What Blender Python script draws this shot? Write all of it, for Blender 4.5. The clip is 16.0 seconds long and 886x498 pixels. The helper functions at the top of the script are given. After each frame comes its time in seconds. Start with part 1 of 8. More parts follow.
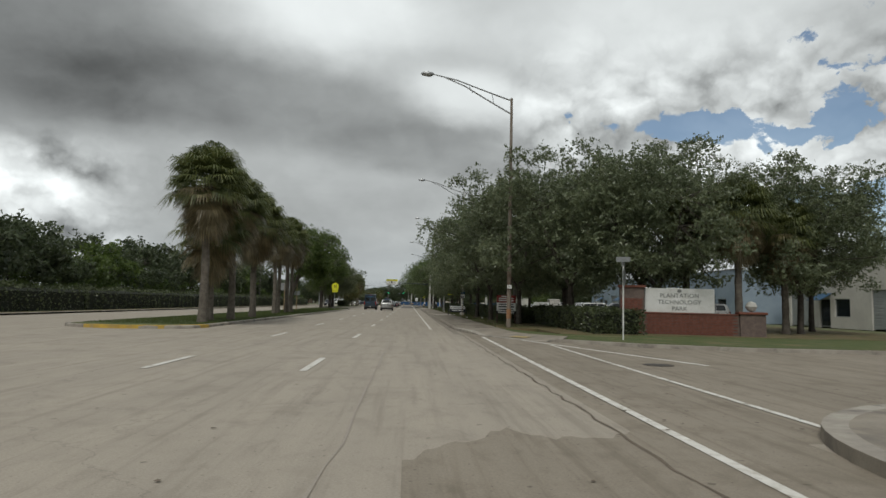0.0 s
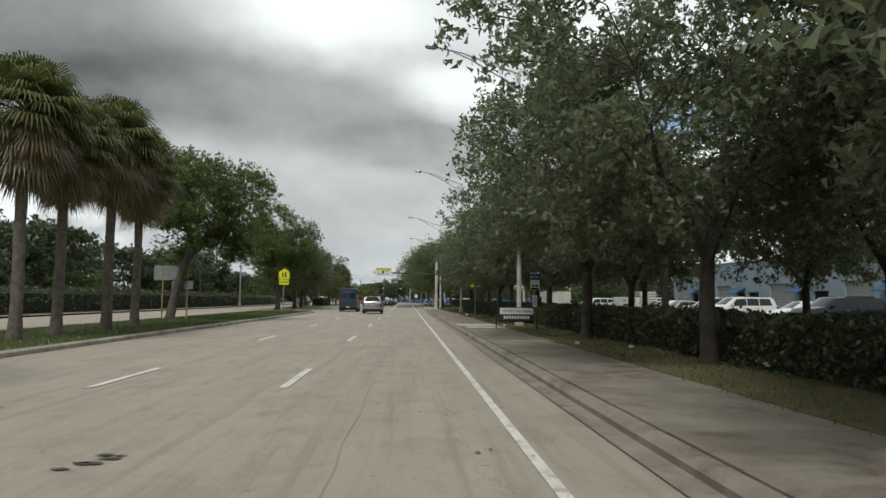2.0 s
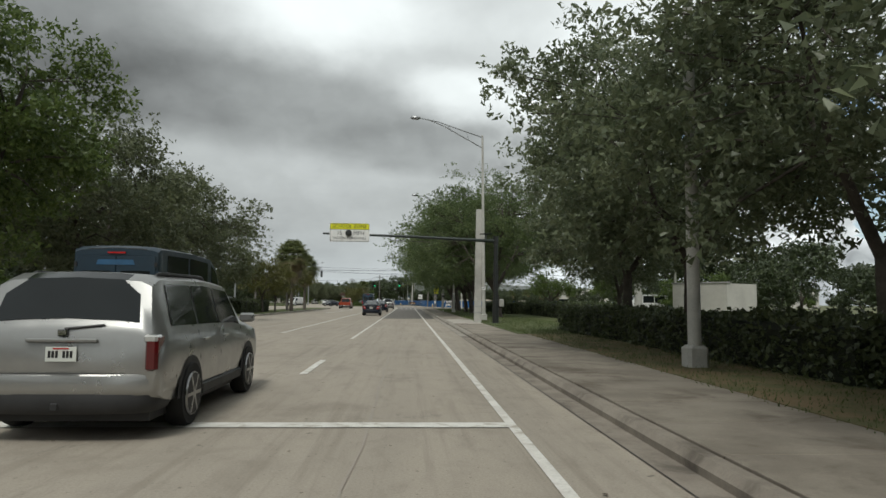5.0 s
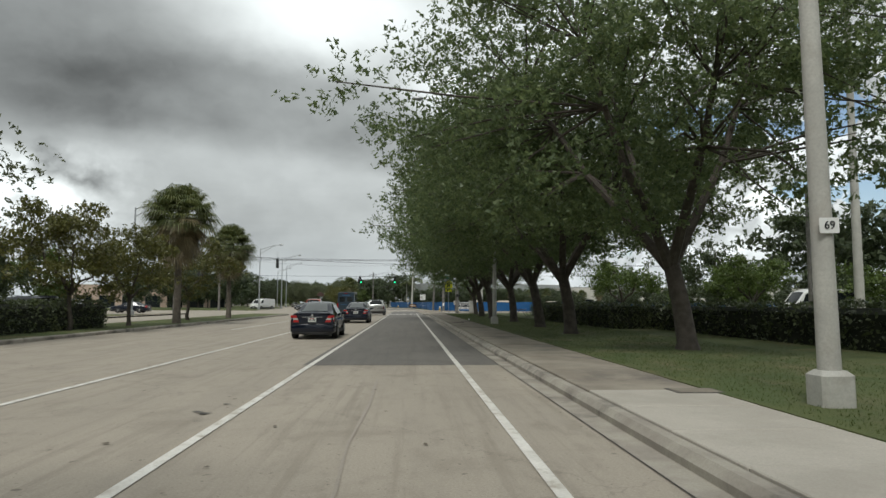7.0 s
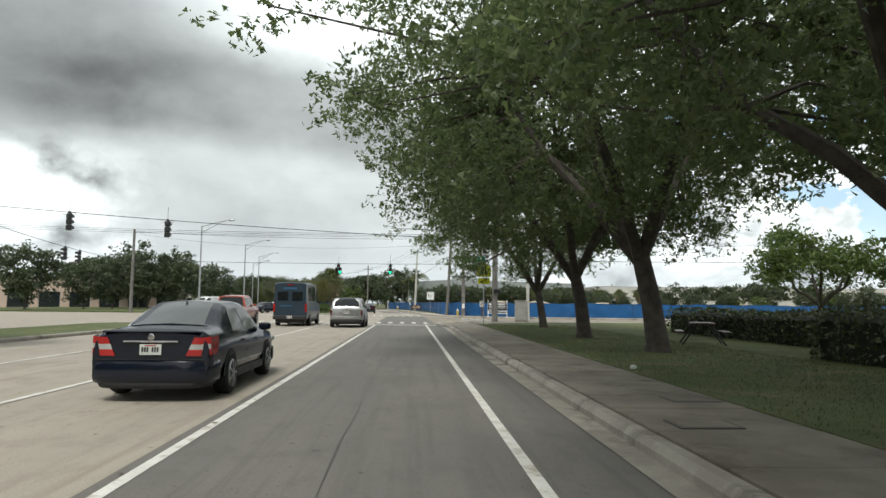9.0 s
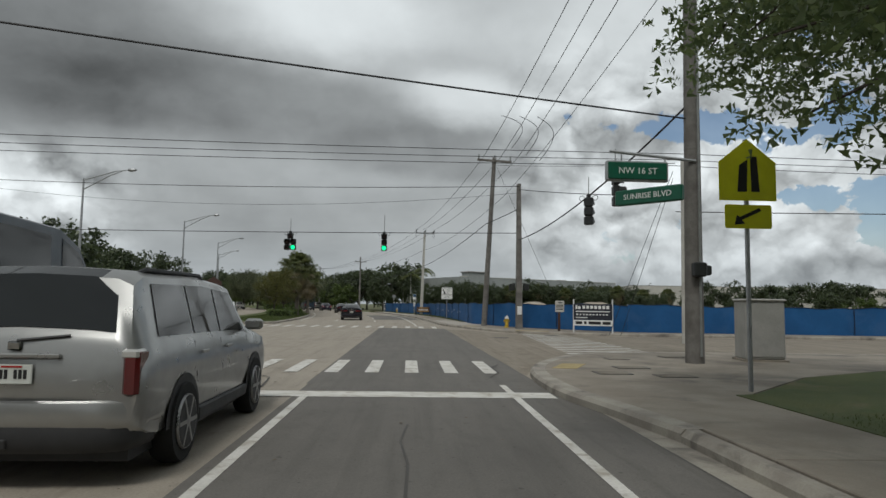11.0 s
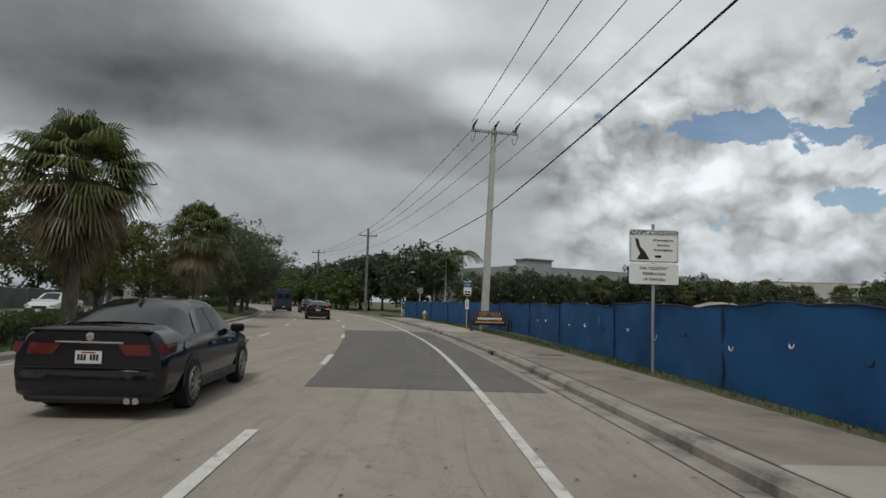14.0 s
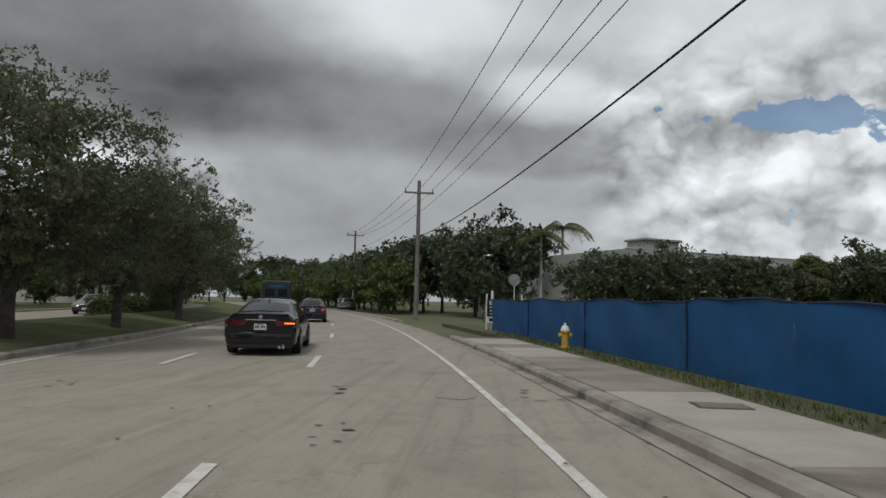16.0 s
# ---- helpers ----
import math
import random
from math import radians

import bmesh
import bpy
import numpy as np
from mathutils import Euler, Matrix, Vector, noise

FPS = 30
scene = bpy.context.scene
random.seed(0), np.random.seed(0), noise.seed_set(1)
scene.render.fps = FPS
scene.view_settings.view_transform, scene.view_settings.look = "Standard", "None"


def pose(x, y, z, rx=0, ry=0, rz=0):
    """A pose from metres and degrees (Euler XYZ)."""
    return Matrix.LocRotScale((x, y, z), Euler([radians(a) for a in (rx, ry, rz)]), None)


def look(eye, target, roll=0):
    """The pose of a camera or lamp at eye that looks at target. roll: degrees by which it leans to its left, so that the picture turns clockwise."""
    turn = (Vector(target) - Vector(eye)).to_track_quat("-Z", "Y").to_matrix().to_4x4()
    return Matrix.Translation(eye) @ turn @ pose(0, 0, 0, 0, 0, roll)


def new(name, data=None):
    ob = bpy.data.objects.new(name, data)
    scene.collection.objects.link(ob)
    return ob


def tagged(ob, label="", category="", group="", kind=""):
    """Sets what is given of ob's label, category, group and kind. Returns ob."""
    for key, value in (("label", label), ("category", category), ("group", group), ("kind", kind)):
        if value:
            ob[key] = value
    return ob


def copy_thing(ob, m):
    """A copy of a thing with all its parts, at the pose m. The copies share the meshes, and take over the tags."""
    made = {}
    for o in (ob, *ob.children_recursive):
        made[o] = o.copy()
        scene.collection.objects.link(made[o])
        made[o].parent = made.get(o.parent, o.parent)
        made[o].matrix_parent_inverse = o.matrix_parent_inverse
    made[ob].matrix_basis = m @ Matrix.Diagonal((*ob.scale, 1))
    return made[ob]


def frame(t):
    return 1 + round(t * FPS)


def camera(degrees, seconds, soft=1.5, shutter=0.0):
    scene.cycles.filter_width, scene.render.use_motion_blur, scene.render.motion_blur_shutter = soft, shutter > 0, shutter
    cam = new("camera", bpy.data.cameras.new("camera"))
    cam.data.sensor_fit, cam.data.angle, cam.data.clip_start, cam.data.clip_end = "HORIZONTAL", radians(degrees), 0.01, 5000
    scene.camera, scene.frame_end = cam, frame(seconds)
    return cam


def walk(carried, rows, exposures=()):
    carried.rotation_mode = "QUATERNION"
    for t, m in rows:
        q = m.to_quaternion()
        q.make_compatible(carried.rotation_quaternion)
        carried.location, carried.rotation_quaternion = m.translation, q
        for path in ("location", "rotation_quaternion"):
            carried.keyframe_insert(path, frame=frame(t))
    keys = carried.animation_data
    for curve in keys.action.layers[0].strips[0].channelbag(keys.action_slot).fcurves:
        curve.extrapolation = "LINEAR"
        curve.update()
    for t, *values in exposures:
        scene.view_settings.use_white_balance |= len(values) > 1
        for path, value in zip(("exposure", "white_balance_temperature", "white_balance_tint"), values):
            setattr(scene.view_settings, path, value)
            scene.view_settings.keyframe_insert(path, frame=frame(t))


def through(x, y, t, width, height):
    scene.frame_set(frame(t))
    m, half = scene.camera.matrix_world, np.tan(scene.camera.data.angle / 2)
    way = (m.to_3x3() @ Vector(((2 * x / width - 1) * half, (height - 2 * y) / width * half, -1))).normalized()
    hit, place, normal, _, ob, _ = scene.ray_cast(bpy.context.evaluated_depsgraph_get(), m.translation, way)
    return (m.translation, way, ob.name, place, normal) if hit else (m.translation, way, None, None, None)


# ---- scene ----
cam = camera(69.0, 16.0)
PATH = [
    (0, (0.875, 1.038, 1.445), (0.976, 3.029, 1.612), 1.3),
    (0.5, (0.694, 10.398, 1.446), (0.808, 12.387, 1.62), 1.6),
    (1, (0.834, 20.069, 1.471), (0.944, 22.059, 1.642), 1.5),
    (1.5, (0.859, 29.802, 1.567), (0.967, 31.792, 1.729), 1.1),
    (2, (0.836, 39.814, 1.527), (0.945, 41.805, 1.683), 0.6),
    (2.5, (0.813, 49.606, 1.513), (0.924, 51.596, 1.671), 0.6),
    (3, (0.778, 58.916, 1.526), (0.887, 60.907, 1.684), 0.8),
    (3.5, (0.787, 68.878, 1.509), (0.889, 70.869, 1.67), 1.3),
    (4, (0.792, 78.952, 1.482), (0.894, 80.943, 1.644), 1.1),
    (6.5, (0.894, 127.979, 1.474), (1.003, 129.97, 1.636), 0.2),
    (7, (0.907, 137.447, 1.445), (1.015, 139.437, 1.612), 0.2),
    (7.5, (0.95, 146.549, 1.406), (1.058, 148.538, 1.577), 0.2),
    (8, (0.954, 155.435, 1.444), (1.059, 157.425, 1.614), 0.4),
    (8.5, (0.987, 164.819, 1.515), (1.089, 166.809, 1.684), 0.5),
    (9, (1.0, 173.795, 1.47), (1.099, 175.785, 1.639), 0.6),
    (11.5, (0.252, 214.861, 1.501), (0.353, 216.851, 1.674), 0.9),
    (12, (0.274, 222.938, 1.537), (0.371, 224.928, 1.709), 0.7),
    (12.5, (0.246, 231.172, 1.527), (0.337, 233.162, 1.698), 1.4),
    (13, (0.078, 239.555, 1.564), (0.155, 241.546, 1.734), 2.0),
    (13.5, (-0.193, 248.004, 1.472), (-0.153, 249.997, 1.628), 1.4),
    (14, (-0.637, 256.633, 1.502), (-0.624, 258.626, 1.671), 1.7),
    (14.5, (-1.105, 265.254, 1.474), (-1.119, 267.247, 1.639), 1.7),
    (15, (-1.712, 273.679, 1.474), (-1.773, 275.671, 1.639), 1.6),
    (15.5, (-2.561, 281.899, 1.502), (-2.695, 283.887, 1.668), 1.4),
    (16, (-3.81, 290.267, 1.491), (-3.972, 292.254, 1.653), 1.3),
]
walk(cam, [(t, look(eye, target, roll)) for t, eye, target, roll in PATH],
     exposures=[(0, 0.14, 6430, 7.5), (0.6, 0.24, 6450, 8.5), (2, 0.5, 6400, 7), (4, 0.4, 6380, 6), (6.5, 0.38, 6380, 6), (8, 0.82, 6350, 6), (9.2, 0.92, 6350, 6), (10.4, 0.3, 6300, 7), (11.4, -0.12, 6280, 8), (16, -0.06, 6290, 8.5)])

# ---- world, sun, exposure ----
world = bpy.data.worlds.new("sky")
scene.world = world
world.use_nodes = True
wt = world.node_tree
wt.nodes.clear()


class Nodes:
    """Short hand for building a node tree."""

    def __init__(self, tree):
        self.t = tree

    def add(self, kind, out=0, inputs=None, **props):
        n = self.t.nodes.new(kind)
        for k, v in props.items():
            setattr(n, k, v)
        for k, v in (inputs or {}).items():
            self.put(n.inputs[k], v)
        return n.outputs[out]

    def put(self, socket, v):
        if isinstance(v, bpy.types.NodeSocket):
            self.t.links.new(v, socket)
        else:
            socket.default_value = v

    def math(self, op, a, b=0.0, c=0.0):
        return self.add("ShaderNodeMath", 0, {0: a, 1: b, 2: c}, operation=op)

    def vmath(self, op, a, b=(0, 0, 0), out=0):
        return self.add("ShaderNodeVectorMath", out, {0: a, 1: b}, operation=op)

    def noise(self, vec, scale, detail=4.0, rough=0.55, distort=0.0, out=0):
        return self.add("ShaderNodeTexNoise", out, {"Vector": vec, "Scale": scale, "Detail": detail, "Roughness": rough, "Distortion": distort})

    def ramp(self, fac, lo, hi, a=0.0, b=1.0, smooth=True):
        return self.add("ShaderNodeMapRange", 0, {0: fac, 1: lo, 2: hi, 3: a, 4: b}, interpolation_type="SMOOTHSTEP" if smooth else "LINEAR")

    def mix(self, fac, a, b, blend="MIX"):
        n = self.t.nodes.new("ShaderNodeMix")
        n.data_type, n.blend_type = "RGBA", blend
        self.put(n.inputs[0], fac), self.put(n.inputs[6], a), self.put(n.inputs[7], b)
        return n.outputs[2]


W = Nodes(wt)
SUN_AZ, SUN_EL = radians(196), radians(55)
sky = W.add("ShaderNodeTexSky", sky_type="NISHITA", sun_disc=False, sun_elevation=SUN_EL, sun_rotation=SUN_AZ)
way = W.vmath("NORMALIZE", W.add("ShaderNodeTexCoord", 0))
sep = wt.nodes.new("ShaderNodeSeparateXYZ")
wt.links.new(way, sep.inputs[0])
# bearing to the right of the road and height above the horizon, in degrees
az0 = W.math("MULTIPLY", W.math("ARCTAN2", sep.outputs[0], sep.outputs[1]), 57.2958)
el0 = W.math("MULTIPLY", W.math("ARCSINE", sep.outputs[2]), 57.2958)
warp = W.noise(W.vmath("MULTIPLY", way, (1, 1, 1.8)), 5.0, 6.0, 0.5, 0.1, out=1)
warp = W.vmath("MULTIPLY", W.vmath("SUBTRACT", warp, (0.5, 0.5, 0.5)), (9.0, 6.0, 0.0))
spot = W.add("ShaderNodeCombineXYZ", 0, {0: az0, 1: el0, 2: 0.0})
spot = W.vmath("ADD", spot, warp)


def lumps(vec, scale, detail=4.0, rough=0.5):
    """Rounded heads of cloud, high in their middle."""
    d = W.add("ShaderNodeTexVoronoi", 0, {"Vector": vec, "Scale": scale, "Detail": detail, "Roughness": rough, "Randomness": 1.0}, feature="SMOOTH_F1", normalize=True)
    return W.math("SUBTRACT", 0.5, d)


# masses of cloud: bearing, height, half widths, change of brightness, where the edge begins and ends
MASSES = [
    (-36, 20.5, 22, 8.5, -0.22, 0.4, 1.35), (-16, 16.6, 17, 4.8, -0.16, 0.4, 1.3), (3, 13.3, 12, 2.8, -0.13, 0.55, 1.15), (-34, 14.5, 14, 3.5, -0.05, 0.4, 1.3),
    (-7, 24.5, 13, 5.0, 0.40, 0.2, 1.35), (5, 18.2, 7, 2.6, 0.34, 0.3, 1.3), (22, 24.5, 18, 7.5, 0.27, 0.3, 1.25), (-33, 8.2, 6, 3.4, 0.24, 0.5, 1.15),
    (24, 9.5, 14, 7.0, 0.16, 0.6, 1.15), (-14, 6, 24, 5.0, -0.05, 0.3, 1.3), (-12, 34, 26, 7, 0.0, 0.2, 1.4),
]
tone = 0.36
for a, e, sa, se, change, begin, end in MASSES:
    far = W.vmath("LENGTH", W.vmath("MULTIPLY", W.vmath("SUBTRACT", spot, (a, e, 0)), (1 / sa, 1 / se, 0)), out=1)
    tone = W.math("ADD", tone, W.ramp(far, begin, end, change, 0.0))
plane = W.vmath("DIVIDE", way, W.add("ShaderNodeCombineXYZ", 0, {k: W.math("ADD", W.math("MAXIMUM", sep.outputs[2], 0.0), 0.16) for k in (0, 1, 2)}))
soft = W.noise(plane, 1.3, 5.0, 0.5, 0.25)
tone = W.math("ADD", tone, W.math("MULTIPLY", W.math("SUBTRACT", soft, 0.5), 0.22))
# the sun stands high, so the upper side of each swelling is lit and the lower side grey
bent = W.vmath("ADD", W.vmath("MULTIPLY", way, (1, 1, 1.45)), W.vmath("MULTIPLY", W.vmath("SUBTRACT", W.noise(way, 9.0, 5.0, 0.6, out=1), (0.5, 0.5, 0.5)), (0.10, 0.10, 0.10)))
above = W.vmath("ADD", bent, (0.008, 0.0, 0.035))
relief = W.math("SUBTRACT", W.noise(bent, 2.4, 6.0, 0.5), W.noise(above, 2.4, 6.0, 0.5))
tone = W.math("ADD", tone, W.math("MULTIPLY", relief, 0.4))
# lit billows low on the right and left, where the deck breaks up
where = W.math("MAXIMUM", W.math("MULTIPLY", W.ramp(az0, 5.0, 15.0), W.ramp(el0, 25.0, 15.0)), W.math("MULTIPLY", W.ramp(az0, -20.0, -28.0), W.ramp(el0, 13.0, 10.0)))
heads = W.math("SUBTRACT", lumps(bent, 8.0, 3.0), lumps(W.vmath("ADD", above, (0.004, 0, 0.012)), 8.0, 3.0))
tone = W.math("ADD", tone, W.math("MULTIPLY", W.math("MULTIPLY", heads, W.math("ADD", W.math("MULTIPLY", where, 0.9), 0.05)), 2.2))
crisp = W.add("ShaderNodeTexVoronoi", 0, {"Vector": bent, "Scale": 11.0, "Detail": 2.5, "Roughness": 0.55}, feature="F1", normalize=True)
tone = W.math("ADD", tone, W.math("MULTIPLY", W.math("SUBTRACT", 0.34, crisp), W.math("ADD", W.math("MULTIPLY", where, 2.1), 0.10)))
tone = W.ramp(tone, -0.05, 1.0, 0.06, 1.0, smooth=False)
grey = W.add("ShaderNodeCombineXYZ", 0, {0: W.math("MULTIPLY", tone, 0.97), 1: tone, 2: W.math("MULTIPLY", tone, 1.0)})
# holes with blue sky
holes = 0.0
for a, e, sa, se, depth in [(20.5, 15.6, 9, 2.6, 1.1), (40, 14, 10, 8, 0.9), (44, 6, 22, 7, 0.85), (35, 21, 6, 4, 0.75), (31, 7, 10, 4.2, 1.05), (-36, 8.5, 4, 2.0, 0.5), (26, 6, 5, 4, 0.45), (80, 30, 30, 25, 0.8)]:
    far = W.vmath("LENGTH", W.vmath("MULTIPLY", W.vmath("SUBTRACT", spot, (a, e, 0)), (1 / sa, 1 / se, 0)), out=1)
    holes = W.math("MAXIMUM", holes, W.ramp(far, 0.1, 1.5, depth, 0.0))
cumulus = W.math("ADD", W.math("MULTIPLY", W.noise(bent, 5.5, 7.0, 0.55), 0.75), W.math("MULTIPLY", lumps(bent, 7.0, 3.0), 0.6))
cumulus = W.ramp(cumulus, 0.36, 0.62, -0.5, 0.62)
clear = W.ramp(W.math("SUBTRACT", holes, W.math("ADD", cumulus, 0.5)), 0.0, 0.11)
blue = W.vmath("MULTIPLY", sky, (0.090, 0.088, 0.085))
lit = W.mix(W.math("MULTIPLY", clear, 0.92), grey, blue)
# pale haze towards the horizon
haze = W.ramp(el0, -1.0, 8.0, 0.6, 0.0)
lit = W.mix(haze, lit, (0.40, 0.43, 0.45, 1))
bg = wt.nodes.new("ShaderNodeBackground")
wo = wt.nodes.new("ShaderNodeOutputWorld")
wt.links.new(lit, bg.inputs[0])
bg.inputs[1].default_value = 1.0
wt.links.new(bg.outputs[0], wo.inputs[0])

sun = new("sun", bpy.data.lights.new("sun", "SUN"))
sun.data.energy, sun.data.angle, sun.data.color = 1.4, radians(14), (1.0, 0.96, 0.9)
sun.matrix_world = look((0, 0, 60), (-60 * math.cos(SUN_EL) / math.sin(SUN_EL) * math.sin(SUN_AZ), -60 * math.cos(SUN_EL) / math.sin(SUN_EL) * math.cos(SUN_AZ), 0))

# ---- materials ----


def material(name, rough=0.7, metal=0.0):
    m = bpy.data.materials.new(name)
    m.use_nodes = True
    n = Nodes(m.node_tree)
    b = m.node_tree.nodes["Principled BSDF"]
    b.inputs["Roughness"].default_value, b.inputs["Metallic"].default_value = rough, metal
    return m, n, b


def grainy(name, col, col2, scale=3.0, fine=60.0, rough=0.8, bump=0.15, metal=0.0, stain=None, stain_scale=0.5, stain_amount=0.5, dist=0.01):
    """A matt surface with variation at two scales, stains and fine relief."""
    m, n, b = material(name, rough, metal)
    co = n.add("ShaderNodeTexCoord", 3)
    geo = n.add("ShaderNodeNewGeometry", 0)
    big, small = n.noise(geo, scale, 5.0, 0.6), n.noise(geo, fine, 3.0, 0.6)
    c = n.mix(n.ramp(big, 0.35, 0.65), (*col, 1), (*col2, 1))
    c = n.mix(n.ramp(small, 0.3, 0.75, 0.0, 0.35), c, (*(v * 0.55 for v in col), 1))
    if stain:
        s = n.noise(geo, stain_scale, 6.0, 0.65, 0.4)
        c = n.mix(n.ramp(s, 0.5, 0.68, 0.0, stain_amount), c, (*stain, 1))
    n.put(b.inputs["Base Color"], c)
    if bump:
        bu = n.t.nodes.new("ShaderNodeBump")
        bu.inputs["Strength"].default_value, bu.inputs["Distance"].default_value = bump, dist
        n.put(bu.inputs["Height"], small)
        n.t.links.new(bu.outputs[0], b.inputs["Normal"])
    n.put(b.inputs["Roughness"], n.ramp(big, 0.2, 0.8, rough - 0.08, min(1.0, rough + 0.08)))
    return m


def plain(name, col, rough=0.6, metal=0.0, coat=0.0, vary=0.12, scale=4.0):
    m, n, b = material(name, rough, metal)
    geo = n.add("ShaderNodeNewGeometry", 0)
    v = n.noise(geo, scale, 4.0, 0.6)
    n.put(b.inputs["Base Color"], n.mix(n.ramp(v, 0.3, 0.7, 0.0, 1.0), (*col, 1), (*(max(0.0, x * (1 - vary * 2)) for x in col), 1)))
    n.put(b.inputs["Roughness"], n.ramp(v, 0.2, 0.8, max(0.02, rough - 0.05), min(1.0, rough + 0.07)))
    b.inputs["Coat Weight"].default_value = coat
    b.inputs["Coat Roughness"].default_value = 0.05
    return m


def leafy(name, dark, light, through=0.25):
    """Leaves: each its own shade, a little light shining through."""
    m, n, b = material(name, 0.42)
    geo = n.t.nodes.new("ShaderNodeNewGeometry")
    c = n.mix(geo.outputs["Random Per Island"], (*dark, 1), (*light, 1))
    v = n.noise(geo.outputs[0], 0.35, 3.0, 0.6)
    c = n.mix(n.ramp(v, 0.35, 0.7, 0.0, 0.4), c, (*(x * 0.75 for x in dark), 1))
    n.put(b.inputs["Base Color"], c)
    b.inputs["Specular IOR Level"].default_value = 0.55
    tr = n.add("ShaderNodeBsdfTranslucent", 0, {0: c})
    mx = n.t.nodes.new("ShaderNodeMixShader")
    mx.inputs[0].default_value = through
    n.t.links.new(b.outputs[0], mx.inputs[1]), n.t.links.new(tr, mx.inputs[2])
    n.t.links.new(mx.outputs[0], n.t.nodes["Material Output"].inputs[0])
    return m


def glow(name, col, strength):
    m, n, b = material(name, 0.3)
    b.inputs["Base Color"].default_value = (*col, 1)
    b.inputs["Emission Color"].default_value, b.inputs["Emission Strength"].default_value = (*col, 1), strength
    return m


def road_material(name, col, col2, dark, crack=0.0):
    """Worn paving: pale aggregate, oily wheel tracks along the lanes, hairline cracks."""
    m, n, b = material(name, 0.85)
    geo = n.add("ShaderNodeNewGeometry", 0)
    big = n.noise(n.vmath("MULTIPLY", geo, (1, 0.12, 1)), 1.1, 5.0, 0.6)
    mid, fine = n.noise(geo, 0.7, 6.0, 0.65, 0.3), n.noise(geo, 42.0, 3.0, 0.7)
    c = n.mix(n.ramp(big, 0.3, 0.7), (*col, 1), (*col2, 1))
    c = n.mix(n.ramp(mid, 0.50, 0.72, 0.0, 0.65), c, (*dark, 1))
    streak = n.noise(n.vmath("MULTIPLY", geo, (1, 0.035, 1)), 4.2, 4.0, 0.65)
    c = n.mix(n.ramp(streak, 0.48, 0.70, 0.0, 0.62), c, (*dark, 1))
    patchy = n.noise(n.vmath("MULTIPLY", geo, (1, 0.5, 1)), 2.6, 6.0, 0.7, 0.4)
    c = n.mix(n.ramp(patchy, 0.48, 0.7, 0.0, 0.38), c, (*(v * 0.8 for v in dark), 1))
    c = n.mix(n.ramp(fine, 0.25, 0.8, 0.0, 0.55), c, (*(v * 0.5 for v in col), 1))
    sp, pits = n.noise(geo, 6.0, 2.0, 0.5), n.noise(geo, 17.0, 2.0, 0.5)
    c = n.mix(n.ramp(sp, 0.70, 0.76, 0.0, 0.6), c, (*(v * 0.35 for v in dark), 1))
    c = n.mix(n.ramp(pits, 0.68, 0.74, 0.0, 0.55), c, (*(v * 0.4 for v in dark), 1))
    if crack:
        vo = n.add("ShaderNodeTexVoronoi", 0, {"Vector": n.vmath("ADD", geo, n.noise(geo, 1.5, 4.0, 0.6, out=1)), "Scale": 0.16}, feature="DISTANCE_TO_EDGE")
        c = n.mix(n.ramp(vo, 0.0, 0.004, crack, 0.0), c, (0.06, 0.055, 0.05, 1))
    n.put(b.inputs["Base Color"], c)
    bu = n.t.nodes.new("ShaderNodeBump")
    bu.inputs["Strength"].default_value, bu.inputs["Distance"].default_value = 0.35, 0.008
    n.put(bu.inputs["Height"], fine)
    n.t.links.new(bu.outputs[0], b.inputs["Normal"])
    return m


M = {}
M["road"] = road_material("pale_paving", (0.41, 0.363, 0.298), (0.355, 0.315, 0.26), (0.255, 0.222, 0.178), 0.22)
M["patch"] = road_material("new_asphalt", (0.185, 0.172, 0.154), (0.155, 0.145, 0.131), (0.118, 0.11, 0.098))
M["sideroad"] = road_material("dirty_paving", (0.31, 0.268, 0.212), (0.25, 0.215, 0.168), (0.145, 0.116, 0.08), 0.2)
M["walk"] = grainy("sidewalk_concrete", (0.315, 0.278, 0.225), (0.24, 0.208, 0.168), 0.9, 45, 0.85, 0.25, stain=(0.13, 0.115, 0.10), stain_scale=0.6, stain_amount=0.75)
M["slab"] = grainy("new_slab", (0.46, 0.425, 0.37), (0.39, 0.36, 0.31), 0.9, 45, 0.85, 0.2, stain=(0.33, 0.30, 0.26), stain_scale=0.8)
# tree shade over the walk is put into this colour, along with old stains
M["walkdark"] = grainy("stained_shaded_concrete", (0.26, 0.23, 0.186), (0.185, 0.16, 0.128), 0.9, 45, 0.9, 0.3, stain=(0.095, 0.075, 0.055), stain_scale=0.8, stain_amount=0.8)
M["curbdirty"] = grainy("dirty_curb_concrete", (0.29, 0.255, 0.21), (0.21, 0.182, 0.15), 1.6, 40, 0.88, 0.3, stain=(0.09, 0.075, 0.06), stain_scale=0.9, stain_amount=0.85)
M["weedy"] = grainy("weedy_earth", (0.11, 0.115, 0.05), (0.085, 0.09, 0.042), 1.4, 26, 0.95, 0.7, stain=(0.15, 0.125, 0.085), stain_scale=1.1, dist=0.04)
M["curb"] = grainy("curb_concrete", (0.39, 0.36, 0.305), (0.28, 0.25, 0.215), 1.4, 40, 0.85, 0.3, stain=(0.10, 0.09, 0.08), stain_scale=0.9, stain_amount=0.85)
M["yellowcurb"] = grainy("yellow_curb_paint", (0.55, 0.36, 0.05), (0.40, 0.27, 0.06), 2.0, 40, 0.7, 0.2, stain=(0.25, 0.22, 0.18), stain_scale=2.0)
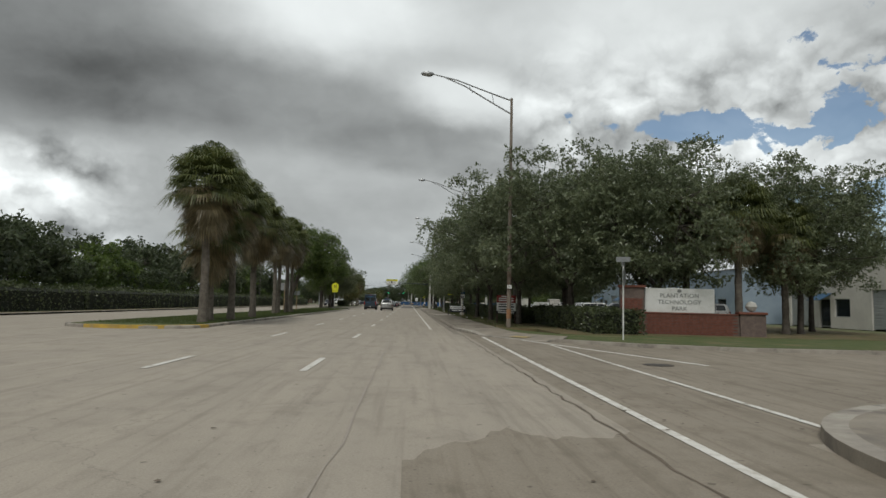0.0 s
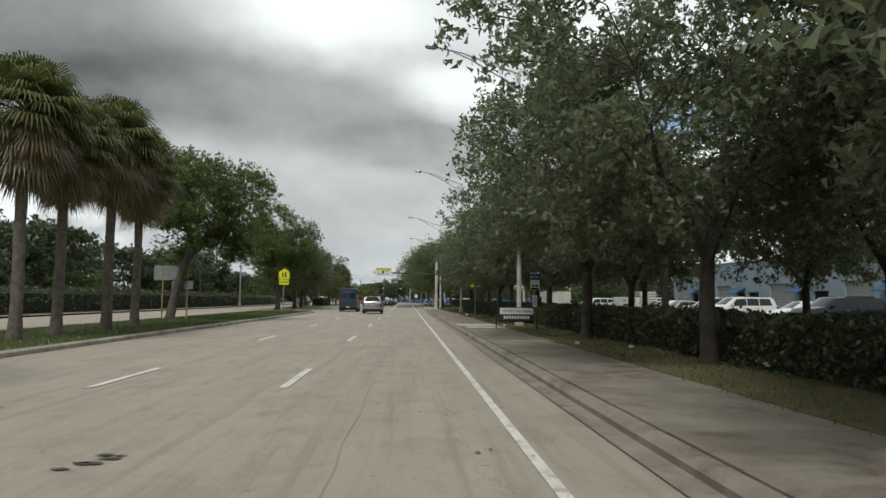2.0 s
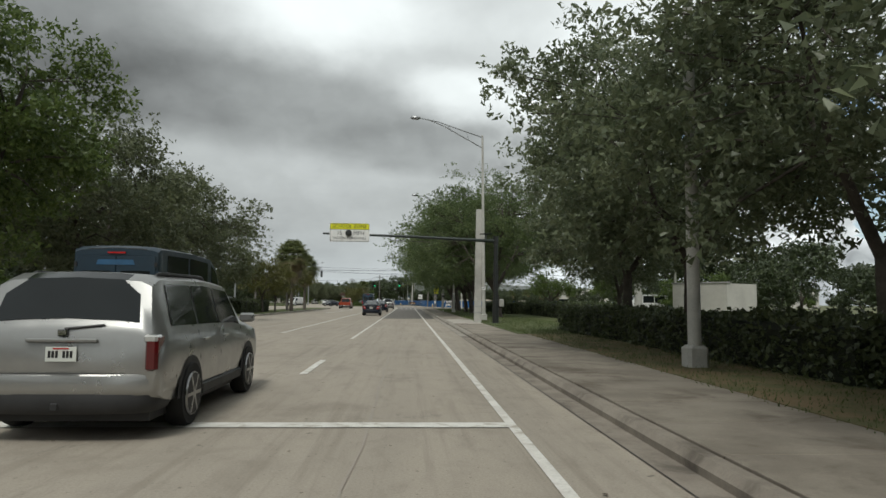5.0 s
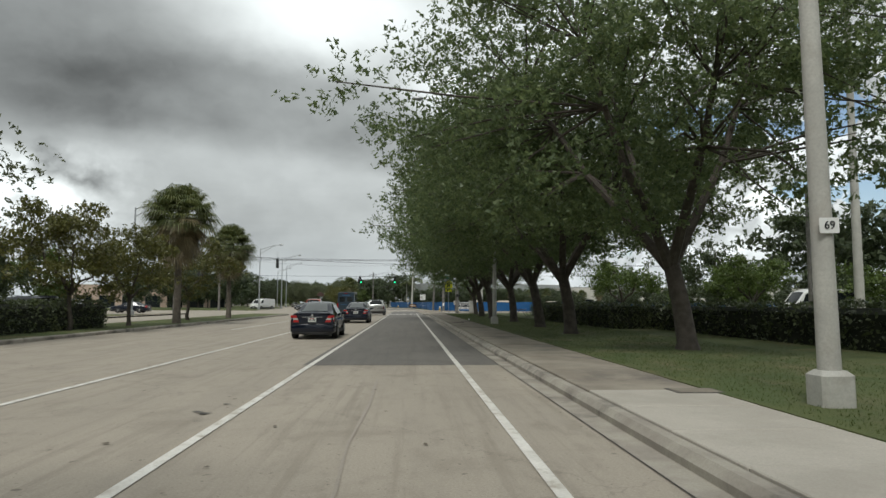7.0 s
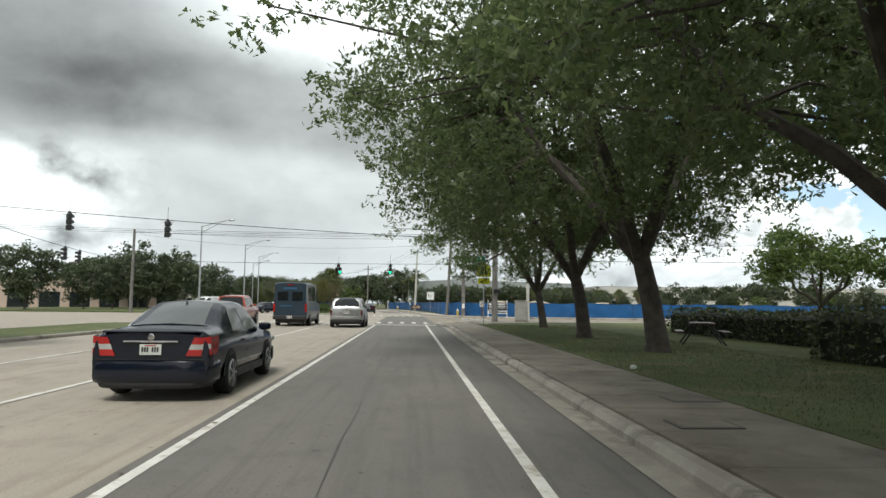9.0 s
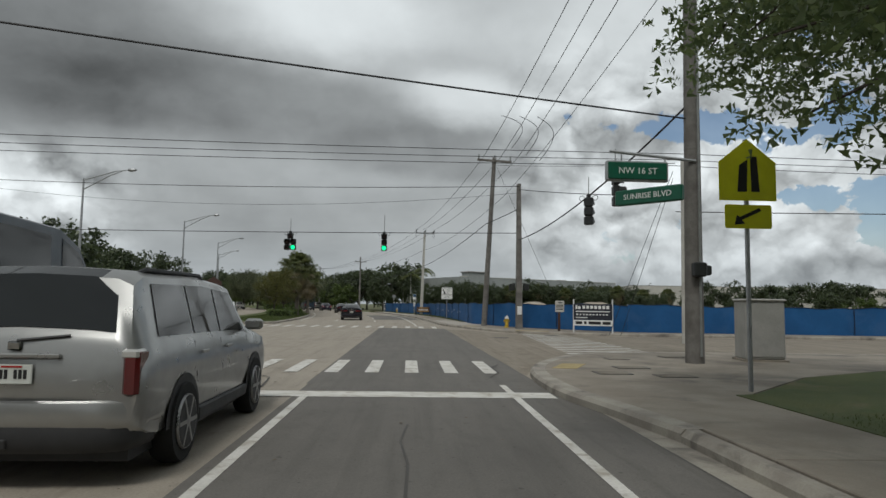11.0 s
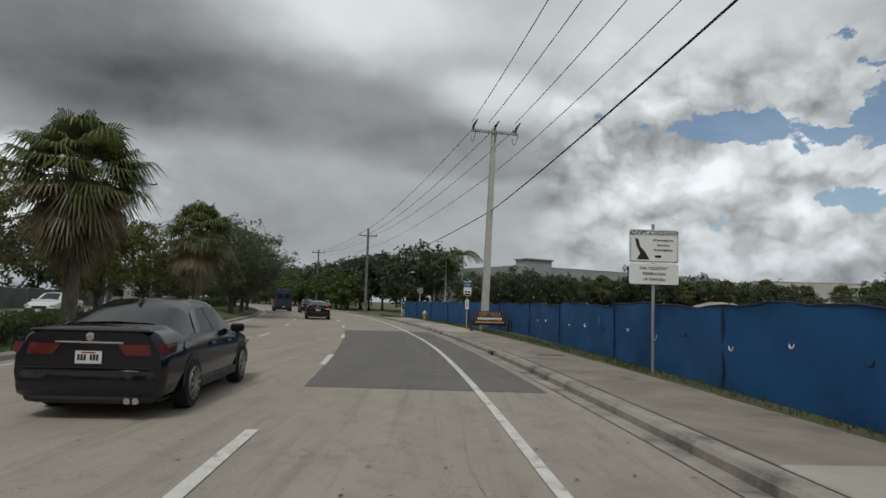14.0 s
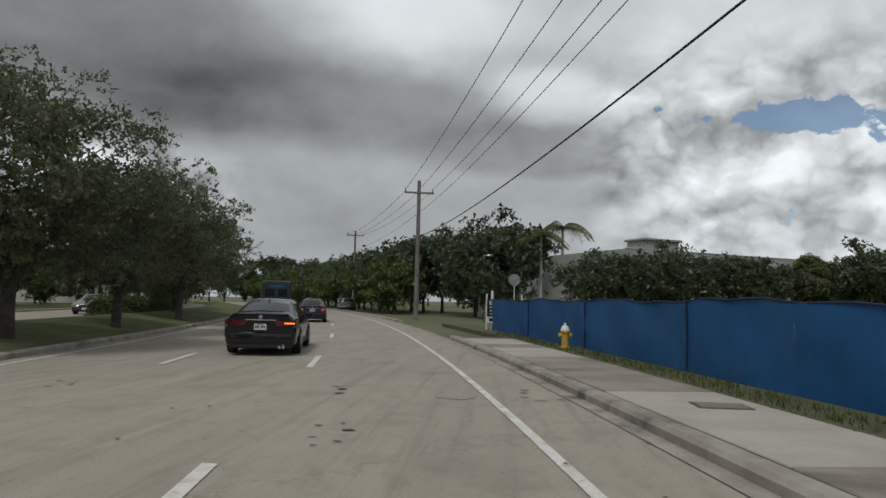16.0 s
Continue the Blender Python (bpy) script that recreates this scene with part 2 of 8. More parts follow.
M["line"] = grainy("road_paint", (0.74, 0.72, 0.67), (0.62, 0.60, 0.55), 2.0, 30, 0.7, 0.2, stain=(0.40, 0.36, 0.30), stain_scale=4.0, stain_amount=1.0)
M["seam"] = grainy("brown_dirt", (0.12, 0.095, 0.07), (0.17, 0.135, 0.10), 3, 50, 0.9, 0.3)
M["fadeline"] = grainy("faded_road_paint", (0.50, 0.46, 0.39), (0.45, 0.41, 0.34), 2.0, 30, 0.8, 0.2, stain=(0.40, 0.36, 0.30), stain_scale=3.0, stain_amount=1.0)
M["tar"] = grainy("tar_fill", (0.05, 0.045, 0.04), (0.08, 0.07, 0.06), 3, 50, 0.6, 0.3)
M["oil"] = grainy("oil_stain", (0.31, 0.275, 0.23), (0.35, 0.31, 0.26), 3, 50, 0.7, 0.2)
M["ground"] = grainy("open_ground", (0.10, 0.12, 0.045), (0.14, 0.14, 0.07), 0.15, 9, 0.95, 0.5, stain=(0.20, 0.17, 0.12), stain_scale=0.08, dist=0.05)
M["grass"] = grainy("mown_grass", (0.07, 0.10, 0.027), (0.11, 0.125, 0.042), 0.9, 24, 0.95, 0.8, stain=(0.17, 0.14, 0.075), stain_scale=0.5, stain_amount=0.7, dist=0.05)
M["litter"] = grainy("leaf_litter", (0.165, 0.118, 0.06), (0.095, 0.105, 0.04), 1.2, 26, 0.95, 0.7, stain=(0.18, 0.12, 0.07), stain_scale=1.5, dist=0.04)
M["blade"] = leafy("grass_blades", (0.07, 0.105, 0.027), (0.125, 0.15, 0.046), 0.45)
M["oak"] = leafy("oak_leaves", (0.11, 0.14, 0.075), (0.22, 0.25, 0.14), 0.4)
M["mahog"] = leafy("mahogany_leaves", (0.095, 0.138, 0.058), (0.21, 0.26, 0.105), 0.55)
M["feather"] = leafy("feathery_leaves", (0.085, 0.104, 0.052), (0.18, 0.20, 0.105), 0.42)
M["brightleaf"] = leafy("bright_leaves", (0.065, 0.105, 0.025), (0.15, 0.20, 0.05), 0.42)
M["yellowleaf"] = leafy("yellow_green_leaves", (0.08, 0.09, 0.02), (0.17, 0.16, 0.04), 0.3)
M["farleaf"] = leafy("far_leaves", (0.048, 0.068, 0.033), (0.105, 0.13, 0.06), 0.35)
M["hedge"] = leafy("hedge_leaves", (0.05, 0.066, 0.03), (0.12, 0.145, 0.06), 0.3)
# solid body of the hedges; inner shade is put into its near-black colour
M["hedgecore"] = grainy("hedge_inner_shade", (0.012, 0.016, 0.008), (0.02, 0.024, 0.012), 3, 20, 0.95, 0.5)
M["frond"] = leafy("palm_fronds", (0.08, 0.105, 0.035), (0.18, 0.195, 0.065), 0.4)
M["dead"] = leafy("dead_fronds", (0.14, 0.115, 0.06), (0.30, 0.24, 0.13), 0.3)
M["bark"] = grainy("oak_bark", (0.10, 0.085, 0.07), (0.06, 0.05, 0.042), 4, 30, 0.95, 0.8, dist=0.03)
M["palmbark"] = grainy("palm_trunk", (0.16, 0.14, 0.115), (0.10, 0.085, 0.07), 5, 25, 0.95, 0.8, dist=0.03)
M["polewhite"] = grainy("pale_concrete_pole", (0.50, 0.49, 0.45), (0.42, 0.41, 0.38), 2, 30, 0.8, 0.15, stain=(0.33, 0.30, 0.26), stain_scale=1.5)
M["rust"] = grainy("rust_stain", (0.24, 0.11, 0.05), (0.33, 0.20, 0.11), 4, 30, 0.9, 0.2)
M["galv"] = grainy("galvanised_steel", (0.42, 0.43, 0.44), (0.34, 0.35, 0.36), 4, 60, 0.45, 0.05, metal=0.6)
M["polebrown"] = grainy("stained_brown_pole", (0.22, 0.185, 0.15), (0.16, 0.13, 0.105), 1.5, 35, 0.9, 0.4, stain=(0.11, 0.07, 0.045), stain_scale=0.9, stain_amount=0.8)
M["polewood"] = grainy("weathered_wood_pole", (0.20, 0.19, 0.175), (0.14, 0.13, 0.12), 2.5, 35, 0.95, 0.5, stain=(0.08, 0.07, 0.06), stain_scale=1.2)
M["black"] = plain("black_enamel", (0.018, 0.02, 0.019), 0.45)
M["darkgreen"] = plain("dark_green_enamel", (0.012, 0.022, 0.018), 0.4)
M["wire"] = plain("black_cable", (0.02, 0.02, 0.021), 0.6)
M["fence"] = grainy("blue_windscreen_mesh", (0.006, 0.092, 0.265), (0.005, 0.076, 0.225), 0.8, 140, 0.75, 0.25, stain=(0.03, 0.10, 0.24), stain_scale=0.7, stain_amount=0.5)
M["fencetop"] = plain("dark_fence_binding", (0.006, 0.02, 0.06), 0.7)
M["white"] = grainy("white_paint", (0.72, 0.72, 0.70), (0.62, 0.62, 0.59), 2.0, 40, 0.6, 0.05)
M["signwhite"] = plain("sign_white", (0.78, 0.78, 0.76), 0.45, vary=0.04)
M["signback"] = plain("sign_back_metal", (0.32, 0.33, 0.33), 0.4, 0.7)
M["signred"] = plain("sign_red", (0.30, 0.035, 0.03), 0.5)
M["signgreen"] = plain("street_sign_green", (0.005, 0.10, 0.055), 0.4)
M["signblue"] = plain("bus_sign_blue", (0.03, 0.10, 0.20), 0.4)
M["signyellow"] = plain("fluorescent_yellow_sheeting", (0.72, 0.72, 0.02), 0.4, vary=0.05)
M["ink"] = plain("black_lettering", (0.015, 0.015, 0.016), 0.5)
M["grey"] = plain("grey_metal", (0.28, 0.29, 0.28), 0.5, 0.3)
M["cabinet"] = grainy("cabinet_aluminium", (0.48, 0.47, 0.44), (0.42, 0.41, 0.38), 2, 40, 0.55, 0.05, metal=0.3)
M["hydrant"] = plain("hydrant_yellow", (0.60, 0.40, 0.05), 0.45, vary=0.2)
M["brick"] = grainy("red_brick", (0.20, 0.075, 0.05), (0.15, 0.058, 0.04), 6, 60, 0.9, 0.3)
M["mortar"] = grainy("mortar", (0.16, 0.12, 0.10), (0.12, 0.09, 0.08), 6, 60, 0.95, 0.3)
M["brown"] = plain("bench_brown_board", (0.065, 0.03, 0.022), 0.5)
M["navy"] = plain("bench_navy_board", (0.018, 0.022, 0.035), 0.5)
M["gold"] = plain("gold_lettering", (0.62, 0.36, 0.10), 0.5)
M["post"] = grainy("treated_post", (0.34, 0.25, 0.14), (0.25, 0.18, 0.10), 5, 40, 0.9, 0.3)
M["yellowpost"] = plain("yellow_post", (0.50, 0.40, 0.12), 0.5)
M["bluegrey"] = grainy("blue_grey_stucco", (0.30, 0.37, 0.44), (0.25, 0.32, 0.39), 0.6, 25, 0.9, 0.2)
M["stucco"] = grainy("pale_stucco", (0.58, 0.56, 0.51), (0.50, 0.48, 0.44), 0.6, 25, 0.9, 0.2)
M["greybuild"] = grainy("grey_tilt_wall", (0.36, 0.38, 0.37), (0.31, 0.33, 0.32), 0.3, 25, 0.9, 0.2)
M["peach"] = grainy("peach_stucco", (0.55, 0.42, 0.34), (0.48, 0.37, 0.30), 0.5, 25, 0.9, 0.2)
M["roof"] = grainy("flat_roof", (0.35, 0.34, 0.33), (0.28, 0.27, 0.26), 0.5, 25, 0.9, 0.2)
M["glass"] = plain("dark_window_glass", (0.015, 0.02, 0.022), 0.06, vary=0.05)
M["shutter"] = grainy("roller_shutter", (0.34, 0.36, 0.36), (0.29, 0.31, 0.31), 1, 30, 0.6, 0.1)
M["sand"] = grainy("spoil_heap", (0.42, 0.37, 0.30), (0.33, 0.29, 0.23), 0.5, 12, 0.95, 0.6, dist=0.05)
M["greysheet"] = grainy("grey_windscreen_mesh", (0.13, 0.145, 0.145), (0.10, 0.115, 0.115), 0.5, 80, 0.85, 0.2)
M["blackmesh"] = grainy("black_fence_mesh", (0.012, 0.013, 0.012), (0.02, 0.02, 0.018), 0.5, 60, 0.9, 0.2)
M["lens_green"] = glow("green_signal_light", (0.02, 0.9, 0.32), 1.5)
M["lens_off"] = plain("unlit_signal_lens", (0.03, 0.012, 0.01), 0.3)
M["tactile"] = plain("tactile_yellow", (0.42, 0.33, 0.15), 0.8)

# ---- building blocks ----


class Geo:
    """Gathers vertices and faces of one part."""

    def __init__(self):
        self.v, self.f = [], []

    def add(self, verts, faces):
        o = len(self.v)
        self.v += [tuple(p) for p in verts]
        self.f += [tuple(i + o for i in f) for f in faces]
        return self

    def box(self, x0, y0, z0, x1, y1, z1, bevel=0.0, m=None):
        """A block; bevel cuts its upright and lying edges."""
        b = min(bevel, (x1 - x0) * 0.45, (y1 - y0) * 0.45, (z1 - z0) * 0.45)
        if b <= 0:
            p = [(x, y, z) for z in (z0, z1) for y in (y0, y1) for x in (x0, x1)]
            f = [(0, 2, 3, 1), (4, 5, 7, 6), (0, 1, 5, 4), (2, 6, 7, 3), (0, 4, 6, 2), (1, 3, 7, 5)]
        else:
            rings = []
            for z, i in ((z0, b), (z0 + b, 0), (z1 - b, 0), (z1, b)):
                c = b
                rings.append([(x0 + i + c, y0 + i, z), (x1 - i - c, y0 + i, z), (x1 - i, y0 + i + c, z), (x1 - i, y1 - i - c, z),
                              (x1 - i - c, y1 - i, z), (x0 + i + c, y1 - i, z), (x0 + i, y1 - i - c, z), (x0 + i, y0 + i + c, z)])
            p = [q for r in rings for q in r]
            f = [tuple(range(7, -1, -1)), tuple(range(24, 32))]
            for r in range(3):
                for k in range(8):
                    f.append((r * 8 + k, r * 8 + (k + 1) % 8, r * 8 + 8 + (k + 1) % 8, r * 8 + 8 + k))
        if m is not None:
            p = [tuple(m @ Vector(q)) for q in p]
        return self.add(p, f)

    def tube(self, pts, radii, n=8, caps=True):
        """A round bar through pts with a radius at each of them."""
        pts = [Vector(p) for p in pts]
        if not hasattr(radii, "__len__"):
            radii = [radii] * len(pts)
        verts, faces = [], []
        for i, p in enumerate(pts):
            d = (pts[min(i + 1, len(pts) - 1)] - pts[max(i - 1, 0)]).normalized()
            a = d.orthogonal().normalized() if i == 0 else (a - d * a.dot(d)).normalized()
            b = d.cross(a)
            verts += [p + radii[i] * (math.cos(2 * math.pi * k / n) * a + math.sin(2 * math.pi * k / n) * b) for k in range(n)]
        for i in range(len(pts) - 1):
            faces += [(i * n + k, i * n + (k + 1) % n, (i + 1) * n + (k + 1) % n, (i + 1) * n + k) for k in range(n)]
        if caps:
            faces += [tuple(range(n - 1, -1, -1)), tuple(range((len(pts) - 1) * n, len(pts) * n))]
        return self.add(verts, faces)

    def lathe(self, profile, at=(0, 0, 0), n=14, m=None):
        """A turned body: profile of (radius, height)."""
        verts = [(at[0] + r * math.cos(2 * math.pi * k / n), at[1] + r * math.sin(2 * math.pi * k / n), at[2] + z) for r, z in profile for k in range(n)]
        if m is not None:
            verts = [tuple(m @ Vector(q)) for q in verts]
        faces = [(i * n + k, i * n + (k + 1) % n, (i + 1) * n + (k + 1) % n, (i + 1) * n + k) for i in range(len(profile) - 1) for k in range(n)]
        faces += [tuple(range(n - 1, -1, -1)), tuple(range((len(profile) - 1) * n, len(profile) * n))]
        return self.add(verts, faces)

    def prism(self, outline, z0, z1):
        """An upright block over a flat outline."""
        n = len(outline)
        v = [(x, y, z0) for x, y in outline] + [(x, y, z1) for x, y in outline]
        return self.add(v, [tuple(range(n - 1, -1, -1)), tuple(range(n, 2 * n))] + [(k, (k + 1) % n, n + (k + 1) % n, n + k) for k in range(n)])

    def plate(self, outline, y0, y1):
        """A sheet standing in the xz plane."""
        n = len(outline)
        v = [(x, y0, z) for x, z in outline] + [(x, y1, z) for x, z in outline]
        return self.add(v, [tuple(range(n)), tuple(range(2 * n - 1, n - 1, -1))] + [(k, n + k, n + (k + 1) % n, (k + 1) % n) for k in range(n)])

    def mesh(self, name, mat, smooth=False):
        me = bpy.data.meshes.new(name)
        me.from_pydata(self.v, [], self.f)
        me.materials.append(mat)
        if smooth:
            me.polygons.foreach_set("use_smooth", [True] * len(me.polygons))
            me.set_sharp_from_angle(angle=radians(42))
        me.update()
        return me


def outward(ob):
    bm = bmesh.new()
    bm.from_mesh(ob.data)
    bmesh.ops.recalc_face_normals(bm, faces=bm.faces)
    bm.to_mesh(ob.data)
    bm.free()
    return ob


def part(name, geo, mat, parent=None, label="", smooth=False, m=None):
    """Links one mesh, as a part of parent or as a thing of its own."""
    ob = new(name, geo.mesh(name, mat, smooth) if isinstance(geo, Geo) else geo)
    if parent is not None:
        ob.parent = parent
    if m is not None:
        ob.matrix_basis = m
    return tagged(ob, label)


def thing(name, label, category, m=None, group="", kind=""):
    ob = new(name)
    ob.empty_display_size = 0.2
    if m is not None:
        ob.matrix_basis = m
    return tagged(ob, label, category, group, kind)


def big_mesh(name, verts, faces, mat, smooth=False):
    """A mesh from arrays: verts (n, 3), faces (m, 3 or 4)."""
    me = bpy.data.meshes.new(name)
    k = faces.shape[1]
    me.vertices.add(len(verts)), me.loops.add(faces.size), me.polygons.add(len(faces))
    me.vertices.foreach_set("co", np.ascontiguousarray(verts, dtype=np.float32).ravel())
    me.loops.foreach_set("vertex_index", np.ascontiguousarray(faces, dtype=np.int32).ravel())
    me.polygons.foreach_set("loop_start", np.arange(0, faces.size, k, dtype=np.int32))
    me.materials.append(mat)
    me.update(calc_edges=True)
    me.validate()
    return me


def writing(text, size, mat, name="lettering", thick=0.004):
    """A mesh of letters, centred, standing in the xz plane and read from -y."""
    cu = bpy.data.curves.new(name, "FONT")
    cu.body, cu.size, cu.align_x, cu.align_y, cu.extrude = text, size, "CENTER", "CENTER", thick
    cu.resolution_u = 2
    ob = bpy.data.objects.new(name, cu)
    scene.collection.objects.link(ob)
    bpy.context.view_layer.update()
    me = bpy.data.meshes.new_from_object(ob.evaluated_get(bpy.context.evaluated_depsgraph_get()))
    bpy.data.objects.remove(ob), bpy.data.curves.remove(cu)
    me.transform(pose(0, 0, 0, 90))
    me.materials.clear()
    me.materials.append(mat)
    me.name = name
    return me


def bend(y):
    """How far the road has swung to the left at y."""
    t = max(0.0, y - 246.0)
    return -t * t / 600.0 if t < 170 else -170 * 170 / 600.0 - (t - 170) * 170 / 300.0


def strip(x0, x1, y0, y1, z, step=4.0, curved=True, flare0=0.0):
    """A flat ribbon along the road between two offsets."""
    g = Geo()
    n = max(1, int(abs(y1 - y0) / step)) if (y1 > 244) else 1
    ys = [y0 + (y1 - y0) * k / n for k in range(n + 1)]
    v = []
    for y in ys:
        s = bend(y) if curved else 0
        v += [(x0 + s, y, z), (x1 + s, y, z)]
    return g.add(v, [(2 * k, 2 * k + 1, 2 * k + 3, 2 * k + 2) for k in range(n)])


def run(x0, x1, y0, y1, z0, z1, step=4.0, bevel=0.0):
    """A long solid bar along the road (kerb, slab), with an eased upper edge."""
    g = Geo()
    n = max(1, int((y1 - y0) / step)) if y1 > 244 else 1
    b = bevel
    sec = [(x0, z0), (x1, z0), (x1, z1 - b), (x1 - b, z1), (x0 + b, z1), (x0, z1 - b)] if b else [(x0, z0), (x1, z0), (x1, z1), (x0, z1)]
    k = len(sec)
    v = []
    for i in range(n + 1):
        y = y0 + (y1 - y0) * i / n
        v += [(x + bend(y), y, z) for x, z in sec]
    f = [tuple(range(k)), tuple(range(n * k + k - 1, n * k - 1, -1))]
    for i in range(n):
        f += [(i * k + j, i * k + k + j, i * k + k + (j + 1) % k, i * k + (j + 1) % k) for j in range(k)]
    return g.add(v, f)

# ---- ground, road, kerbs, medians ----
g = Geo()
g.add([(-2400, -1500, -0.05), (2400, -1500, -0.05), (2400, 3000, -0.05), (-2400, 3000, -0.05)], [(0, 1, 2, 3)])
ground = tagged(part("ground", g, M["ground"]), "flat open ground with dry grass and bare earth", "ground", kind="structure")

g = Geo()
g.add([(-25.5, -120, 0), (3.5, -120, 0), (3.5, 8, 0), (-25.5, 8, 0)], [(0, 1, 2, 3)])
g.add([(-25.5, 8, 0), (3.5, 8, 0), (3.5, 29, 0), (-25.5, 29, 0)], [(0, 1, 2, 3)])
g.add([(3.5, -120, 0), (6.2, -120, 0), (6.2, 8, 0), (3.5, 8, 0)], [(0, 1, 2, 3)])
g.add([(-25.5, 29, 0), (3.5, 29, 0), (3.5, 217, 0), (-25.5, 217, 0)], [(0, 1, 2, 3)])
g.add([(-90, 217, 0), (60, 217, 0), (60, 254, 0), (-90, 254, 0)], [(0, 1, 2, 3)])
ribbon = strip(-25.5, 2.6, 254, 470, 0)
g.add(ribbon.v, ribbon.f)
road = tagged(part("road", g, M["road"]), "pale worn concrete-grey roadway with oily wheel tracks", "road", kind="structure")


side = Geo().add([(3.5, 8, 0), (60, 8, 0), (60, 29, 0), (6, 29, 0), (3.5, 35.9, 0)], [(0, 1, 2, 3, 4)])
tagged(part("side_road", side, M["sideroad"]), "dirty brown-grey paving of the turn lane and side street", "road", kind="structure")


def on_road(name, geo, mat, label, category="marking"):
    return tagged(part(name, geo, mat), label, category, kind="structure")


# dark resurfaced lanes
g = strip(-1.5, 3.06, 152.6, 219, 0.005)
g.add([(-1.55, 219, 0.005), (2.85, 219, 0.005), (2.55, 247.1, 0.005), (-1.5, 247.1, 0.005)], [(0, 1, 2, 3)])
on_road("road_patch", g, M["patch"], "dark grey resurfaced asphalt lane", "asphalt")
on_road("road_patch", strip(-2.1, 2.15, 268.0, 290.3, 0.005), M["patch"], "dark grey resurfaced asphalt lane", "asphalt")

# painted lines
LINES = [(2.09, 36, 219), (6.08, 8, 24.5), (-1.32, 124, 217.3), (-4.75, 128, 217.3), (-8.3, 172, 216)]
for x, y0, y1 in LINES:
    on_road("lane_line", strip(x - 0.06, x + 0.06, y0, y1, 0.010, curved=False), M["line"], "worn white painted lane line")
g, v = Geo(), []
for k in range(58):
    y = 250.6 + 3.0 * k
    x = float(np.interp(y, (250, 263, 279, 290), (0.86, 0.84, 1.12, 1.1))) + bend(y)
    v += [(x - 0.065, y, 0.010), (x + 0.065, y, 0.010)]
on_road("lane_line", g.add(v, [(2 * k, 2 * k + 1, 2 * k + 3, 2 * k + 2) for k in range(57)]), M["line"], "worn white painted edge line")
on_road("lane_line", strip(-8.45, -8.33, 262, 420, 0.010), M["line"], "worn painted line beside the median")
g = Geo().add([(3.84, 3, 0.01), (3.97, 3, 0.01), (4.2, 29.3, 0.01), (4.05, 29.3, 0.01)], [(0, 1, 2, 3)])
on_road("lane_line", g, M["line"], "worn white painted turn lane line")
g = Geo().add([(8.4, 17.2, 0.01), (8.6, 17.2, 0.01), (5.6, 27.4, 0.01), (5.4, 27.4, 0.01)], [(0, 1, 2, 3)])
on_road("lane_line", g, M["line"], "worn white painted turn line")
DASHES = [(-1.24, 14.42 + 12.19 * k, 3.05) for k in range(-2, 9)] + [(-4.42, 14.42 + 12.19 * k, 3.05) for k in range(-2, 9)]
DASHES += [(-2.15, y, 2.95) for y in (261.2, 271.8, 282.7, 293.0, 304.0, 314.8, 325.6, 336.4, 347, 358, 369)] + [(-5.4, y, 2.9) for y in (261.5, 272, 282.3, 292.9, 303.8, 314.6, 325, 336, 347)]
first = None
for x, y, n in DASHES:
    s0, s1 = bend(y), bend(y + n)
    g = Geo().add([(x - 0.075 + s0, y, 0.011), (x + 0.075 + s0, y, 0.011), (x + 0.075 + s1, y + n, 0.011), (x - 0.075 + s1, y + n, 0.011)], [(0, 1, 2, 3)])
    tagged(part("lane_dash", g, M["line"]), "short white painted lane dash", "marking", "lane dashes", "structure")
# stop line and zebra bars
on_road("stop_line", Geo().add([(-8.2, 217.3, 0.012), (2.75, 217.3, 0.012), (2.75, 217.95, 0.012), (-8.2, 217.95, 0.012)], [(0, 1, 2, 3)]), M["line"], "wide white stop line")
for k in range(-12, 6):
    x = -1.33 + k * 0.868
    g = Geo().add([(x - 0.15, 221.0, 0.012), (x + 0.15, 221.0, 0.012), (x + 0.15, 224.05, 0.012), (x - 0.15, 224.05, 0.012)], [(0, 1, 2, 3)])
    if x < 2.6:
        tagged(part("crosswalk_bar", g, M["line"]), "worn white crosswalk bar", "crosswalk", "near crosswalk bars", "structure")
for k in range(-19, 6):
    x = -1.45 + k * 0.85
    g = Geo().add([(x - 0.15, 247.3, 0.012), (x + 0.15, 247.3, 0.012), (x + 0.15, 250.4, 0.012), (x - 0.15, 250.4, 0.012)], [(0, 1, 2, 3)])
    if x < 2.4:
        tagged(part("crosswalk_bar", g, M["line"]), "worn white crosswalk bar", "crosswalk", "far crosswalk bars", "structure")
for k in range(16):
    y = 227.2 + k * 0.93
    g = Geo().add([(5.35 + 0.06 * k, y, 0.012), (8.4, y, 0.012), (8.4, y + 0.3, 0.012), (5.35 + 0.06 * k, y + 0.3, 0.012)], [(0, 1, 2, 3)])
    tagged(part("crosswalk_bar", g, M["line"]), "worn white crosswalk bar", "crosswalk", "side street crosswalk bars", "structure")
# school zone bars and words on the road
for y in (95.6, 106.5):
    on_road("transverse_line", Geo().add([(-7.9, y, 0.012), (2.05, y, 0.012), (2.05, y + 0.3, 0.012), (-7.9, y + 0.3, 0.012)], [(0, 1, 2, 3)]), M["line"], "thin white line across the lanes")
for x in (0.45, -2.85, -6.2):
    me = writing("SCHOOL", 0.85, M["fadeline"], thick=0.0)
    me.transform(pose(0, 0, 0, -90))
    me.transform(Matrix.Diagonal((0.85, 3.2, 0.0, 1)))
    tagged(part("road_word", me, M["fadeline"], m=pose(x, 99.6, 0.014)), "faded white word painted on the lane", "marking", "road words", "structure")

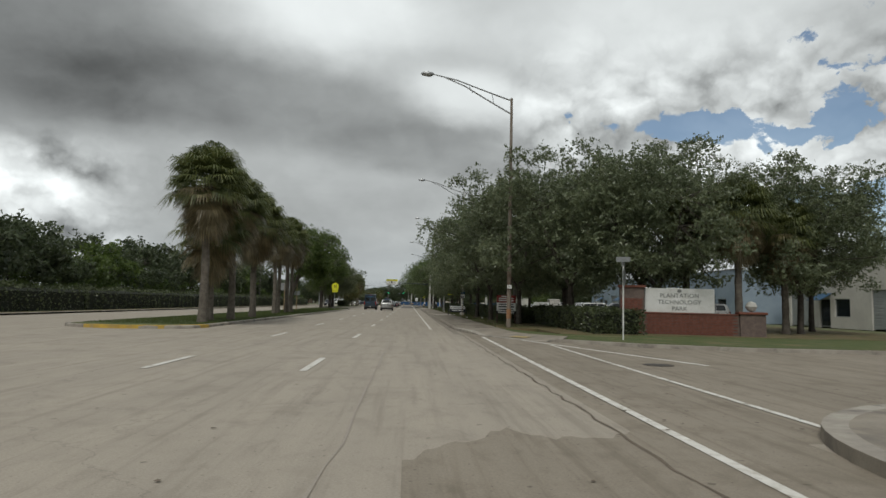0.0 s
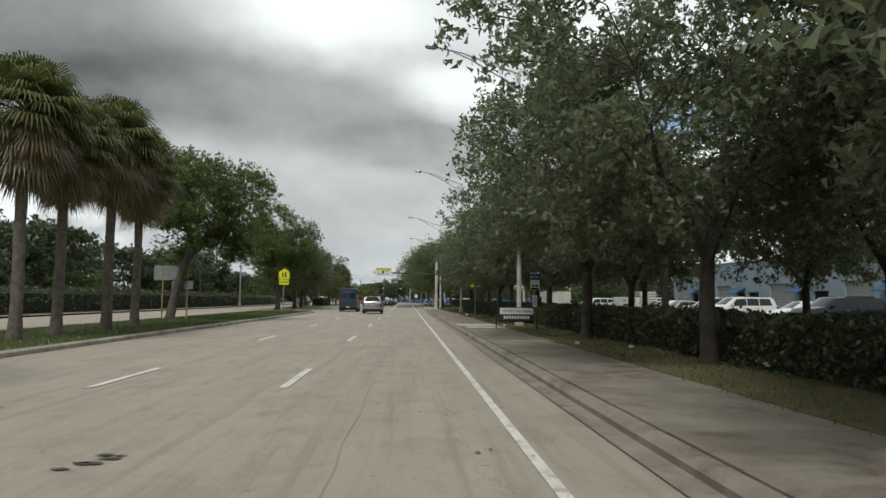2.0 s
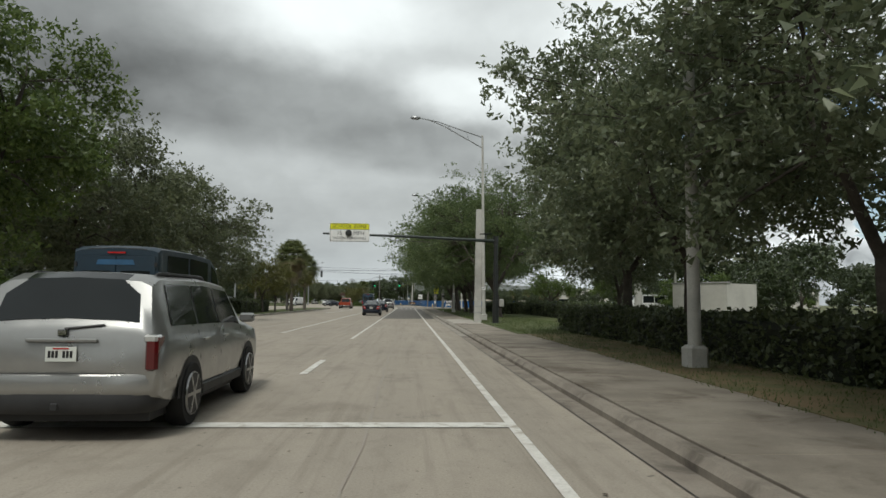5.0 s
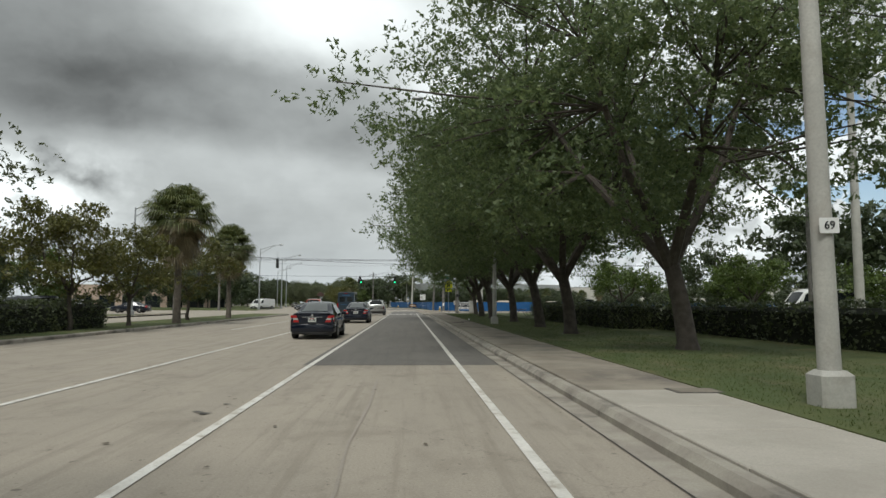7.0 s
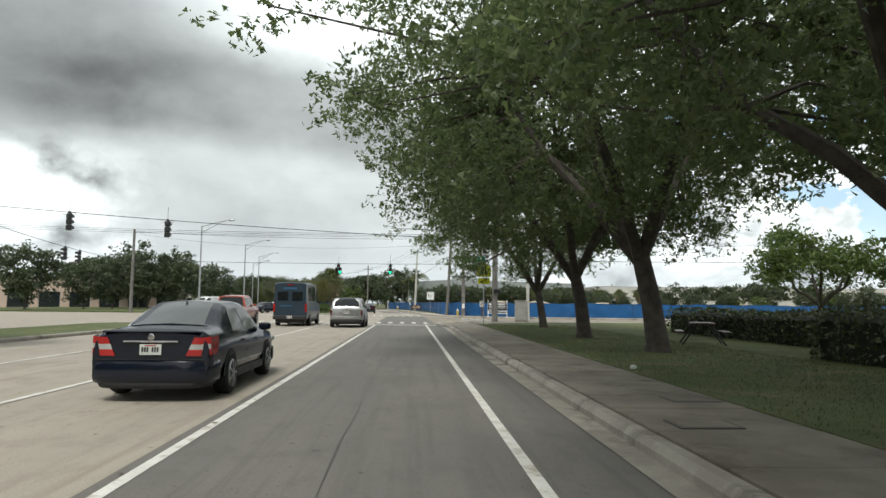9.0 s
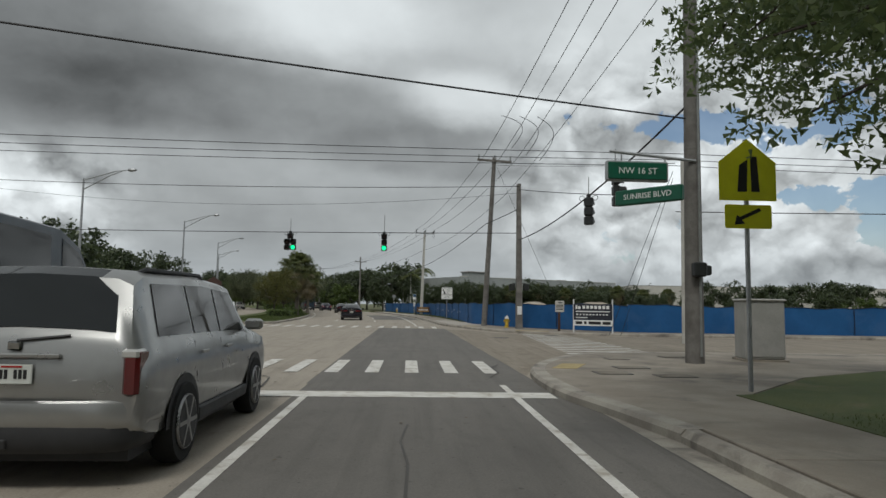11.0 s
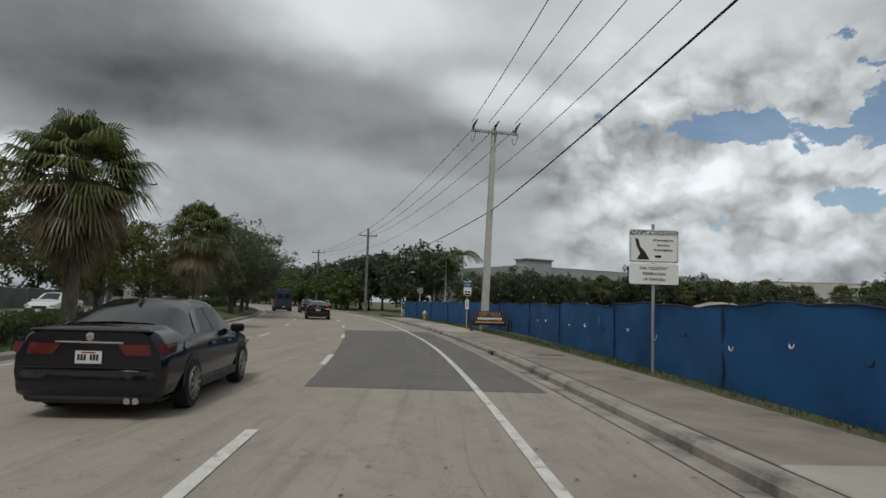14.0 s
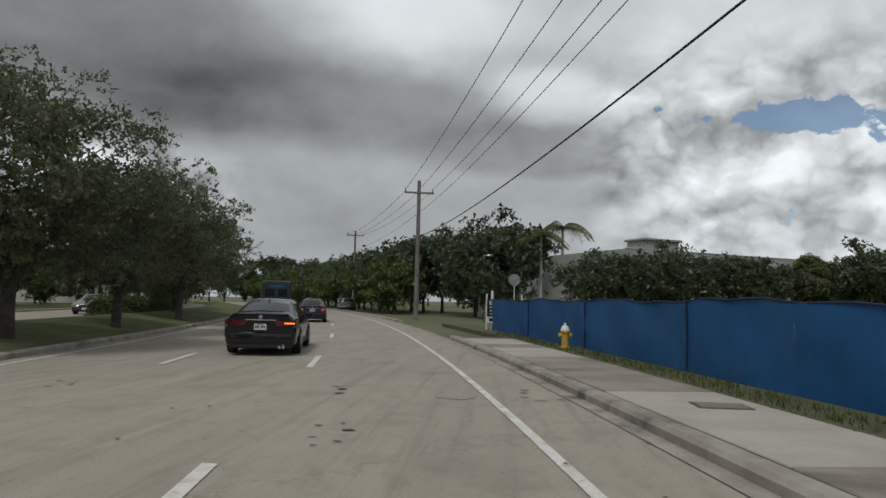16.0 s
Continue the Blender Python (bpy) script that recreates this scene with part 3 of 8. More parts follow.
# older, dirtier paving where the turn lane begins
rng = random.Random(21)
edge = [(5.25 - 4.4 * k / 40, 8.3 + 0.35 * math.sin(k * 0.7) * math.sin(k * 0.23 + 1) + rng.uniform(-0.12, 0.12) - 0.012 * max(0, k - 30) ** 2) for k in range(41)]
on_road("road_patch", Geo().add([(0.9, -30, 0.004), (5.25, -30, 0.004)] + [(x, y, 0.004) for x, y in edge], [tuple(range(43))]), M["sideroad"], "older brown-grey stained paving", "asphalt")
# tar seams and stains that lie on the road
for x, y0, y1, w, mat, lab in [(3.32, 6, 31, 0.022, "seam", "dark tar seam"), (0.2, 3, 60, 0.02, "oil", "oily streak along the lane"), (0.35, 61, 150, 0.022, "oil", "oily streak along the lane"),
                               (0.3, 155, 215, 0.014, "tar", "dark tar seam along the lane")]:
    g, n = Geo(), 60
    rng = random.Random(int(y0))
    v = []
    for k in range(n + 1):
        y, j = y0 + (y1 - y0) * k / n, rng.uniform(-0.05, 0.05)
        ww = w * rng.uniform(0.3, 1.2)
        v += [(x - ww + j, y, 0.0075), (x + ww + j, y, 0.0075)]
    g.add(v, [(2 * k, 2 * k + 1, 2 * k + 3, 2 * k + 2) for k in range(n)])
    on_road("road_seam", g, M[mat], lab, "stain")
for path in ([(-4.6, 223.0), (-4.1, 222.6), (-3.55, 222.35), (-3.3, 221.7), (-3.0, 221.1), (-2.75, 220.4), (-2.4, 219.9), (-2.25, 218.6), (-2.3, 217.9)], [(2.0, 220.2), (2.35, 221.3), (2.3, 222.3), (2.6, 223.2)]):
    v = [c for k, (x, y) in enumerate(path) for c in ((x - 0.012 - 0.01 * (k % 2), y, 0.0145), (x + 0.014 + 0.008 * (k % 3), y, 0.0145))]
    on_road("road_crack", Geo().add(v, [(2 * k, 2 * k + 1, 2 * k + 3, 2 * k + 2) for k in range(len(path) - 1)]), M["tar"], "dark tar-filled crack across the lane", "crack")
rng = random.Random(4)
SPALLS = [(-1.9, 22.5), (-5.2, 22.0), (-1.95, 34.6), (-5.3, 34), (-1.9, 46.2), (-1.9, 57.9), (-5.1, 58), (-1.95, 70.4), (-5.2, 70.2), (-1.9, 82.4), (-1.9, 94.3), (-5, 94.1),
          (-1.75, 138.0), (-1.7, 146.2), (-1.75, 133.9), (-3.05, 301.0), (-10.9, 300.5), (-2.6, 258.3), (-5.2, 289.0), (-6.3, 300.8), (-5.6, 297.5), (-6.4, 305.2)]
for x, y in SPALLS:
    g = Geo()
    for k in range(6):
        cx, cy, r = x + rng.uniform(-0.3, 0.3) * (1 if k else 0), y + rng.uniform(-0.7, 0.7), rng.uniform(0.02, 0.055)
        pts = [(cx + r * 2.1 * math.cos(a) * rng.uniform(0.6, 1.2), cy + r * math.sin(a) * rng.uniform(0.6, 1.2), 0.014) for a in [2 * math.pi * i / 9 for i in range(9)]]
        g.add(pts, [tuple(range(9))])
    tagged(part("road_scar", g, M["tar"]), "dark spalled scar in the paving", "stain", "road scars", "structure")
for x, y, rx, ry in [(-0.2, 263.5, 0.10, 2.6), (-1.15, 261.7, 0.28, 0.2), (1.0, 261.6, 0.25, 0.2), (-4.4, 300.5, 0.3, 0.4)]:
    pts = [(x + rx * math.cos(a) * rng.uniform(0.6, 1.1), y + ry * math.sin(a) * rng.uniform(0.6, 1.1), 0.008) for a in [2 * math.pi * i / 26 for i in range(26)]]
    on_road("road_stain", Geo().add(pts, [tuple(range(26))]), M["oil"], "dark dried stain on the paving", "stain")


def kerb(name, geo, mat="curb", label="rounded grey concrete kerb with dirty gutter edge"):
    return tagged(outward(part(name, geo, M[mat])), label, "kerb", kind="structure")


# kerbs along the walk
kerb("kerb_east", run(3.36, 3.63, 36, 126, -0.05, 0.15, bevel=0.07), "curbdirty", "brown stained concrete kerb with dirty gutter edge")
kerb("kerb_east", run(3.36, 3.63, 126, 214, -0.05, 0.15, bevel=0.07))
kerb("kerb_east", run(2.6, 2.92, 258, 316, -0.05, 0.15, 3, bevel=0.05))
kerb("kerb_east", run(2.6, 2.92, 334, 460, -0.05, 0.15, 3, bevel=0.05))
on_road("gutter", strip(3.06, 3.36, 31, 126, 0.0065), M["curbdirty"], "brown stained gutter apron", "gutter")
on_road("gutter", strip(3.06, 3.36, 126, 216, 0.0065), M["curb"], "stained concrete gutter apron", "gutter")
on_road("gutter", strip(2.34, 2.6, 256, 460, 0.0065), M["curb"], "stained concrete gutter apron", "gutter")
on_road("gutter_seam", strip(3.045, 3.065, 31, 216, 0.0072), M["tar"], "dark seam beside the gutter", "stain")
on_road("gutter_seam", strip(2.33, 2.345, 256, 460, 0.0072), M["tar"], "dark seam beside the gutter", "stain")


def arc(cx, cy, r, a0, a1, n=10):
    return [(cx + r * math.cos(radians(a0 + (a1 - a0) * k / n)), cy + r * math.sin(radians(a0 + (a1 - a0) * k / n))) for k in range(n + 1)]


def corner(name, path, inner, mat_in="walk"):
    """A kerb that follows path (outer edge, road on its right hand), with the pavement behind it out to the points inner."""
    g = Geo()
    path = [Vector((x, y)) for x, y in path]
    for _ in range(2):
        path = path[:1] + [p.lerp(q, f) for p, q in zip(path[:-1], path[1:]) for f in (0.25, 0.75)] + path[-1:]
    offs = []
    for k, p in enumerate(path):
        d = (path[min(k + 1, len(path) - 1)] - path[max(k - 1, 0)]).normalized()
        offs.append(Vector((-d.y, d.x)))
    sec = [(0.0, -0.05), (0.0, 0.10), (0.05, 0.15), (0.32, 0.15), (0.32, -0.05)]
    v = [(p.x + o.x * a, p.y + o.y * a, z) for p, o in zip(path, offs) for a, z in sec]
    n = len(sec)
    f = [(k * n + j, k * n + (j + 1) % n, (k + 1) * n + (j + 1) % n, (k + 1) * n + j) for k in range(len(path) - 1) for j in range(n)]
    g.add(v, f + [tuple(range(n)), tuple(range(len(path) * n - 1, len(path) * n - n - 1, -1))])
    kerb(name, g)
    edge = [(p.x + o.x * 0.325, p.y + o.y * 0.325) for p, o in zip(path, offs)]
    g = Geo().prism(edge + inner, -0.04, 0.148)
    tagged(outward(part("corner_pavement", g, M[mat_in])), "stained concrete corner pavement", "pavement", kind="structure")


# the corner before the first trees, and the one opposite it
def ramp_corner(path, inner, low):
    """A kerb that sinks to the road between two places of its run, with the sloping pavement behind it; path and inner hold as many points."""
    def fine(pts):
        pts = [Vector(p) for p in pts]
        for _ in range(2):
            pts = pts[:1] + [p.lerp(q, f) for p, q in zip(pts[:-1], pts[1:]) for f in (0.25, 0.75)] + pts[-1:]
        return pts

    path, inner = fine(path), fine(inner)
    n, v, top = len(path), [], []
    for k, (p, q) in enumerate(zip(path, inner)):
        f = k / (n - 1)
        sunk = min(1.0, max(0.0, (f - low[0]) / 0.08)) * min(1.0, max(0.0, (low[1] - f) / 0.08))
        z = 0.15 - 0.125 * sunk
        o = (q - p).normalized()
        v += [(p.x + o.x * a, p.y + o.y * a, h) for a, h in ((0.0, -0.05), (0.0, z - 0.015), (0.06, z), (0.3, z), (0.3, -0.05))]
        top.append(((p.x + o.x * 0.305, p.y + o.y * 0.305, z - 0.002), (q.x, q.y, 0.149)))
    f = [(k * 5 + j, k * 5 + (j + 1) % 5, k * 5 + 5 + (j + 1) % 5, k * 5 + 5 + j) for k in range(n - 1) for j in range(5)]
    kerb("kerb_corner", Geo().add(v, f + [(0, 1, 2, 3, 4), tuple(range(n * 5 - 1, n * 5 - 6, -1))]))
    v = [c for a, b in top for c in (a, b, (b[0], b[1], -0.04), (a[0], a[1], -0.04))]
    f = [(k * 4 + j, k * 4 + (j + 1) % 4, k * 4 + 4 + (j + 1) % 4, k * 4 + 4 + j) for k in range(n - 1) for j in range(4)]
    tagged(outward(part("corner_pavement", Geo().add(v, f + [(0, 1, 2, 3), tuple(range(n * 4 - 1, n * 4 - 5, -1))]), M["walk"])), "stained concrete corner ramp", "pavement", kind="structure")


ramp_corner([(6.9, 26.1), (6.1, 26.95), (5.3, 28.0), (4.65, 29.4), (4.1, 31.2), (3.6, 33.4), (3.36, 36)], [(7.7, 28.5), (7.3, 28.9), (6.7, 29.5), (6.2, 30.4), (5.95, 31.6), (5.86, 33.6), (5.86, 36)], (0.08, 0.72))
kerb("kerb_corner", Geo().prism([(60, 22.2), (60, 22.5), (20, 22.8), (12.6, 23.2), (9.4, 24.5), (7.1, 26.35), (6.9, 26.1), (9.2, 24.2), (12.5, 22.9), (20, 22.5)], -0.05, 0.13))
on_road("tactile_pad", Geo().add([(5.2, 28.9, 0.064), (5.75, 28.15, 0.064), (6.15, 28.5, 0.094), (5.6, 29.25, 0.094)], [(0, 1, 2, 3)]), M["tactile"], "worn yellow tactile paving pad", "paving")
corner("kerb_corner", [(5.3, -40), (5.3, 5.5), (5.45, 7.3), (6.25, 8.8), (8.0, 10.0), (12, 10.5), (60, 10.6)], [(60, -3), (9, -3), (8, -40)])
# the corner before the junction and the one after it
corner("kerb_corner", [(60, 226.5), (14, 226.6), (7.6, 226.4), (5.6, 225.9), (4.55, 224.7), (3.4, 222.5), (2.84, 220.5), (2.75, 217.6), (3.1, 215.8), (3.36, 214)], [(5.44, 214), (5.8, 217.0), (8.2, 219.5), (13, 222.2), (60, 223)])
corner("kerb_corner", [(2.36, 258), (2.45, 256), (2.72, 253.3), (3.15, 251.0), (3.8, 248.4), (4.4, 245.9), (5.2, 243.4), (6.4, 241.6), (8.2, 240.5), (11, 239.6), (60, 237)], [(60, 239.5), (12.5, 242), (8.2, 245.6), (6.0, 250.5), (5.1, 258)])
on_road("tactile_pad", Geo().prism([(3.45, 220.9), (3.98, 220.82), (4.5, 222.0), (3.95, 222.05)], 0.149, 0.156), M["tactile"], "worn yellow tactile paving pad", "paving")
on_road("tactile_pad", Geo().prism([(6.1, 241.9), (7.8, 241.2), (7.9, 241.7), (6.3, 242.4)], 0.149, 0.156), M["tactile"], "worn yellow tactile paving pad", "paving")


def median(y0, y1, xr, xl, name="median", nose="curb", far_nose="curb"):
    """A raised island with rounded ends: kerb ring and turf."""
    def side(x, ys):
        return [(x + bend(y), y) for y in ys]

    n = max(2, int((y1 - y0) / 5))
    ys = [y0 + 2 + (y1 - y0 - 4) * k / n for k in range(n + 1)]
    w = (xr - xl) / 2
    c0, c1 = (xr + xl) / 2 + bend(y0), (xr + xl) / 2 + bend(y1)
    ring = side(xr, ys) + [(c1 + w * math.cos(a), y1 - 2 + 2 * math.sin(a)) for a in [math.pi * k / 8 for k in range(1, 8)]] + side(xl, ys[::-1]) + [(c0 - w * math.cos(a), y0 + 2 - 2 * math.sin(a)) for a in [math.pi * k / 8 for k in range(1, 8)]]
    pts = [Vector(p) for p in ring]
    inner = []
    m = len(pts)
    for k in range(m):
        d = (pts[(k + 1) % m] - pts[k - 1]).normalized()
        inner.append((pts[k].x - d.y * 0.2, pts[k].y + d.x * 0.2))
    g = Geo()
    v = [(x, y, z) for z in (-0.04, 0.11) for x, y in ring] + [(x + (i[0] - x) * 0.25, y + (i[1] - y) * 0.25, 0.15) for (x, y), i in zip(ring, inner)] + [(x, y, 0.15) for x, y in inner]
    f = [(r * m + k, r * m + (k + 1) % m, (r + 1) * m + (k + 1) % m, (r + 1) * m + k) for r in range(3) for k in range(m)]
    g.add(v, f)
    kerb("median_kerb", g)
    g = Geo().prism(inner, 0.0, 0.14)
    top = len(g.v) // 2
    cx = [((ring[k][0] + ring[-k][0]) / 2) for k in range(m)]
    turf = tagged(outward(part("median_turf", g, M["grass"])), "mown green grass on the raised median", "grass", kind="structure")
    return turf


median(-40, 17, -8.9, -15)
median(30.6, 111.5, -8.9, -15.2)
median(134, 214, -12.6, -17.5)
median(251, 440, -8.9, -15.5)
g = Geo().prism([(-8.75, 33), (-8.95, 32.4), (-10.2, 31.0), (-12.05, 30.45), (-13.6, 30.8), (-13.4, 31.1), (-12.05, 30.8), (-10.4, 31.3), (-9.25, 32.6), (-9.1, 33)], -0.03, 0.158)
tagged(outward(part("painted_nose", g, M["yellowcurb"])), "yellow painted nose of the median kerb", "kerb", kind="structure")

# verges
def verge(name, geo, mat, label):
    return tagged(outward(part(name, geo, M[mat])), label, "grass", kind="structure")


verge("verge", run(5.86, 7.9, 36, 126, -0.04, 0.155), "litter", "thin dry grass strip with brown leaf litter")
verge("verge", run(7.9, 30, 30.5, 126, -0.04, 0.16), "litter", "shaded earth and thin grass under trees")
verge("verge", run(5.44, 60, 126, 216.8, -0.04, 0.16), "grass", "green park lawn beside the sidewalk")
verge("verge", Geo().prism([(5.44, 216.8), (60, 216.8), (60, 222.9), (13, 222.1), (8.2, 219.4), (5.8, 216.9)], -0.04, 0.158), "grass", "green corner lawn")
verge("verge", run(4.75, 6.3, 258, 330, -0.04, 0.152, 3), "weedy", "narrow weedy strip below the blue fence")
verge("verge", Geo().prism([(4.9, 258), (5.9, 250.5), (8.1, 245.5), (12.5, 241.9), (60, 239.4), (60, 254), (14, 258)], -0.04, 0.145), "litter", "weedy earth inside the fence line")
verge("verge", run(-27.5, -25.4, -60, 216, -0.04, 0.12), "litter", "narrow verge beyond the far carriageway")
kerb("kerb_west", run(-25.7, -25.4, -60, 216, -0.04, 0.15, bevel=0.04))
kerb("kerb_west", run(-25.7, -25.4, 254, 440, -0.04, 0.15, 4, bevel=0.04))
verge("verge", run(-60, -25.7, 256, 440, -0.04, 0.13, 6), "grass", "grass beyond the far carriageway")

# sidewalk slabs
slab_mesh = Geo().box(-0.9, -0.755, -0.16, 0.9, 0.755, 0.0, 0.012).mesh("slab", M["walk"])
old_shaded_mesh = Geo().box(-0.9, -0.755, -0.16, 0.9, 0.755, 0.0, 0.012).mesh("slab", M["walkdark"])
new_mesh = Geo().box(-0.9, -0.755, -0.16, 0.9, 0.755, 0.0, 0.012).mesh("slab", M["slab"])
bed = tagged(outward(part("sidewalk", run(3.645, 5.44, 36, 214, -0.04, 0.135), M["tar"])), "concrete sidewalk of square slabs behind the kerb", "sidewalk", kind="structure")
k = 0
y = 36.8
while y < 213.5:
    wide = y < 126
    # slabs under the trees take the darker copy, which carries their shade
    mesh = old_shaded_mesh if 172 < y < 196 else new_mesh if k in (25, 26) or 67 <= k <= 72 else old_shaded_mesh if wide else slab_mesh
    s = part("slab", mesh, None, bed, m=pose(4.745 if wide else 4.535, y, 0.150 + 0.003 * math.sin(k * 2.3)) @ Matrix.Diagonal((1.23 if wide else 1.0, 1, 1, 1)))
    y += 1.522
    k += 1
bed = tagged(outward(part("sidewalk", run(2.92, 4.75, 258, 316, -0.04, 0.135, 3), M["tar"])), "concrete sidewalk of square slabs below the blue fence", "sidewalk", kind="structure")
y, k = 258.8, 0
while y < 315:
    slope = math.degrees(math.atan((bend(y + 0.5) - bend(y - 0.5))))
    part("slab", new_mesh if k in (0, 1, 2, 20, 21, 22, 23, 25, 26, 27, 32, 33, 35, 36) else slab_mesh, None, bed, m=pose(3.84 + bend(y), y, 0.150 + 0.003 * math.sin(k * 2.3), 0, 0, -slope))
    y += 1.53
    k += 1

# gentle grass berm under the trees of the median
g, v = Geo(), []
prof = [(-9.2, 0.13), (-10.3, 0.30), (-11.5, 0.50), (-12.6, 0.55), (-13.7, 0.46), (-14.6, 0.28), (-15.25, 0.13)]
ys = [253 + 4 * k for k in range(40)]
for y in ys:
    lift = min(1.0, max(0.0, (y - 286) / 14.0))
    v += [(x + bend(y), y, 0.142 + (z - 0.13) * lift) for x, z in prof]
g.add(v, [(k * 7 + j, k * 7 + j + 1, k * 7 + j + 8, k * 7 + j + 7) for k in range(39) for j in range(6)])
verge("median_berm", g, "grass", "low grassy berm along the median")

on_road("tactile_pad", Geo().prism([(4.15, 247.9), (4.75, 248.1), (4.3, 249.2), (3.75, 249.0)], 0.149, 0.156), M["tactile"], "worn yellow tactile paving pad", "paving")
on_road("pavement_slab", Geo().prism([(3.72, 249.7), (3.1, 253.0), (2.78, 257.9), (4.8, 257.9), (5.3, 253.2), (5.4, 250.2)], 0.149, 0.155), M["slab"], "pale new concrete slab on the corner pavement", "pavement")

on_road("side_road", Geo().add([(2.84, 220.6, 0.004), (3.3, 222.4, 0.004), (4.45, 224.8, 0.004), (5.5, 226.2, 0.004), (60, 226.8, 0.004), (60, 236.8, 0.004), (11, 239.3, 0.004), (7, 240.4, 0.004), (4.9, 242.2, 0.004), (3.6, 246.0, 0.004), (2.58, 246.0, 0.004)], [tuple(range(11))]), M["sideroad"], "dirty brown-grey paving of the side street", "road")

verge("verge", Geo().prism([(7.1, 26.4), (9.4, 24.55), (12.6, 23.25), (20, 22.85), (60, 22.55), (60, 30.6), (7.9, 30.6), (5.9, 35.9), (5.9, 33.6), (6.0, 31.6), (6.25, 30.45), (6.75, 29.55), (7.3, 28.95), (7.72, 28.5)], -0.04, 0.145), "grass", "patchy dry grass between kerb and hedge")

# specks of grit and leaf scraps scattered over the paving
nr = np.random.RandomState(77)
count = 2600
gy = np.concatenate([nr.uniform(4, 300, 1500), nr.uniform(8, 24, 500), nr.uniform(218, 250, 600)])
gx = np.concatenate([nr.uniform(-8.5, 3.2, 1500), nr.uniform(3.6, 9.0, 500), nr.uniform(-6, 9, 600)])
gx = gx + np.array([bend(q) for q in gy])
ang = nr.uniform(0, 6.28, (count, 1)) + np.array([[0, 1.5, 3.2, 4.6]])
rad = nr.uniform(0.008, 0.035, (count, 1)) * nr.uniform(0.6, 1.4, (count, 4))
verts = np.stack([gx[:, None] + rad * np.cos(ang), gy[:, None] + rad * np.sin(ang) * 1.3, np.full((count, 4), 0.0165)], 2).reshape(-1, 3)
tagged(part("road_grit", big_mesh("road_grit", verts, np.arange(count)[:, None] * 4 + np.array([[0, 1, 2, 3]]), M["seam"]), None), "dark grit and leaf scraps scattered on the paving", "grit", kind="stuff")

# ---- vegetation ----


def tree_meshes(seed, height, radius, trunk_h, trunk_r, clumps, leaves, leaf, mat, clump=0.15, lean=0.0, low=0.0, forks=3, spread=1.0, sprig=9, full=1.0):
    """Trunk with limbs, and a crown of leaf clumps with gaps. Returns the two meshes."""
    rng, nr = random.Random(seed), np.random.RandomState(seed)
    cz = trunk_h + (height - trunk_h) * 0.45
    hz = (height - trunk_h) * 0.55
    centres = []
    tries = 0
    while len(centres) < clumps and tries < clumps * 60:
        tries += 1
        d = Vector((rng.gauss(0, 1), rng.gauss(0, 1), rng.gauss(0, 1))).normalized()
        lobes = 0.82 + 0.16 * math.sin(3 * math.atan2(d.y, d.x) + seed) + 0.14 * math.sin(5 * math.atan2(d.y, d.x) + 2.1 * seed + 4 * d.z)
        r = rng.uniform(0.35, 1.0) ** 0.45 * lobes
        flat = math.hypot(d.x, d.y) + 1e-6
        d = Vector((d.x / flat * flat ** full, d.y / flat * flat ** full, math.copysign(abs(d.z) ** full, d.z)))
        p = Vector((d.x * radius * r + lean * 0.7, d.y * radius * r, cz + d.z * hz * r))
        if p.z < trunk_h * 0.75 + low + 0.25 * math.hypot(p.x - lean, p.y) * (1 - spread):
            continue
        centres.append(p)
    g = Geo()
    fork = Vector((lean * 0.35, 0, trunk_h))
    g.tube([(0, 0, -0.1), (0.02 * seed % 0.1, 0, 0.25), (lean * 0.12, 0.03, trunk_h * 0.5), fork], [trunk_r * 1.5, trunk_r * 1.08, trunk_r * 0.95, trunk_r * 0.85], 10)
    mains = []
    for k in range(forks):
        a = 2 * math.pi * (k + rng.uniform(-0.25, 0.25)) / forks + seed
        end = Vector((math.cos(a) * radius * 0.42 + lean, math.sin(a) * radius * 0.42, cz + rng.uniform(-0.1, 0.35) * hz))
        mid = fork.lerp(end, 0.5) + Vector((math.cos(a) * 0.3, math.sin(a) * 0.3, -0.25 + rng.uniform(-0.2, 0.2)))
        g.tube([fork - Vector((0, 0, 0.3)), fork.lerp(mid, 0.5) + Vector((rng.uniform(-0.1, 0.1), 0, 0.05)), mid, end], [trunk_r * 0.66, trunk_r * 0.52, trunk_r * 0.42, trunk_r * 0.18], 7)
        mains += [(mid, trunk_r * 0.34), (end, trunk_r * 0.18), (mid.lerp(end, 0.5), trunk_r * 0.26)]
    for i, c in enumerate(centres):
        if i % 2 == 0 or i < 14:
            at, r = min(mains, key=lambda q: (q[0] - c).length + rng.uniform(0, radius * 0.25))
            m = at.lerp(c, 0.55) + Vector((rng.uniform(-0.3, 0.3), rng.uniform(-0.3, 0.3), rng.uniform(-0.1, 0.3)))
            g.tube([at, m, c], [r * 0.62, r * 0.4, 0.018], 5, False)
    trunk = g.mesh("trunk", M["bark"], True)
    cen = np.array([tuple(c) for c in centres])
    twigs = leaves // sprig
    pick = nr.randint(0, len(cen), twigs)
    size = radius * clump + 0.2
    off = nr.normal(0, 1, (twigs, 3))
    off *= (nr.uniform(0, 1, (twigs, 1)) ** 0.45) * 1.45 / np.linalg.norm(off, axis=1)[:, None]
    off *= np.array([size, size, size * 0.6]) * nr.uniform(0.55, 1.2, (len(cen), 1))[pick]
    twig = cen[pick] + off
    twig[:, 2] = np.maximum(twig[:, 2], trunk_h * 0.7 + low * 0.8)
    along = nr.normal(0, 1, (twigs, 3)) * np.array([1, 1, 0.5])
    along /= np.linalg.norm(along, axis=1)[:, None]
    own = np.repeat(np.arange(twigs), sprig)
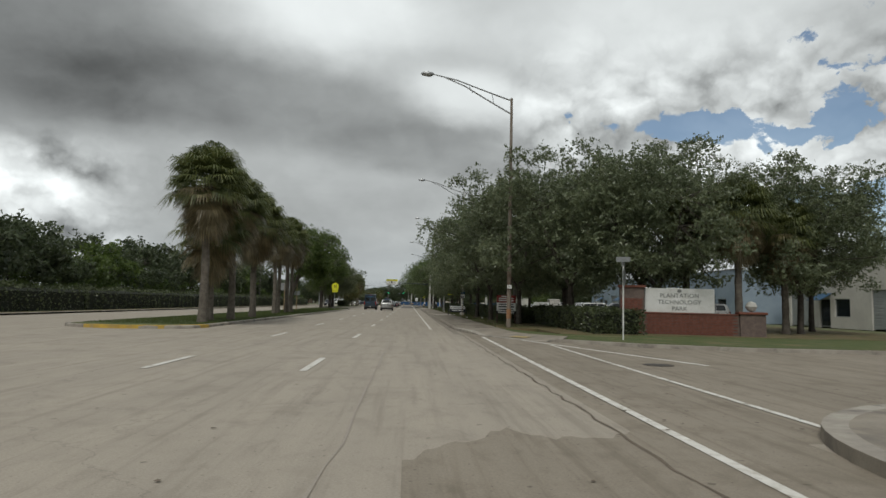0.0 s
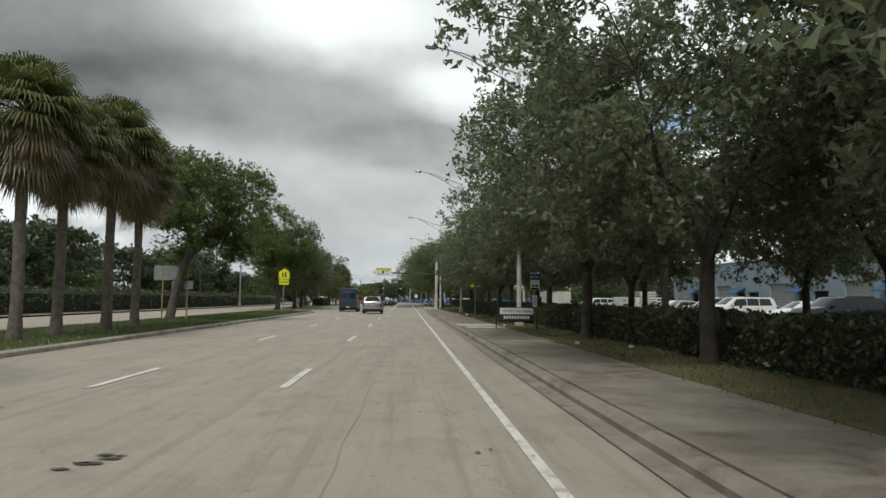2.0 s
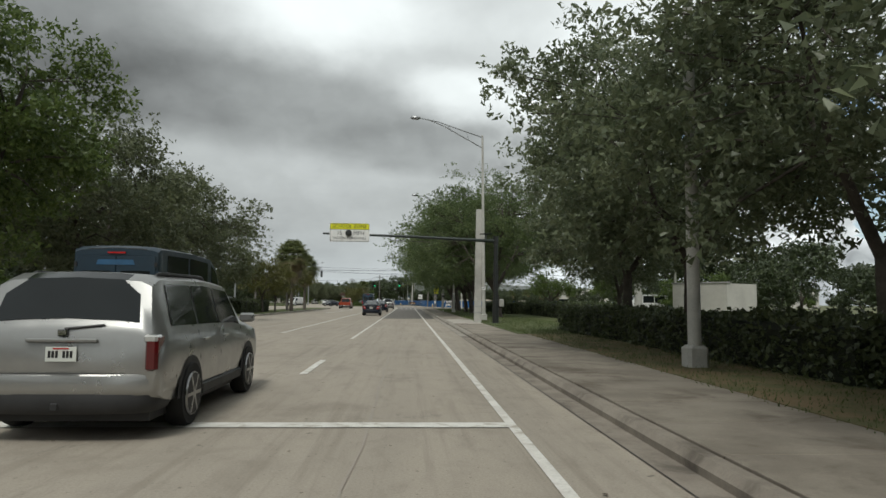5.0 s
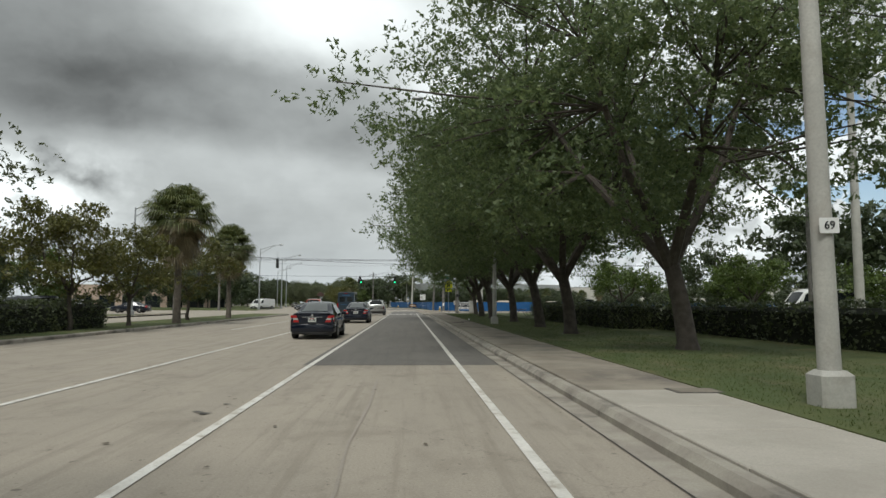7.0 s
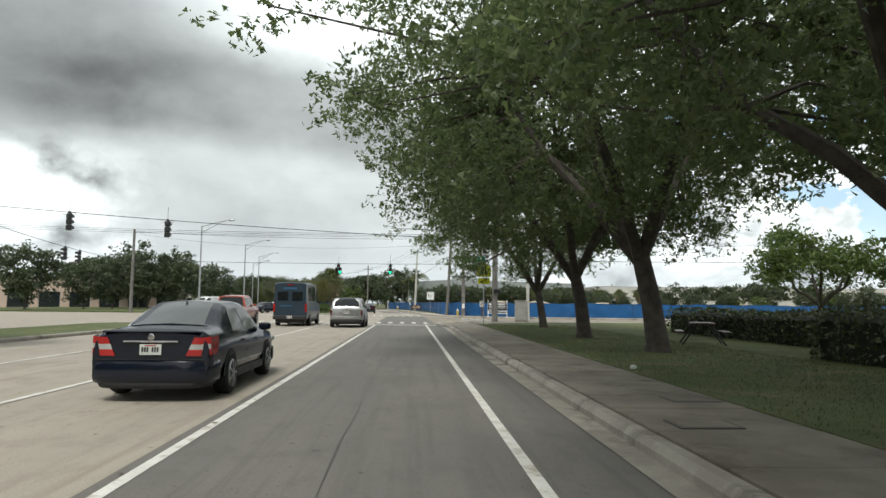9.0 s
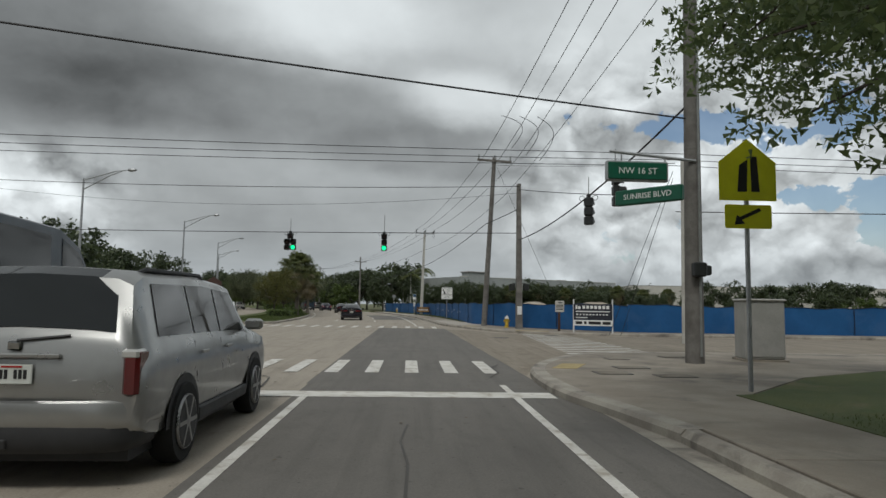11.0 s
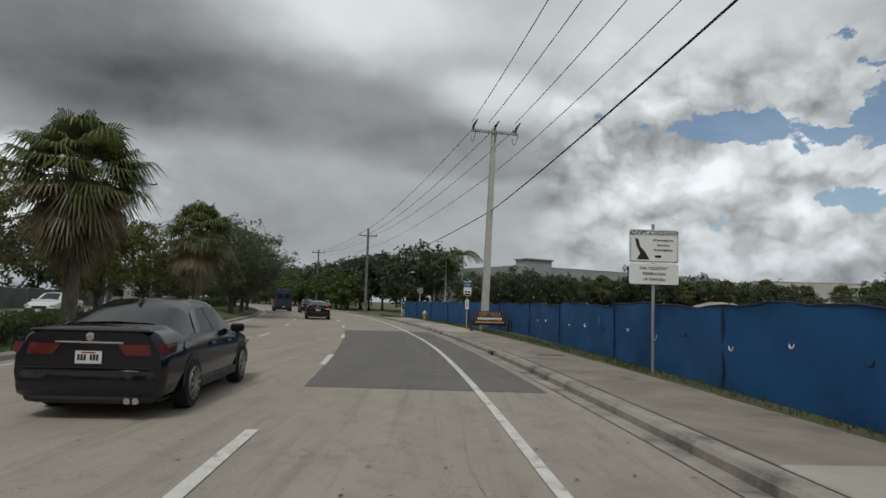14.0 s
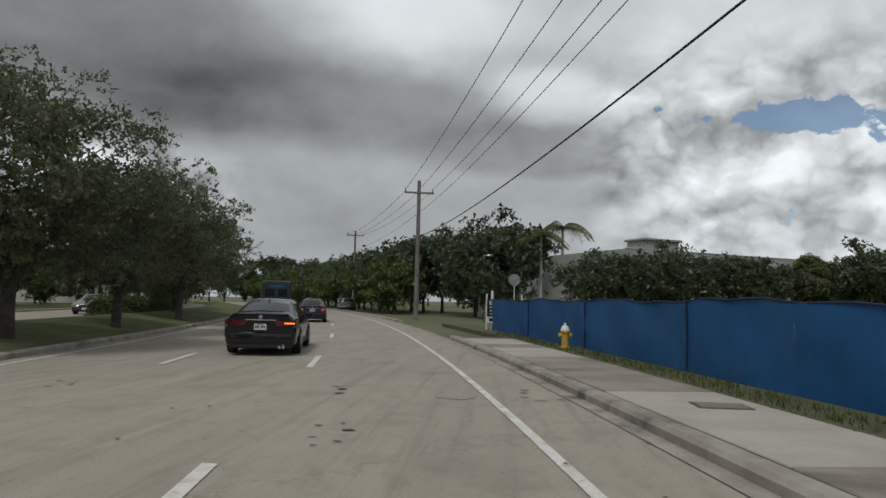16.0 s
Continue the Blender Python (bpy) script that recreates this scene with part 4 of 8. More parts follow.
    pos = twig[own] + along[own] * nr.uniform(-1, 1, (len(own), 1)) * leaf * 1.5 + nr.normal(0, leaf * 0.36, (len(own), 3))
    verts, faces = leaf_cards(nr, pos, leaf, True)
    return trunk, big_mesh("crown", verts, faces, mat)


def leaf_cards(nr, pos, leaf, single=False):
    """Small pointed leaves, each a folded pair of triangles or a single one."""
    n = len(pos)
    a = nr.normal(0, 1, (n, 3))
    a /= np.linalg.norm(a, axis=1)[:, None]
    b = np.cross(a, nr.normal(0, 1, (n, 3)))
    b /= np.linalg.norm(b, axis=1)[:, None] + 1e-9
    s = leaf * nr.uniform(0.6, 1.35, (n, 1))
    w = s * nr.uniform(0.24, 0.36, (n, 1))
    if single:
        verts = np.stack([pos - a * s * 0.5 - b * w * 0.9, pos - a * s * 0.5 + b * w * 0.9, pos + a * s * 0.5], 1).reshape(-1, 3)
        return verts, np.arange(n)[:, None] * 3 + np.array([[0, 1, 2]])
    fold = np.cross(a, b) * w * 0.35
    verts = np.stack([pos - a * s * 0.5, pos + b * w + fold, pos + a * s * 0.5, pos - b * w + fold], 1).reshape(-1, 3)
    base = np.arange(n)[:, None] * 4
    return verts, base + np.array([[0, 1, 2, 3]])


def tree(meshes, x, y, label, turn=0.0, size=1.0, name="tree", group="", z=0.14, tilt=0.0, category="tree"):
    t = thing(name, label, category, pose(x, y, z, tilt, 0, turn), group)
    t.scale = (size, size, size)
    part("trunk", meshes[0], None, t)
    part("crown", meshes[1], None, t)
    return t


OAK = [tree_meshes(s, 9.9, 4.9, 2.5, 0.17, 190, 40000, 0.165, M["oak"], clump=0.115, forks=3 + s % 2, low=0.6, full=0.78) for s in (1, 2, 3)]
OAKS = [(10.2, 38.0, 1.06), (8.3, 44.5, 1.05), (12.5, 49.0, 1.08), (7.6, 54.0, 1.05), (7.5, 63.5, 1.08), (11.5, 70.0, 0.95), (9.0, 76.5, 1.03), (9.6, 83.0, 1.08),
        (7.9, 89.0, 0.86), (9.9, 95.5, 1.06), (8.9, 103.0, 1.05), (9.0, 109.5, 1.0), (8.5, 116.0, 1.04), (9.0, 122.5, 1.05), (15.5, 41, 1.12), (15, 58.0, 1.0),
        (15.5, 79.0, 1.0), (15.6, 92.0, 1.0), (16, 108, 1.0), (14, 34.5, 1.0), (23.0, 36.5, 1.06), (26.5, 41.0, 1.0), (17.5, 66, 0.95), (11.0, 129.5, 0.8)]
rng = random.Random(11)
for i, (x, y, s) in enumerate(OAKS):
    tree(OAK[i % 3], x, y, "dark green live oak with a dense spreading crown", rng.uniform(0, 360), s * rng.uniform(0.95, 1.05), "oak_tree", "oaks beside the sidewalk")

BIG = [tree_meshes(s, 15.0, 10.1, 2.9, 0.30, 300, 92000, 0.16, M["mahog"], clump=0.085, forks=5, low=1.7, spread=0.72, lean=1.3) for s in (5, 6)]
BIGS = [(8.8, 155.4, 0.88, 150), (7.9, 164.9, 0.87, 200), (8.1, 172.4, 0.88, 170), (8.3, 182.2, 0.88, 215), (8.1, 192.1, 1.0, 160), (8.1, 199.9, 0.9, 190), (8.7, 211.0, 0.76, 140)]
for i, (x, y, s, a) in enumerate(BIGS):
    tree(BIG[i % 2], x, y, "tall shade tree with dark trunk and wide dense crown", a, s, "shade_tree", "shade trees in the park lawn")

UMB = [tree_meshes(9, 6.4, 4.6, 1.7, 0.2, 60, 10000, 0.26, M["brightleaf"], forks=5, low=1.6)]
for x, y, s, a in [(26, 212, 1.0, 0), (33, 196, 0.9, 90)]:
    tree(UMB[0], x, y, "open flat-topped park tree with many thin limbs", a, s, "park_tree", "open park trees")

FEA = [tree_meshes(s, 7.8, 4.6, 2.0, 0.2, 140, 38000, 0.15, M["feather"], forks=4, low=0.2) for s in (21, 22)]
YEL = tree_meshes(24, 5.2, 2.6, 1.6, 0.09, 40, 11000, 0.14, M["yellowleaf"], forks=4, low=0.2)
LEAN = tree_meshes(26, 10.8, 4.3, 4.2, 0.26, 150, 40000, 0.18, M["brightleaf"], forks=4, lean=2.9, low=0.6)
LEFT = tree_meshes(27, 10.0, 4.1, 2.8, 0.22, 120, 42000, 0.17, M["brightleaf"], forks=3, low=-0.2)
tree(LEAN, -13.7, 80.5, "leaning tree with a crooked dark trunk and bright crown", 10, 1.0, "leaning_tree")
tree(LEFT, -15.4, 122.0, "tall leafy tree with a bright green crown", 40, 1.3, "median_tree")
tree(FEA[0], -15.0, 132.0, "dark spreading oak on the median end", 80, 1.35, "median_tree")
tree(FEA[1], -15.4, 140.5, "dark spreading oak on the median end", 180, 1.3, "median_tree")
tree(FEA[1], -17.5, 157.5, "dark feathery tree beside the far carriageway", 60, 1.15, "median_tree")
tree(YEL, -14.6, 168.0, "small yellow-green tree among hedges on the median", 20, 1.2, "small_tree")
tree(YEL, -14.4, 174.0, "small yellow-green tree among hedges on the median", 120, 1.1, "small_tree")
tree(YEL, -15.2, 186, "small yellow-green tree among hedges on the median", 220, 1.25, "small_tree")
for x, y, k, s in [(-13.2, 272.5, 2, 0.95), (-14.2, 282.5, 2, 0.9), (-15.8, 290.0, 2, 1.05), (-16.3, 306.0, 0, 0.95), (-17.6, 313.0, 1, 0.86), (-19.8, 322, 0, 0.84), (-26.0, 331, 1, 0.92), (-34, 343, 0, 1.0), (-22.6, 327, 1, 0.85), (-30, 338, 0, 0.95)]:
    if k == 2:
        tree(YEL, x, y, "slender yellow-green tree on the median lawn", 31 * y % 360, s, "small_tree")
    else:
        tree(FEA[k], x, y, "dark feathery tree on the median lawn", 57 * y % 360, s, "median_tree")


def palm_meshes(seed, height, fronds=74, dead=84, reach=2.3, droop=0.62, trunk_r=0.19):
    """A cabbage palm: ringed trunk, fan fronds and a skirt of dead ones."""
    rng = random.Random(seed)
    g = Geo()
    n = 12
    g.tube([(0.08 * math.sin(k * 0.5 + seed) * k / n, 0.05 * math.cos(k * 0.7) * k / n, height * k / n - (0.1 if k == 0 else 0)) for k in range(n + 1)],
           [trunk_r * (1.35 if k == 0 else 1.0 + 0.12 * (k % 2)) * (1 - 0.2 * k / n) for k in range(n + 1)], 9)
    for k in range(26):
        a, z = k * 2.4, height * (0.72 + 0.28 * k / 26)
        d = Vector((math.cos(a), math.sin(a), 0))
        g.tube([d * trunk_r * 0.7 + Vector((0, 0, z)), d * (trunk_r + 0.10) + Vector((0, 0, z + 0.22))], [0.05, 0.015], 4)
    trunk = g.mesh("trunk", M["palmbark"], True)

    def fans(count, lo, hi, length, seed2, sag, drop=0.0):
        g, r = Geo(), random.Random(seed2)
        for k in range(count):
            a = k * 2.39996 + r.uniform(-0.2, 0.2)
            el = radians(lo + (hi - lo) * ((k + 0.5) / count) + r.uniform(-9, 9))
            ln = length * r.uniform(0.82, 1.12)
            out = Vector((math.cos(a) * math.cos(el), math.sin(a) * math.cos(el), math.sin(el)))
            side = Vector((-math.sin(a), math.cos(a), 0))
            up = out.cross(side) * -1
            root = Vector((0, 0, height - 0.05 - drop * (1 - k / count)))
            hub = root + out * ln * 0.52 + Vector((0, 0, -0.05 * ln * sag))
            g.tube([root, hub], [0.022, 0.012], 3, False)
            m = 26
            for j in range(m):
                t = (j / (m - 1) - 0.5) * 2
                ang = t * radians(104)
                d = (out * math.cos(ang) + side * math.sin(ang)).normalized()
                bl = ln * (0.62 - 0.16 * abs(t)) * r.uniform(0.9, 1.08)
                w = side * 0.033 * math.cos(ang) - out * 0.033 * math.sin(ang)
                mid = hub + d * bl * 0.55 - Vector((0, 0, 0.10 * sag * bl)) + up * 0.04 * (1 - abs(t))
                tip = hub + d * bl * r.uniform(0.78, 0.92) - Vector((0, 0, sag * bl * (0.55 + r.uniform(0, 0.35))))
                g.add([hub - w * 0.4, hub + w * 0.4, mid + w, tip, mid - w], [(0, 1, 2, 4), (4, 2, 3)])
        return g

    live = fans(fronds, -22, 84, reach, seed + 50, droop).mesh("crown", M["frond"])
    brown = fans(dead, -80, -12, reach * 0.86, seed + 90, 0.5, 0.75).mesh("dead_skirt", M["dead"]) if dead else None
    return trunk, live, brown


def palm(meshes, x, y, label, turn=0, size=1.0, group="", z=0.14, tilt=0):
    t = thing("palm_tree", label, "palm", pose(x, y, z, tilt, 0, turn), group)
    t.scale = (size, size, size)
    part("trunk", meshes[0], None, t)
    part("crown", meshes[1], None, t)
    if meshes[2]:
        part("dead_skirt", meshes[2], None, t, "brown hanging dead fronds")
    return t


PALM = [palm_meshes(1, 6.6, 84, 52), palm_meshes(2, 6.0, 80, 64), palm_meshes(3, 4.5, 60, 42, 2.1), palm_meshes(7, 7.7, 74, 96)]
for x, y, k, s in [(-9.85, 35.4, 0, 1.12), (-10.6, 39.0, 2, 1.15), (-9.9, 40.9, 0, 1.08), (-10.1, 47.2, 1, 1.13), (-11.4, 60.8, 3, 0.95), (-11.6, 63.6, 3, 0.92), (-11.5, 67.2, 3, 1.02), (-11.6, 70.2, 3, 0.96)]:
    palm(PALM[k], x, y, "cabbage palm with green fan fronds and a brown dead skirt", 53 * y % 360, s, "cabbage palms on the median")
for x, y, k, s in [(-13.4, 178.5, 1, 1.12), (-14.0, 192.3, 1, 1.0), (-11.6, 276.0, 2, 1.12), (-12.3, 288.0, 2, 0.98), (16.5, 36.8, 0, 0.98), (18.0, 33.8, 0, 0.98), (21.5, 35.5, 1, 0.95)]:
    palm(PALM[k], x, y, "cabbage palm with ragged fan fronds", 71 * y % 360, s, "cabbage palms")


def feather_meshes(seed, height, fronds=16, reach=2.6, trunk_r=0.14):
    """A feather palm with arching fronds of narrow leaflets."""
    rng = random.Random(seed)
    trunk = Geo().tube([(0, 0, -0.1), (0.03, 0, height * 0.5), (0, 0.04, height)], [trunk_r * 1.3, trunk_r, trunk_r * 0.75], 9).mesh("trunk", M["polewhite"], True)
    g = Geo()
    for k in range(fronds):
        a, rise = k * 2.39996, rng.uniform(0.15, 0.95)
        d, side = Vector((math.cos(a), math.sin(a), 0)), Vector((-math.sin(a), math.cos(a), 0))
        spine = [Vector((0, 0, height)) + d * reach * t + Vector((0, 0, reach * (rise * t - (0.55 + rise * 0.75) * t * t))) for t in [j / 9 for j in range(10)]]
        g.tube(spine, [0.03 - 0.0026 * j for j in range(10)], 3, False)
        for j in range(1, 34):
            t = j / 34
            i = min(8, int(t * 9))
            p = spine[i].lerp(spine[i + 1], t * 9 - i)
            ln = reach * 0.24 * (1 - abs(t - 0.45))
            for s in (-1, 1):
                tip = p + side * s * ln + d * ln * 0.5 - Vector((0, 0, ln * 0.75))
                g.add([p - d * 0.035, p + d * 0.035, tip], [(0, 1, 2)])
    return trunk, g.mesh("crown", M["frond"]), None


FEATHER = feather_meshes(4, 7.5)
QUEEN = feather_meshes(8, 12.5, 18, 2.6, 0.13)
QUEEN2 = feather_meshes(12, 6.6, 20, 3.4, 0.17)
for m, x, y, s in [(FEATHER, 0.5, 352, 1.05), (FEATHER, 3.2, 358, 1.25), (FEATHER, -1.2, 356, 1.0), (QUEEN, 24.5, 170, 1.5), (QUEEN2, 18.4, 147.5, 1.5), (QUEEN2, 30, 168, 0.9)]:
    palm(m, x, y, "feather palm with a smooth pale trunk", 40 * x % 360, s, "feather palms")


def bushes(name, x0, x1, y0, y1, h, leaves, mat, label, leaf=0.11, uneven=0.06, category="hedge", curved=True, z=0.13):
    """A clipped hedge: near-black core coloured for the shade inside, and a skin of small leaves."""
    nr = np.random.RandomState(int(abs(y0 * 7 + x0 * 3)) % 9999)
    t = thing(name, label, category, pose((x0 + x1) / 2, (y0 + y1) / 2, z))
    w, n = (x1 - x0) / 2, (y1 - y0) / 2
    yc = (y0 + y1) / 2
    g = Geo()
    m = max(2, int(n / 2))
    ys = [(-n + 2 * n * k / m) * (n - 0.12) / n for k in range(m + 1)]
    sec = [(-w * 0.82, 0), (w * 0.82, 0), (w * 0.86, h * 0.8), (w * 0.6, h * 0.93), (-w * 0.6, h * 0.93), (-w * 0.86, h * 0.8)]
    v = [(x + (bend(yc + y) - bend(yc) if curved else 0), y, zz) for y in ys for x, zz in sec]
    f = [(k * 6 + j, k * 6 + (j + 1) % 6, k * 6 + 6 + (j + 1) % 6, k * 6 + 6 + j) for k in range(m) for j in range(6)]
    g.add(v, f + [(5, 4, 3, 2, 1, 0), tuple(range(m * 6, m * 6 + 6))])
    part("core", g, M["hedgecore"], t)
    y = nr.uniform(-n, n, leaves)
    per = nr.uniform(0, 2 * h + 2 * w, leaves)
    x = np.where(per < h, -w, np.where(per < h + 2 * w, per - h - w, w))
    zz = np.where(per < h, per, np.where(per < h + 2 * w, h, 2 * h + 2 * w - per))
    ends = nr.uniform(0, 1, leaves) < 2 * w / (n * 2 + 2 * w) * 1.3
    y = np.where(ends, np.sign(y) * n, y)
    x = np.where(ends, nr.uniform(-w, w, leaves), x)
    zz = np.where(ends, nr.uniform(0, h, leaves), zz)
    lump = uneven * (np.sin(y * 1.7 + x) + np.sin(y * 0.63 + 2 * zz + 1.0) + np.sin(y * 4.1))
    x = x + np.sign(x) * lump * 0.8 + nr.normal(0, 0.05, leaves)
    zz = np.clip(zz + np.where(zz > h * 0.9, lump, 0) + nr.normal(0, 0.05, leaves), 0.02, None)
    if curved:
        x = x + np.array([bend(yc + q) - bend(yc) for q in y])
    if t.location.x != 0 and curved:
        t.location.x += bend(yc)
    verts, faces = leaf_cards(nr, np.stack([x, y, zz], 1), leaf)
    part("leaves", big_mesh("leaves", verts, faces, mat), None, t)
    return t


for k in range(8):
    y0 = 46 + k * 10.5
    bushes("hedge", 8.0 + 0.12 * (k % 3), 10.0, y0, y0 + 10.3, 1.05, 9000, M["hedge"], "long clipped dark green hedge behind the sidewalk", 0.13)
bushes("hedge", 9.6, 12.0, 31.2, 45.5, 1.15, 9000, M["hedge"], "long clipped dark green hedge beside the brick sign", 0.13)
bushes("hedge", 13.5, 15.0, 139, 176, 1.3, 10000, M["hedge"], "clipped dark hedge across the park lawn", 0.15)
bushes("hedge", 11.3, 13.2, 170, 190, 1.25, 9000, M["hedge"], "low rounded dark hedge on the park lawn", 0.13)
bushes("hedge", 14, 16, 186, 206, 1.1, 6000, M["hedge"], "clipped dark hedge across the park lawn", 0.15)
bushes("hedge", -16.6, -14.6, 160, 172, 1.3, 5000, M["hedge"], "clipped hedge on the median", 0.14)
bushes("hedge", -12.2, -10.0, 268.5, 286, 0.6, 6000, M["brightleaf"], "low shrubs along the median turf", 0.12)
bushes("hedge", -15.2, -12.6, 322, 331, 1.1, 5000, M["brightleaf"], "clipped bright hedge at the median end", 0.13)
bushes("hedge", -13.3, -10.6, 289, 292, 0.9, 1500, M["brightleaf"], "spiky low shrub on the median", 0.3)
bushes("hedge", -30.5, -27.6, -30, 60, 1.9, 12000, M["hedge"], "tall dark hedge beyond the far carriageway", 0.2, 0.1)
bushes("hedge", -30.5, -27.6, 60, 150, 1.9, 12000, M["hedge"], "tall dark hedge beyond the far carriageway", 0.2, 0.1)
bushes("hedge", -31, -27.6, 150, 186, 1.7, 6000, M["hedge"], "tall dark hedge beyond the far carriageway", 0.2, 0.1)

# distant trees: rows of lower detail
FAR = [tree_meshes(s, 8.5, 4.6, 1.6, 0.16, 46, 4600, 0.47, M["farleaf"], low=-0.6) for s in (31, 32, 33)]
FARB = [tree_meshes(s, 7.0, 4.0, 1.2, 0.14, 40, 3900, 0.45, M["brightleaf"], low=-0.6) for s in (41, 42)]


def row(places, meshes, label, group, seed):
    r = random.Random(seed)
    for x, y, s in places:
        tree(r.choice(meshes), x, y, label, r.uniform(0, 360), s * r.uniform(0.9, 1.1), "background_tree", group, z=0.0)


r = random.Random(3)
row([(-36 + r.uniform(-3, 3), y, r.uniform(0.75, 1.25)) for y in range(6, 210, 9)], FAR + FARB, "tall garden tree beyond the far hedge", "trees beyond the far carriageway", 5)
row([(-33.5, y + r.uniform(-2, 2), r.uniform(0.38, 0.55)) for y in range(10, 190, 8)], FARB, "round shrub beyond the far hedge", "shrubs beyond the far carriageway", 6)
row([(-50 + r.uniform(-5, 5), y, r.uniform(1.1, 1.5)) for y in range(20, 200, 16)], FAR, "tall garden tree beyond the far hedge", "trees beyond the far carriageway", 7)
row([(-47 + r.uniform(-3, 3), y, r.uniform(0.9, 1.2)) for y in (262, 270, 279, 292, 305, 316, 330, 345, 360)], FAR, "dark tree beyond the far carriageway", "trees beyond the junction", 8)
row([(bend(y) + 7.5 + r.uniform(-2, 3), y, r.uniform(0.85, 1.2)) for y in range(362, 470, 5)], FAR + FARB, "roadside tree at the bend", "trees at the bend", 9)
row([(bend(y) + 15 + r.uniform(-2, 3), y, r.uniform(1.0, 1.3)) for y in range(352, 470, 6)], FAR, "tall tree behind the bend", "trees at the bend", 19)
row([(bend(y) - 20 + r.uniform(-2, 2), y, r.uniform(0.8, 1.1)) for y in range(366, 480, 6)], FAR + FARB, "roadside tree at the bend", "trees at the bend", 10)
row([(-120 + k * 5.5 + r.uniform(-2, 2), 470 + r.uniform(-8, 8), r.uniform(1.1, 1.6)) for k in range(26)], FAR + FARB, "tree closing the view at the bend", "trees at the bend", 12)
row([(10 + k * 3.6, 358 + k * 1.6 + r.uniform(-3, 3), r.uniform(0.72, 0.98)) for k in range(22)], FAR, "tree behind the building site", "trees behind the building site", 13)
row([(70 + k * 7, 360 - k * 2 + r.uniform(-4, 4), r.uniform(0.8, 1.05)) for k in range(20)], FAR, "tree behind the building site", "trees behind the building site", 14)
row([(34 + k * 5.5 + r.uniform(-2, 2), 322 - k * 1.5 + r.uniform(-4, 4), r.uniform(0.45, 0.62)) for k in range(20)], FAR + FARB, "small tree behind the building site", "trees behind the building site", 15)
row([(40 + r.uniform(-3, 6), y, r.uniform(0.6, 0.9)) for y in range(130, 225, 7)], FAR + FARB, "tree at the back of the park", "trees behind the park", 16)
row([(-30 + bend(y) - 4 + r.uniform(-2, 2), y, r.uniform(0.6, 0.95)) for y in range(345, 440, 7)], FAR + FARB, "tree beyond the far carriageway", "trees beyond the junction", 18)
for k in range(9):
    palm(PALM[2], 16 + k * 6.2, 345 + (k * 37 % 9), "cabbage palm behind the building site", 40 * k, 0.95 + 0.05 * (k % 3), "palms behind the building site", 0)
tree(FAR[0], -1.5, 385, "tall round dark tree beyond the fence", 10, 1.55, "background_tree", z=0)

row([(-58, 302, 1.45), (-50, 298, 1.5), (-44, 305, 1.3), (-66, 308, 1.2), (-37.5, 279, 1.05), (-40, 287, 1.0)], FAR, "large dark tree beyond the junction", "trees beyond the junction", 23)
row([(45, 204, 1.45), (52, 199, 1.4), (39, 215, 1.0), (58, 190, 1.4)], FAR, "large dark tree at the back of the park", "trees behind the park", 25)
row([(4 + k * 2.7 + r.uniform(-0.8, 0.8), 341 + k * 0.7 + r.uniform(-2, 2), r.uniform(0.62, 0.82)) for k in range(20)], FAR, "low tree close behind the building site", "trees behind the building site", 24)

# grass blades near the camera
def blades(name, areas, count, h, label, seed):
    nr = np.random.RandomState(seed)
    total = sum((x1 - x0) * (y1 - y0) for x0, x1, y0, y1 in areas)
    pos = []
    for x0, x1, y0, y1 in areas:
        n = int(count * (x1 - x0) * (y1 - y0) / total)
        y = nr.uniform(y0, y1, n)
        x = nr.uniform(x0, x1, n) + np.array([bend(q) for q in y])
        pos.append(np.stack([x, y, np.full(n, 0.13)], 1))
    pos = np.concatenate(pos)
    n = len(pos)
    a = nr.uniform(0, 2 * np.pi, n)
    hh = h * nr.uniform(0.4, 1.4, n)
    d = np.stack([np.cos(a), np.sin(a), np.zeros(n)], 1) * 0.014
    lean = np.stack([nr.normal(0, 0.35, n) * hh, nr.normal(0, 0.35, n) * hh, hh], 1)
    verts = np.stack([pos - d, pos + d, pos + lean], 1).reshape(-1, 3)
    me = big_mesh(name, verts, np.arange(n)[:, None] * 3 + np.array([[0, 1, 2]]), M["blade"])
    return tagged(part(name, me, None), label, "grass", kind="stuff")


blades("grass_tufts", [(5.5, 11, 126, 215)], 110000, 0.055, "short green lawn grass beside the sidewalk", 1)
blades("grass_tufts", [(-14.8, -9.2, 33, 110)], 60000, 0.085, "rough median grass", 2)
blades("grass_tufts", [(-13.5, -9.2, 254, 300), (4.8, 5.6, 258, 318)], 30000, 0.12, "rough grass tufts", 3)
blades("grass_tufts", [(5.7, 8.0, 37, 130)], 16000, 0.08, "sparse grass among leaf litter", 4)

# ---- street furniture ----


def bars(parent, places, mat, y=-0.012, name="text_bar"):
    """Rows of plain bars for writing that is not lettered: x0, x1, z, height."""
    for x0, x1, z, h in places:
        part(name, Geo().box(x0, y - 0.003, z - h / 2, x1, y, z + h / 2), mat, parent)


def rounded(w, h, r=0.05, n=4):
    pts = []
    for cx, cz, a0 in ((w / 2 - r, h / 2 - r, 0), (-w / 2 + r, h / 2 - r, 90), (-w / 2 + r, -h / 2 + r, 180), (w / 2 - r, -h / 2 + r, 270)):
        pts += [(cx + r * math.cos(radians(a0 + 90 * k / n)), cz + r * math.sin(radians(a0 + 90 * k / n))) for k in range(n + 1)]
    return pts


def shifted(pts, dx, dz):
    return [(x + dx, z + dz) for x, z in pts]


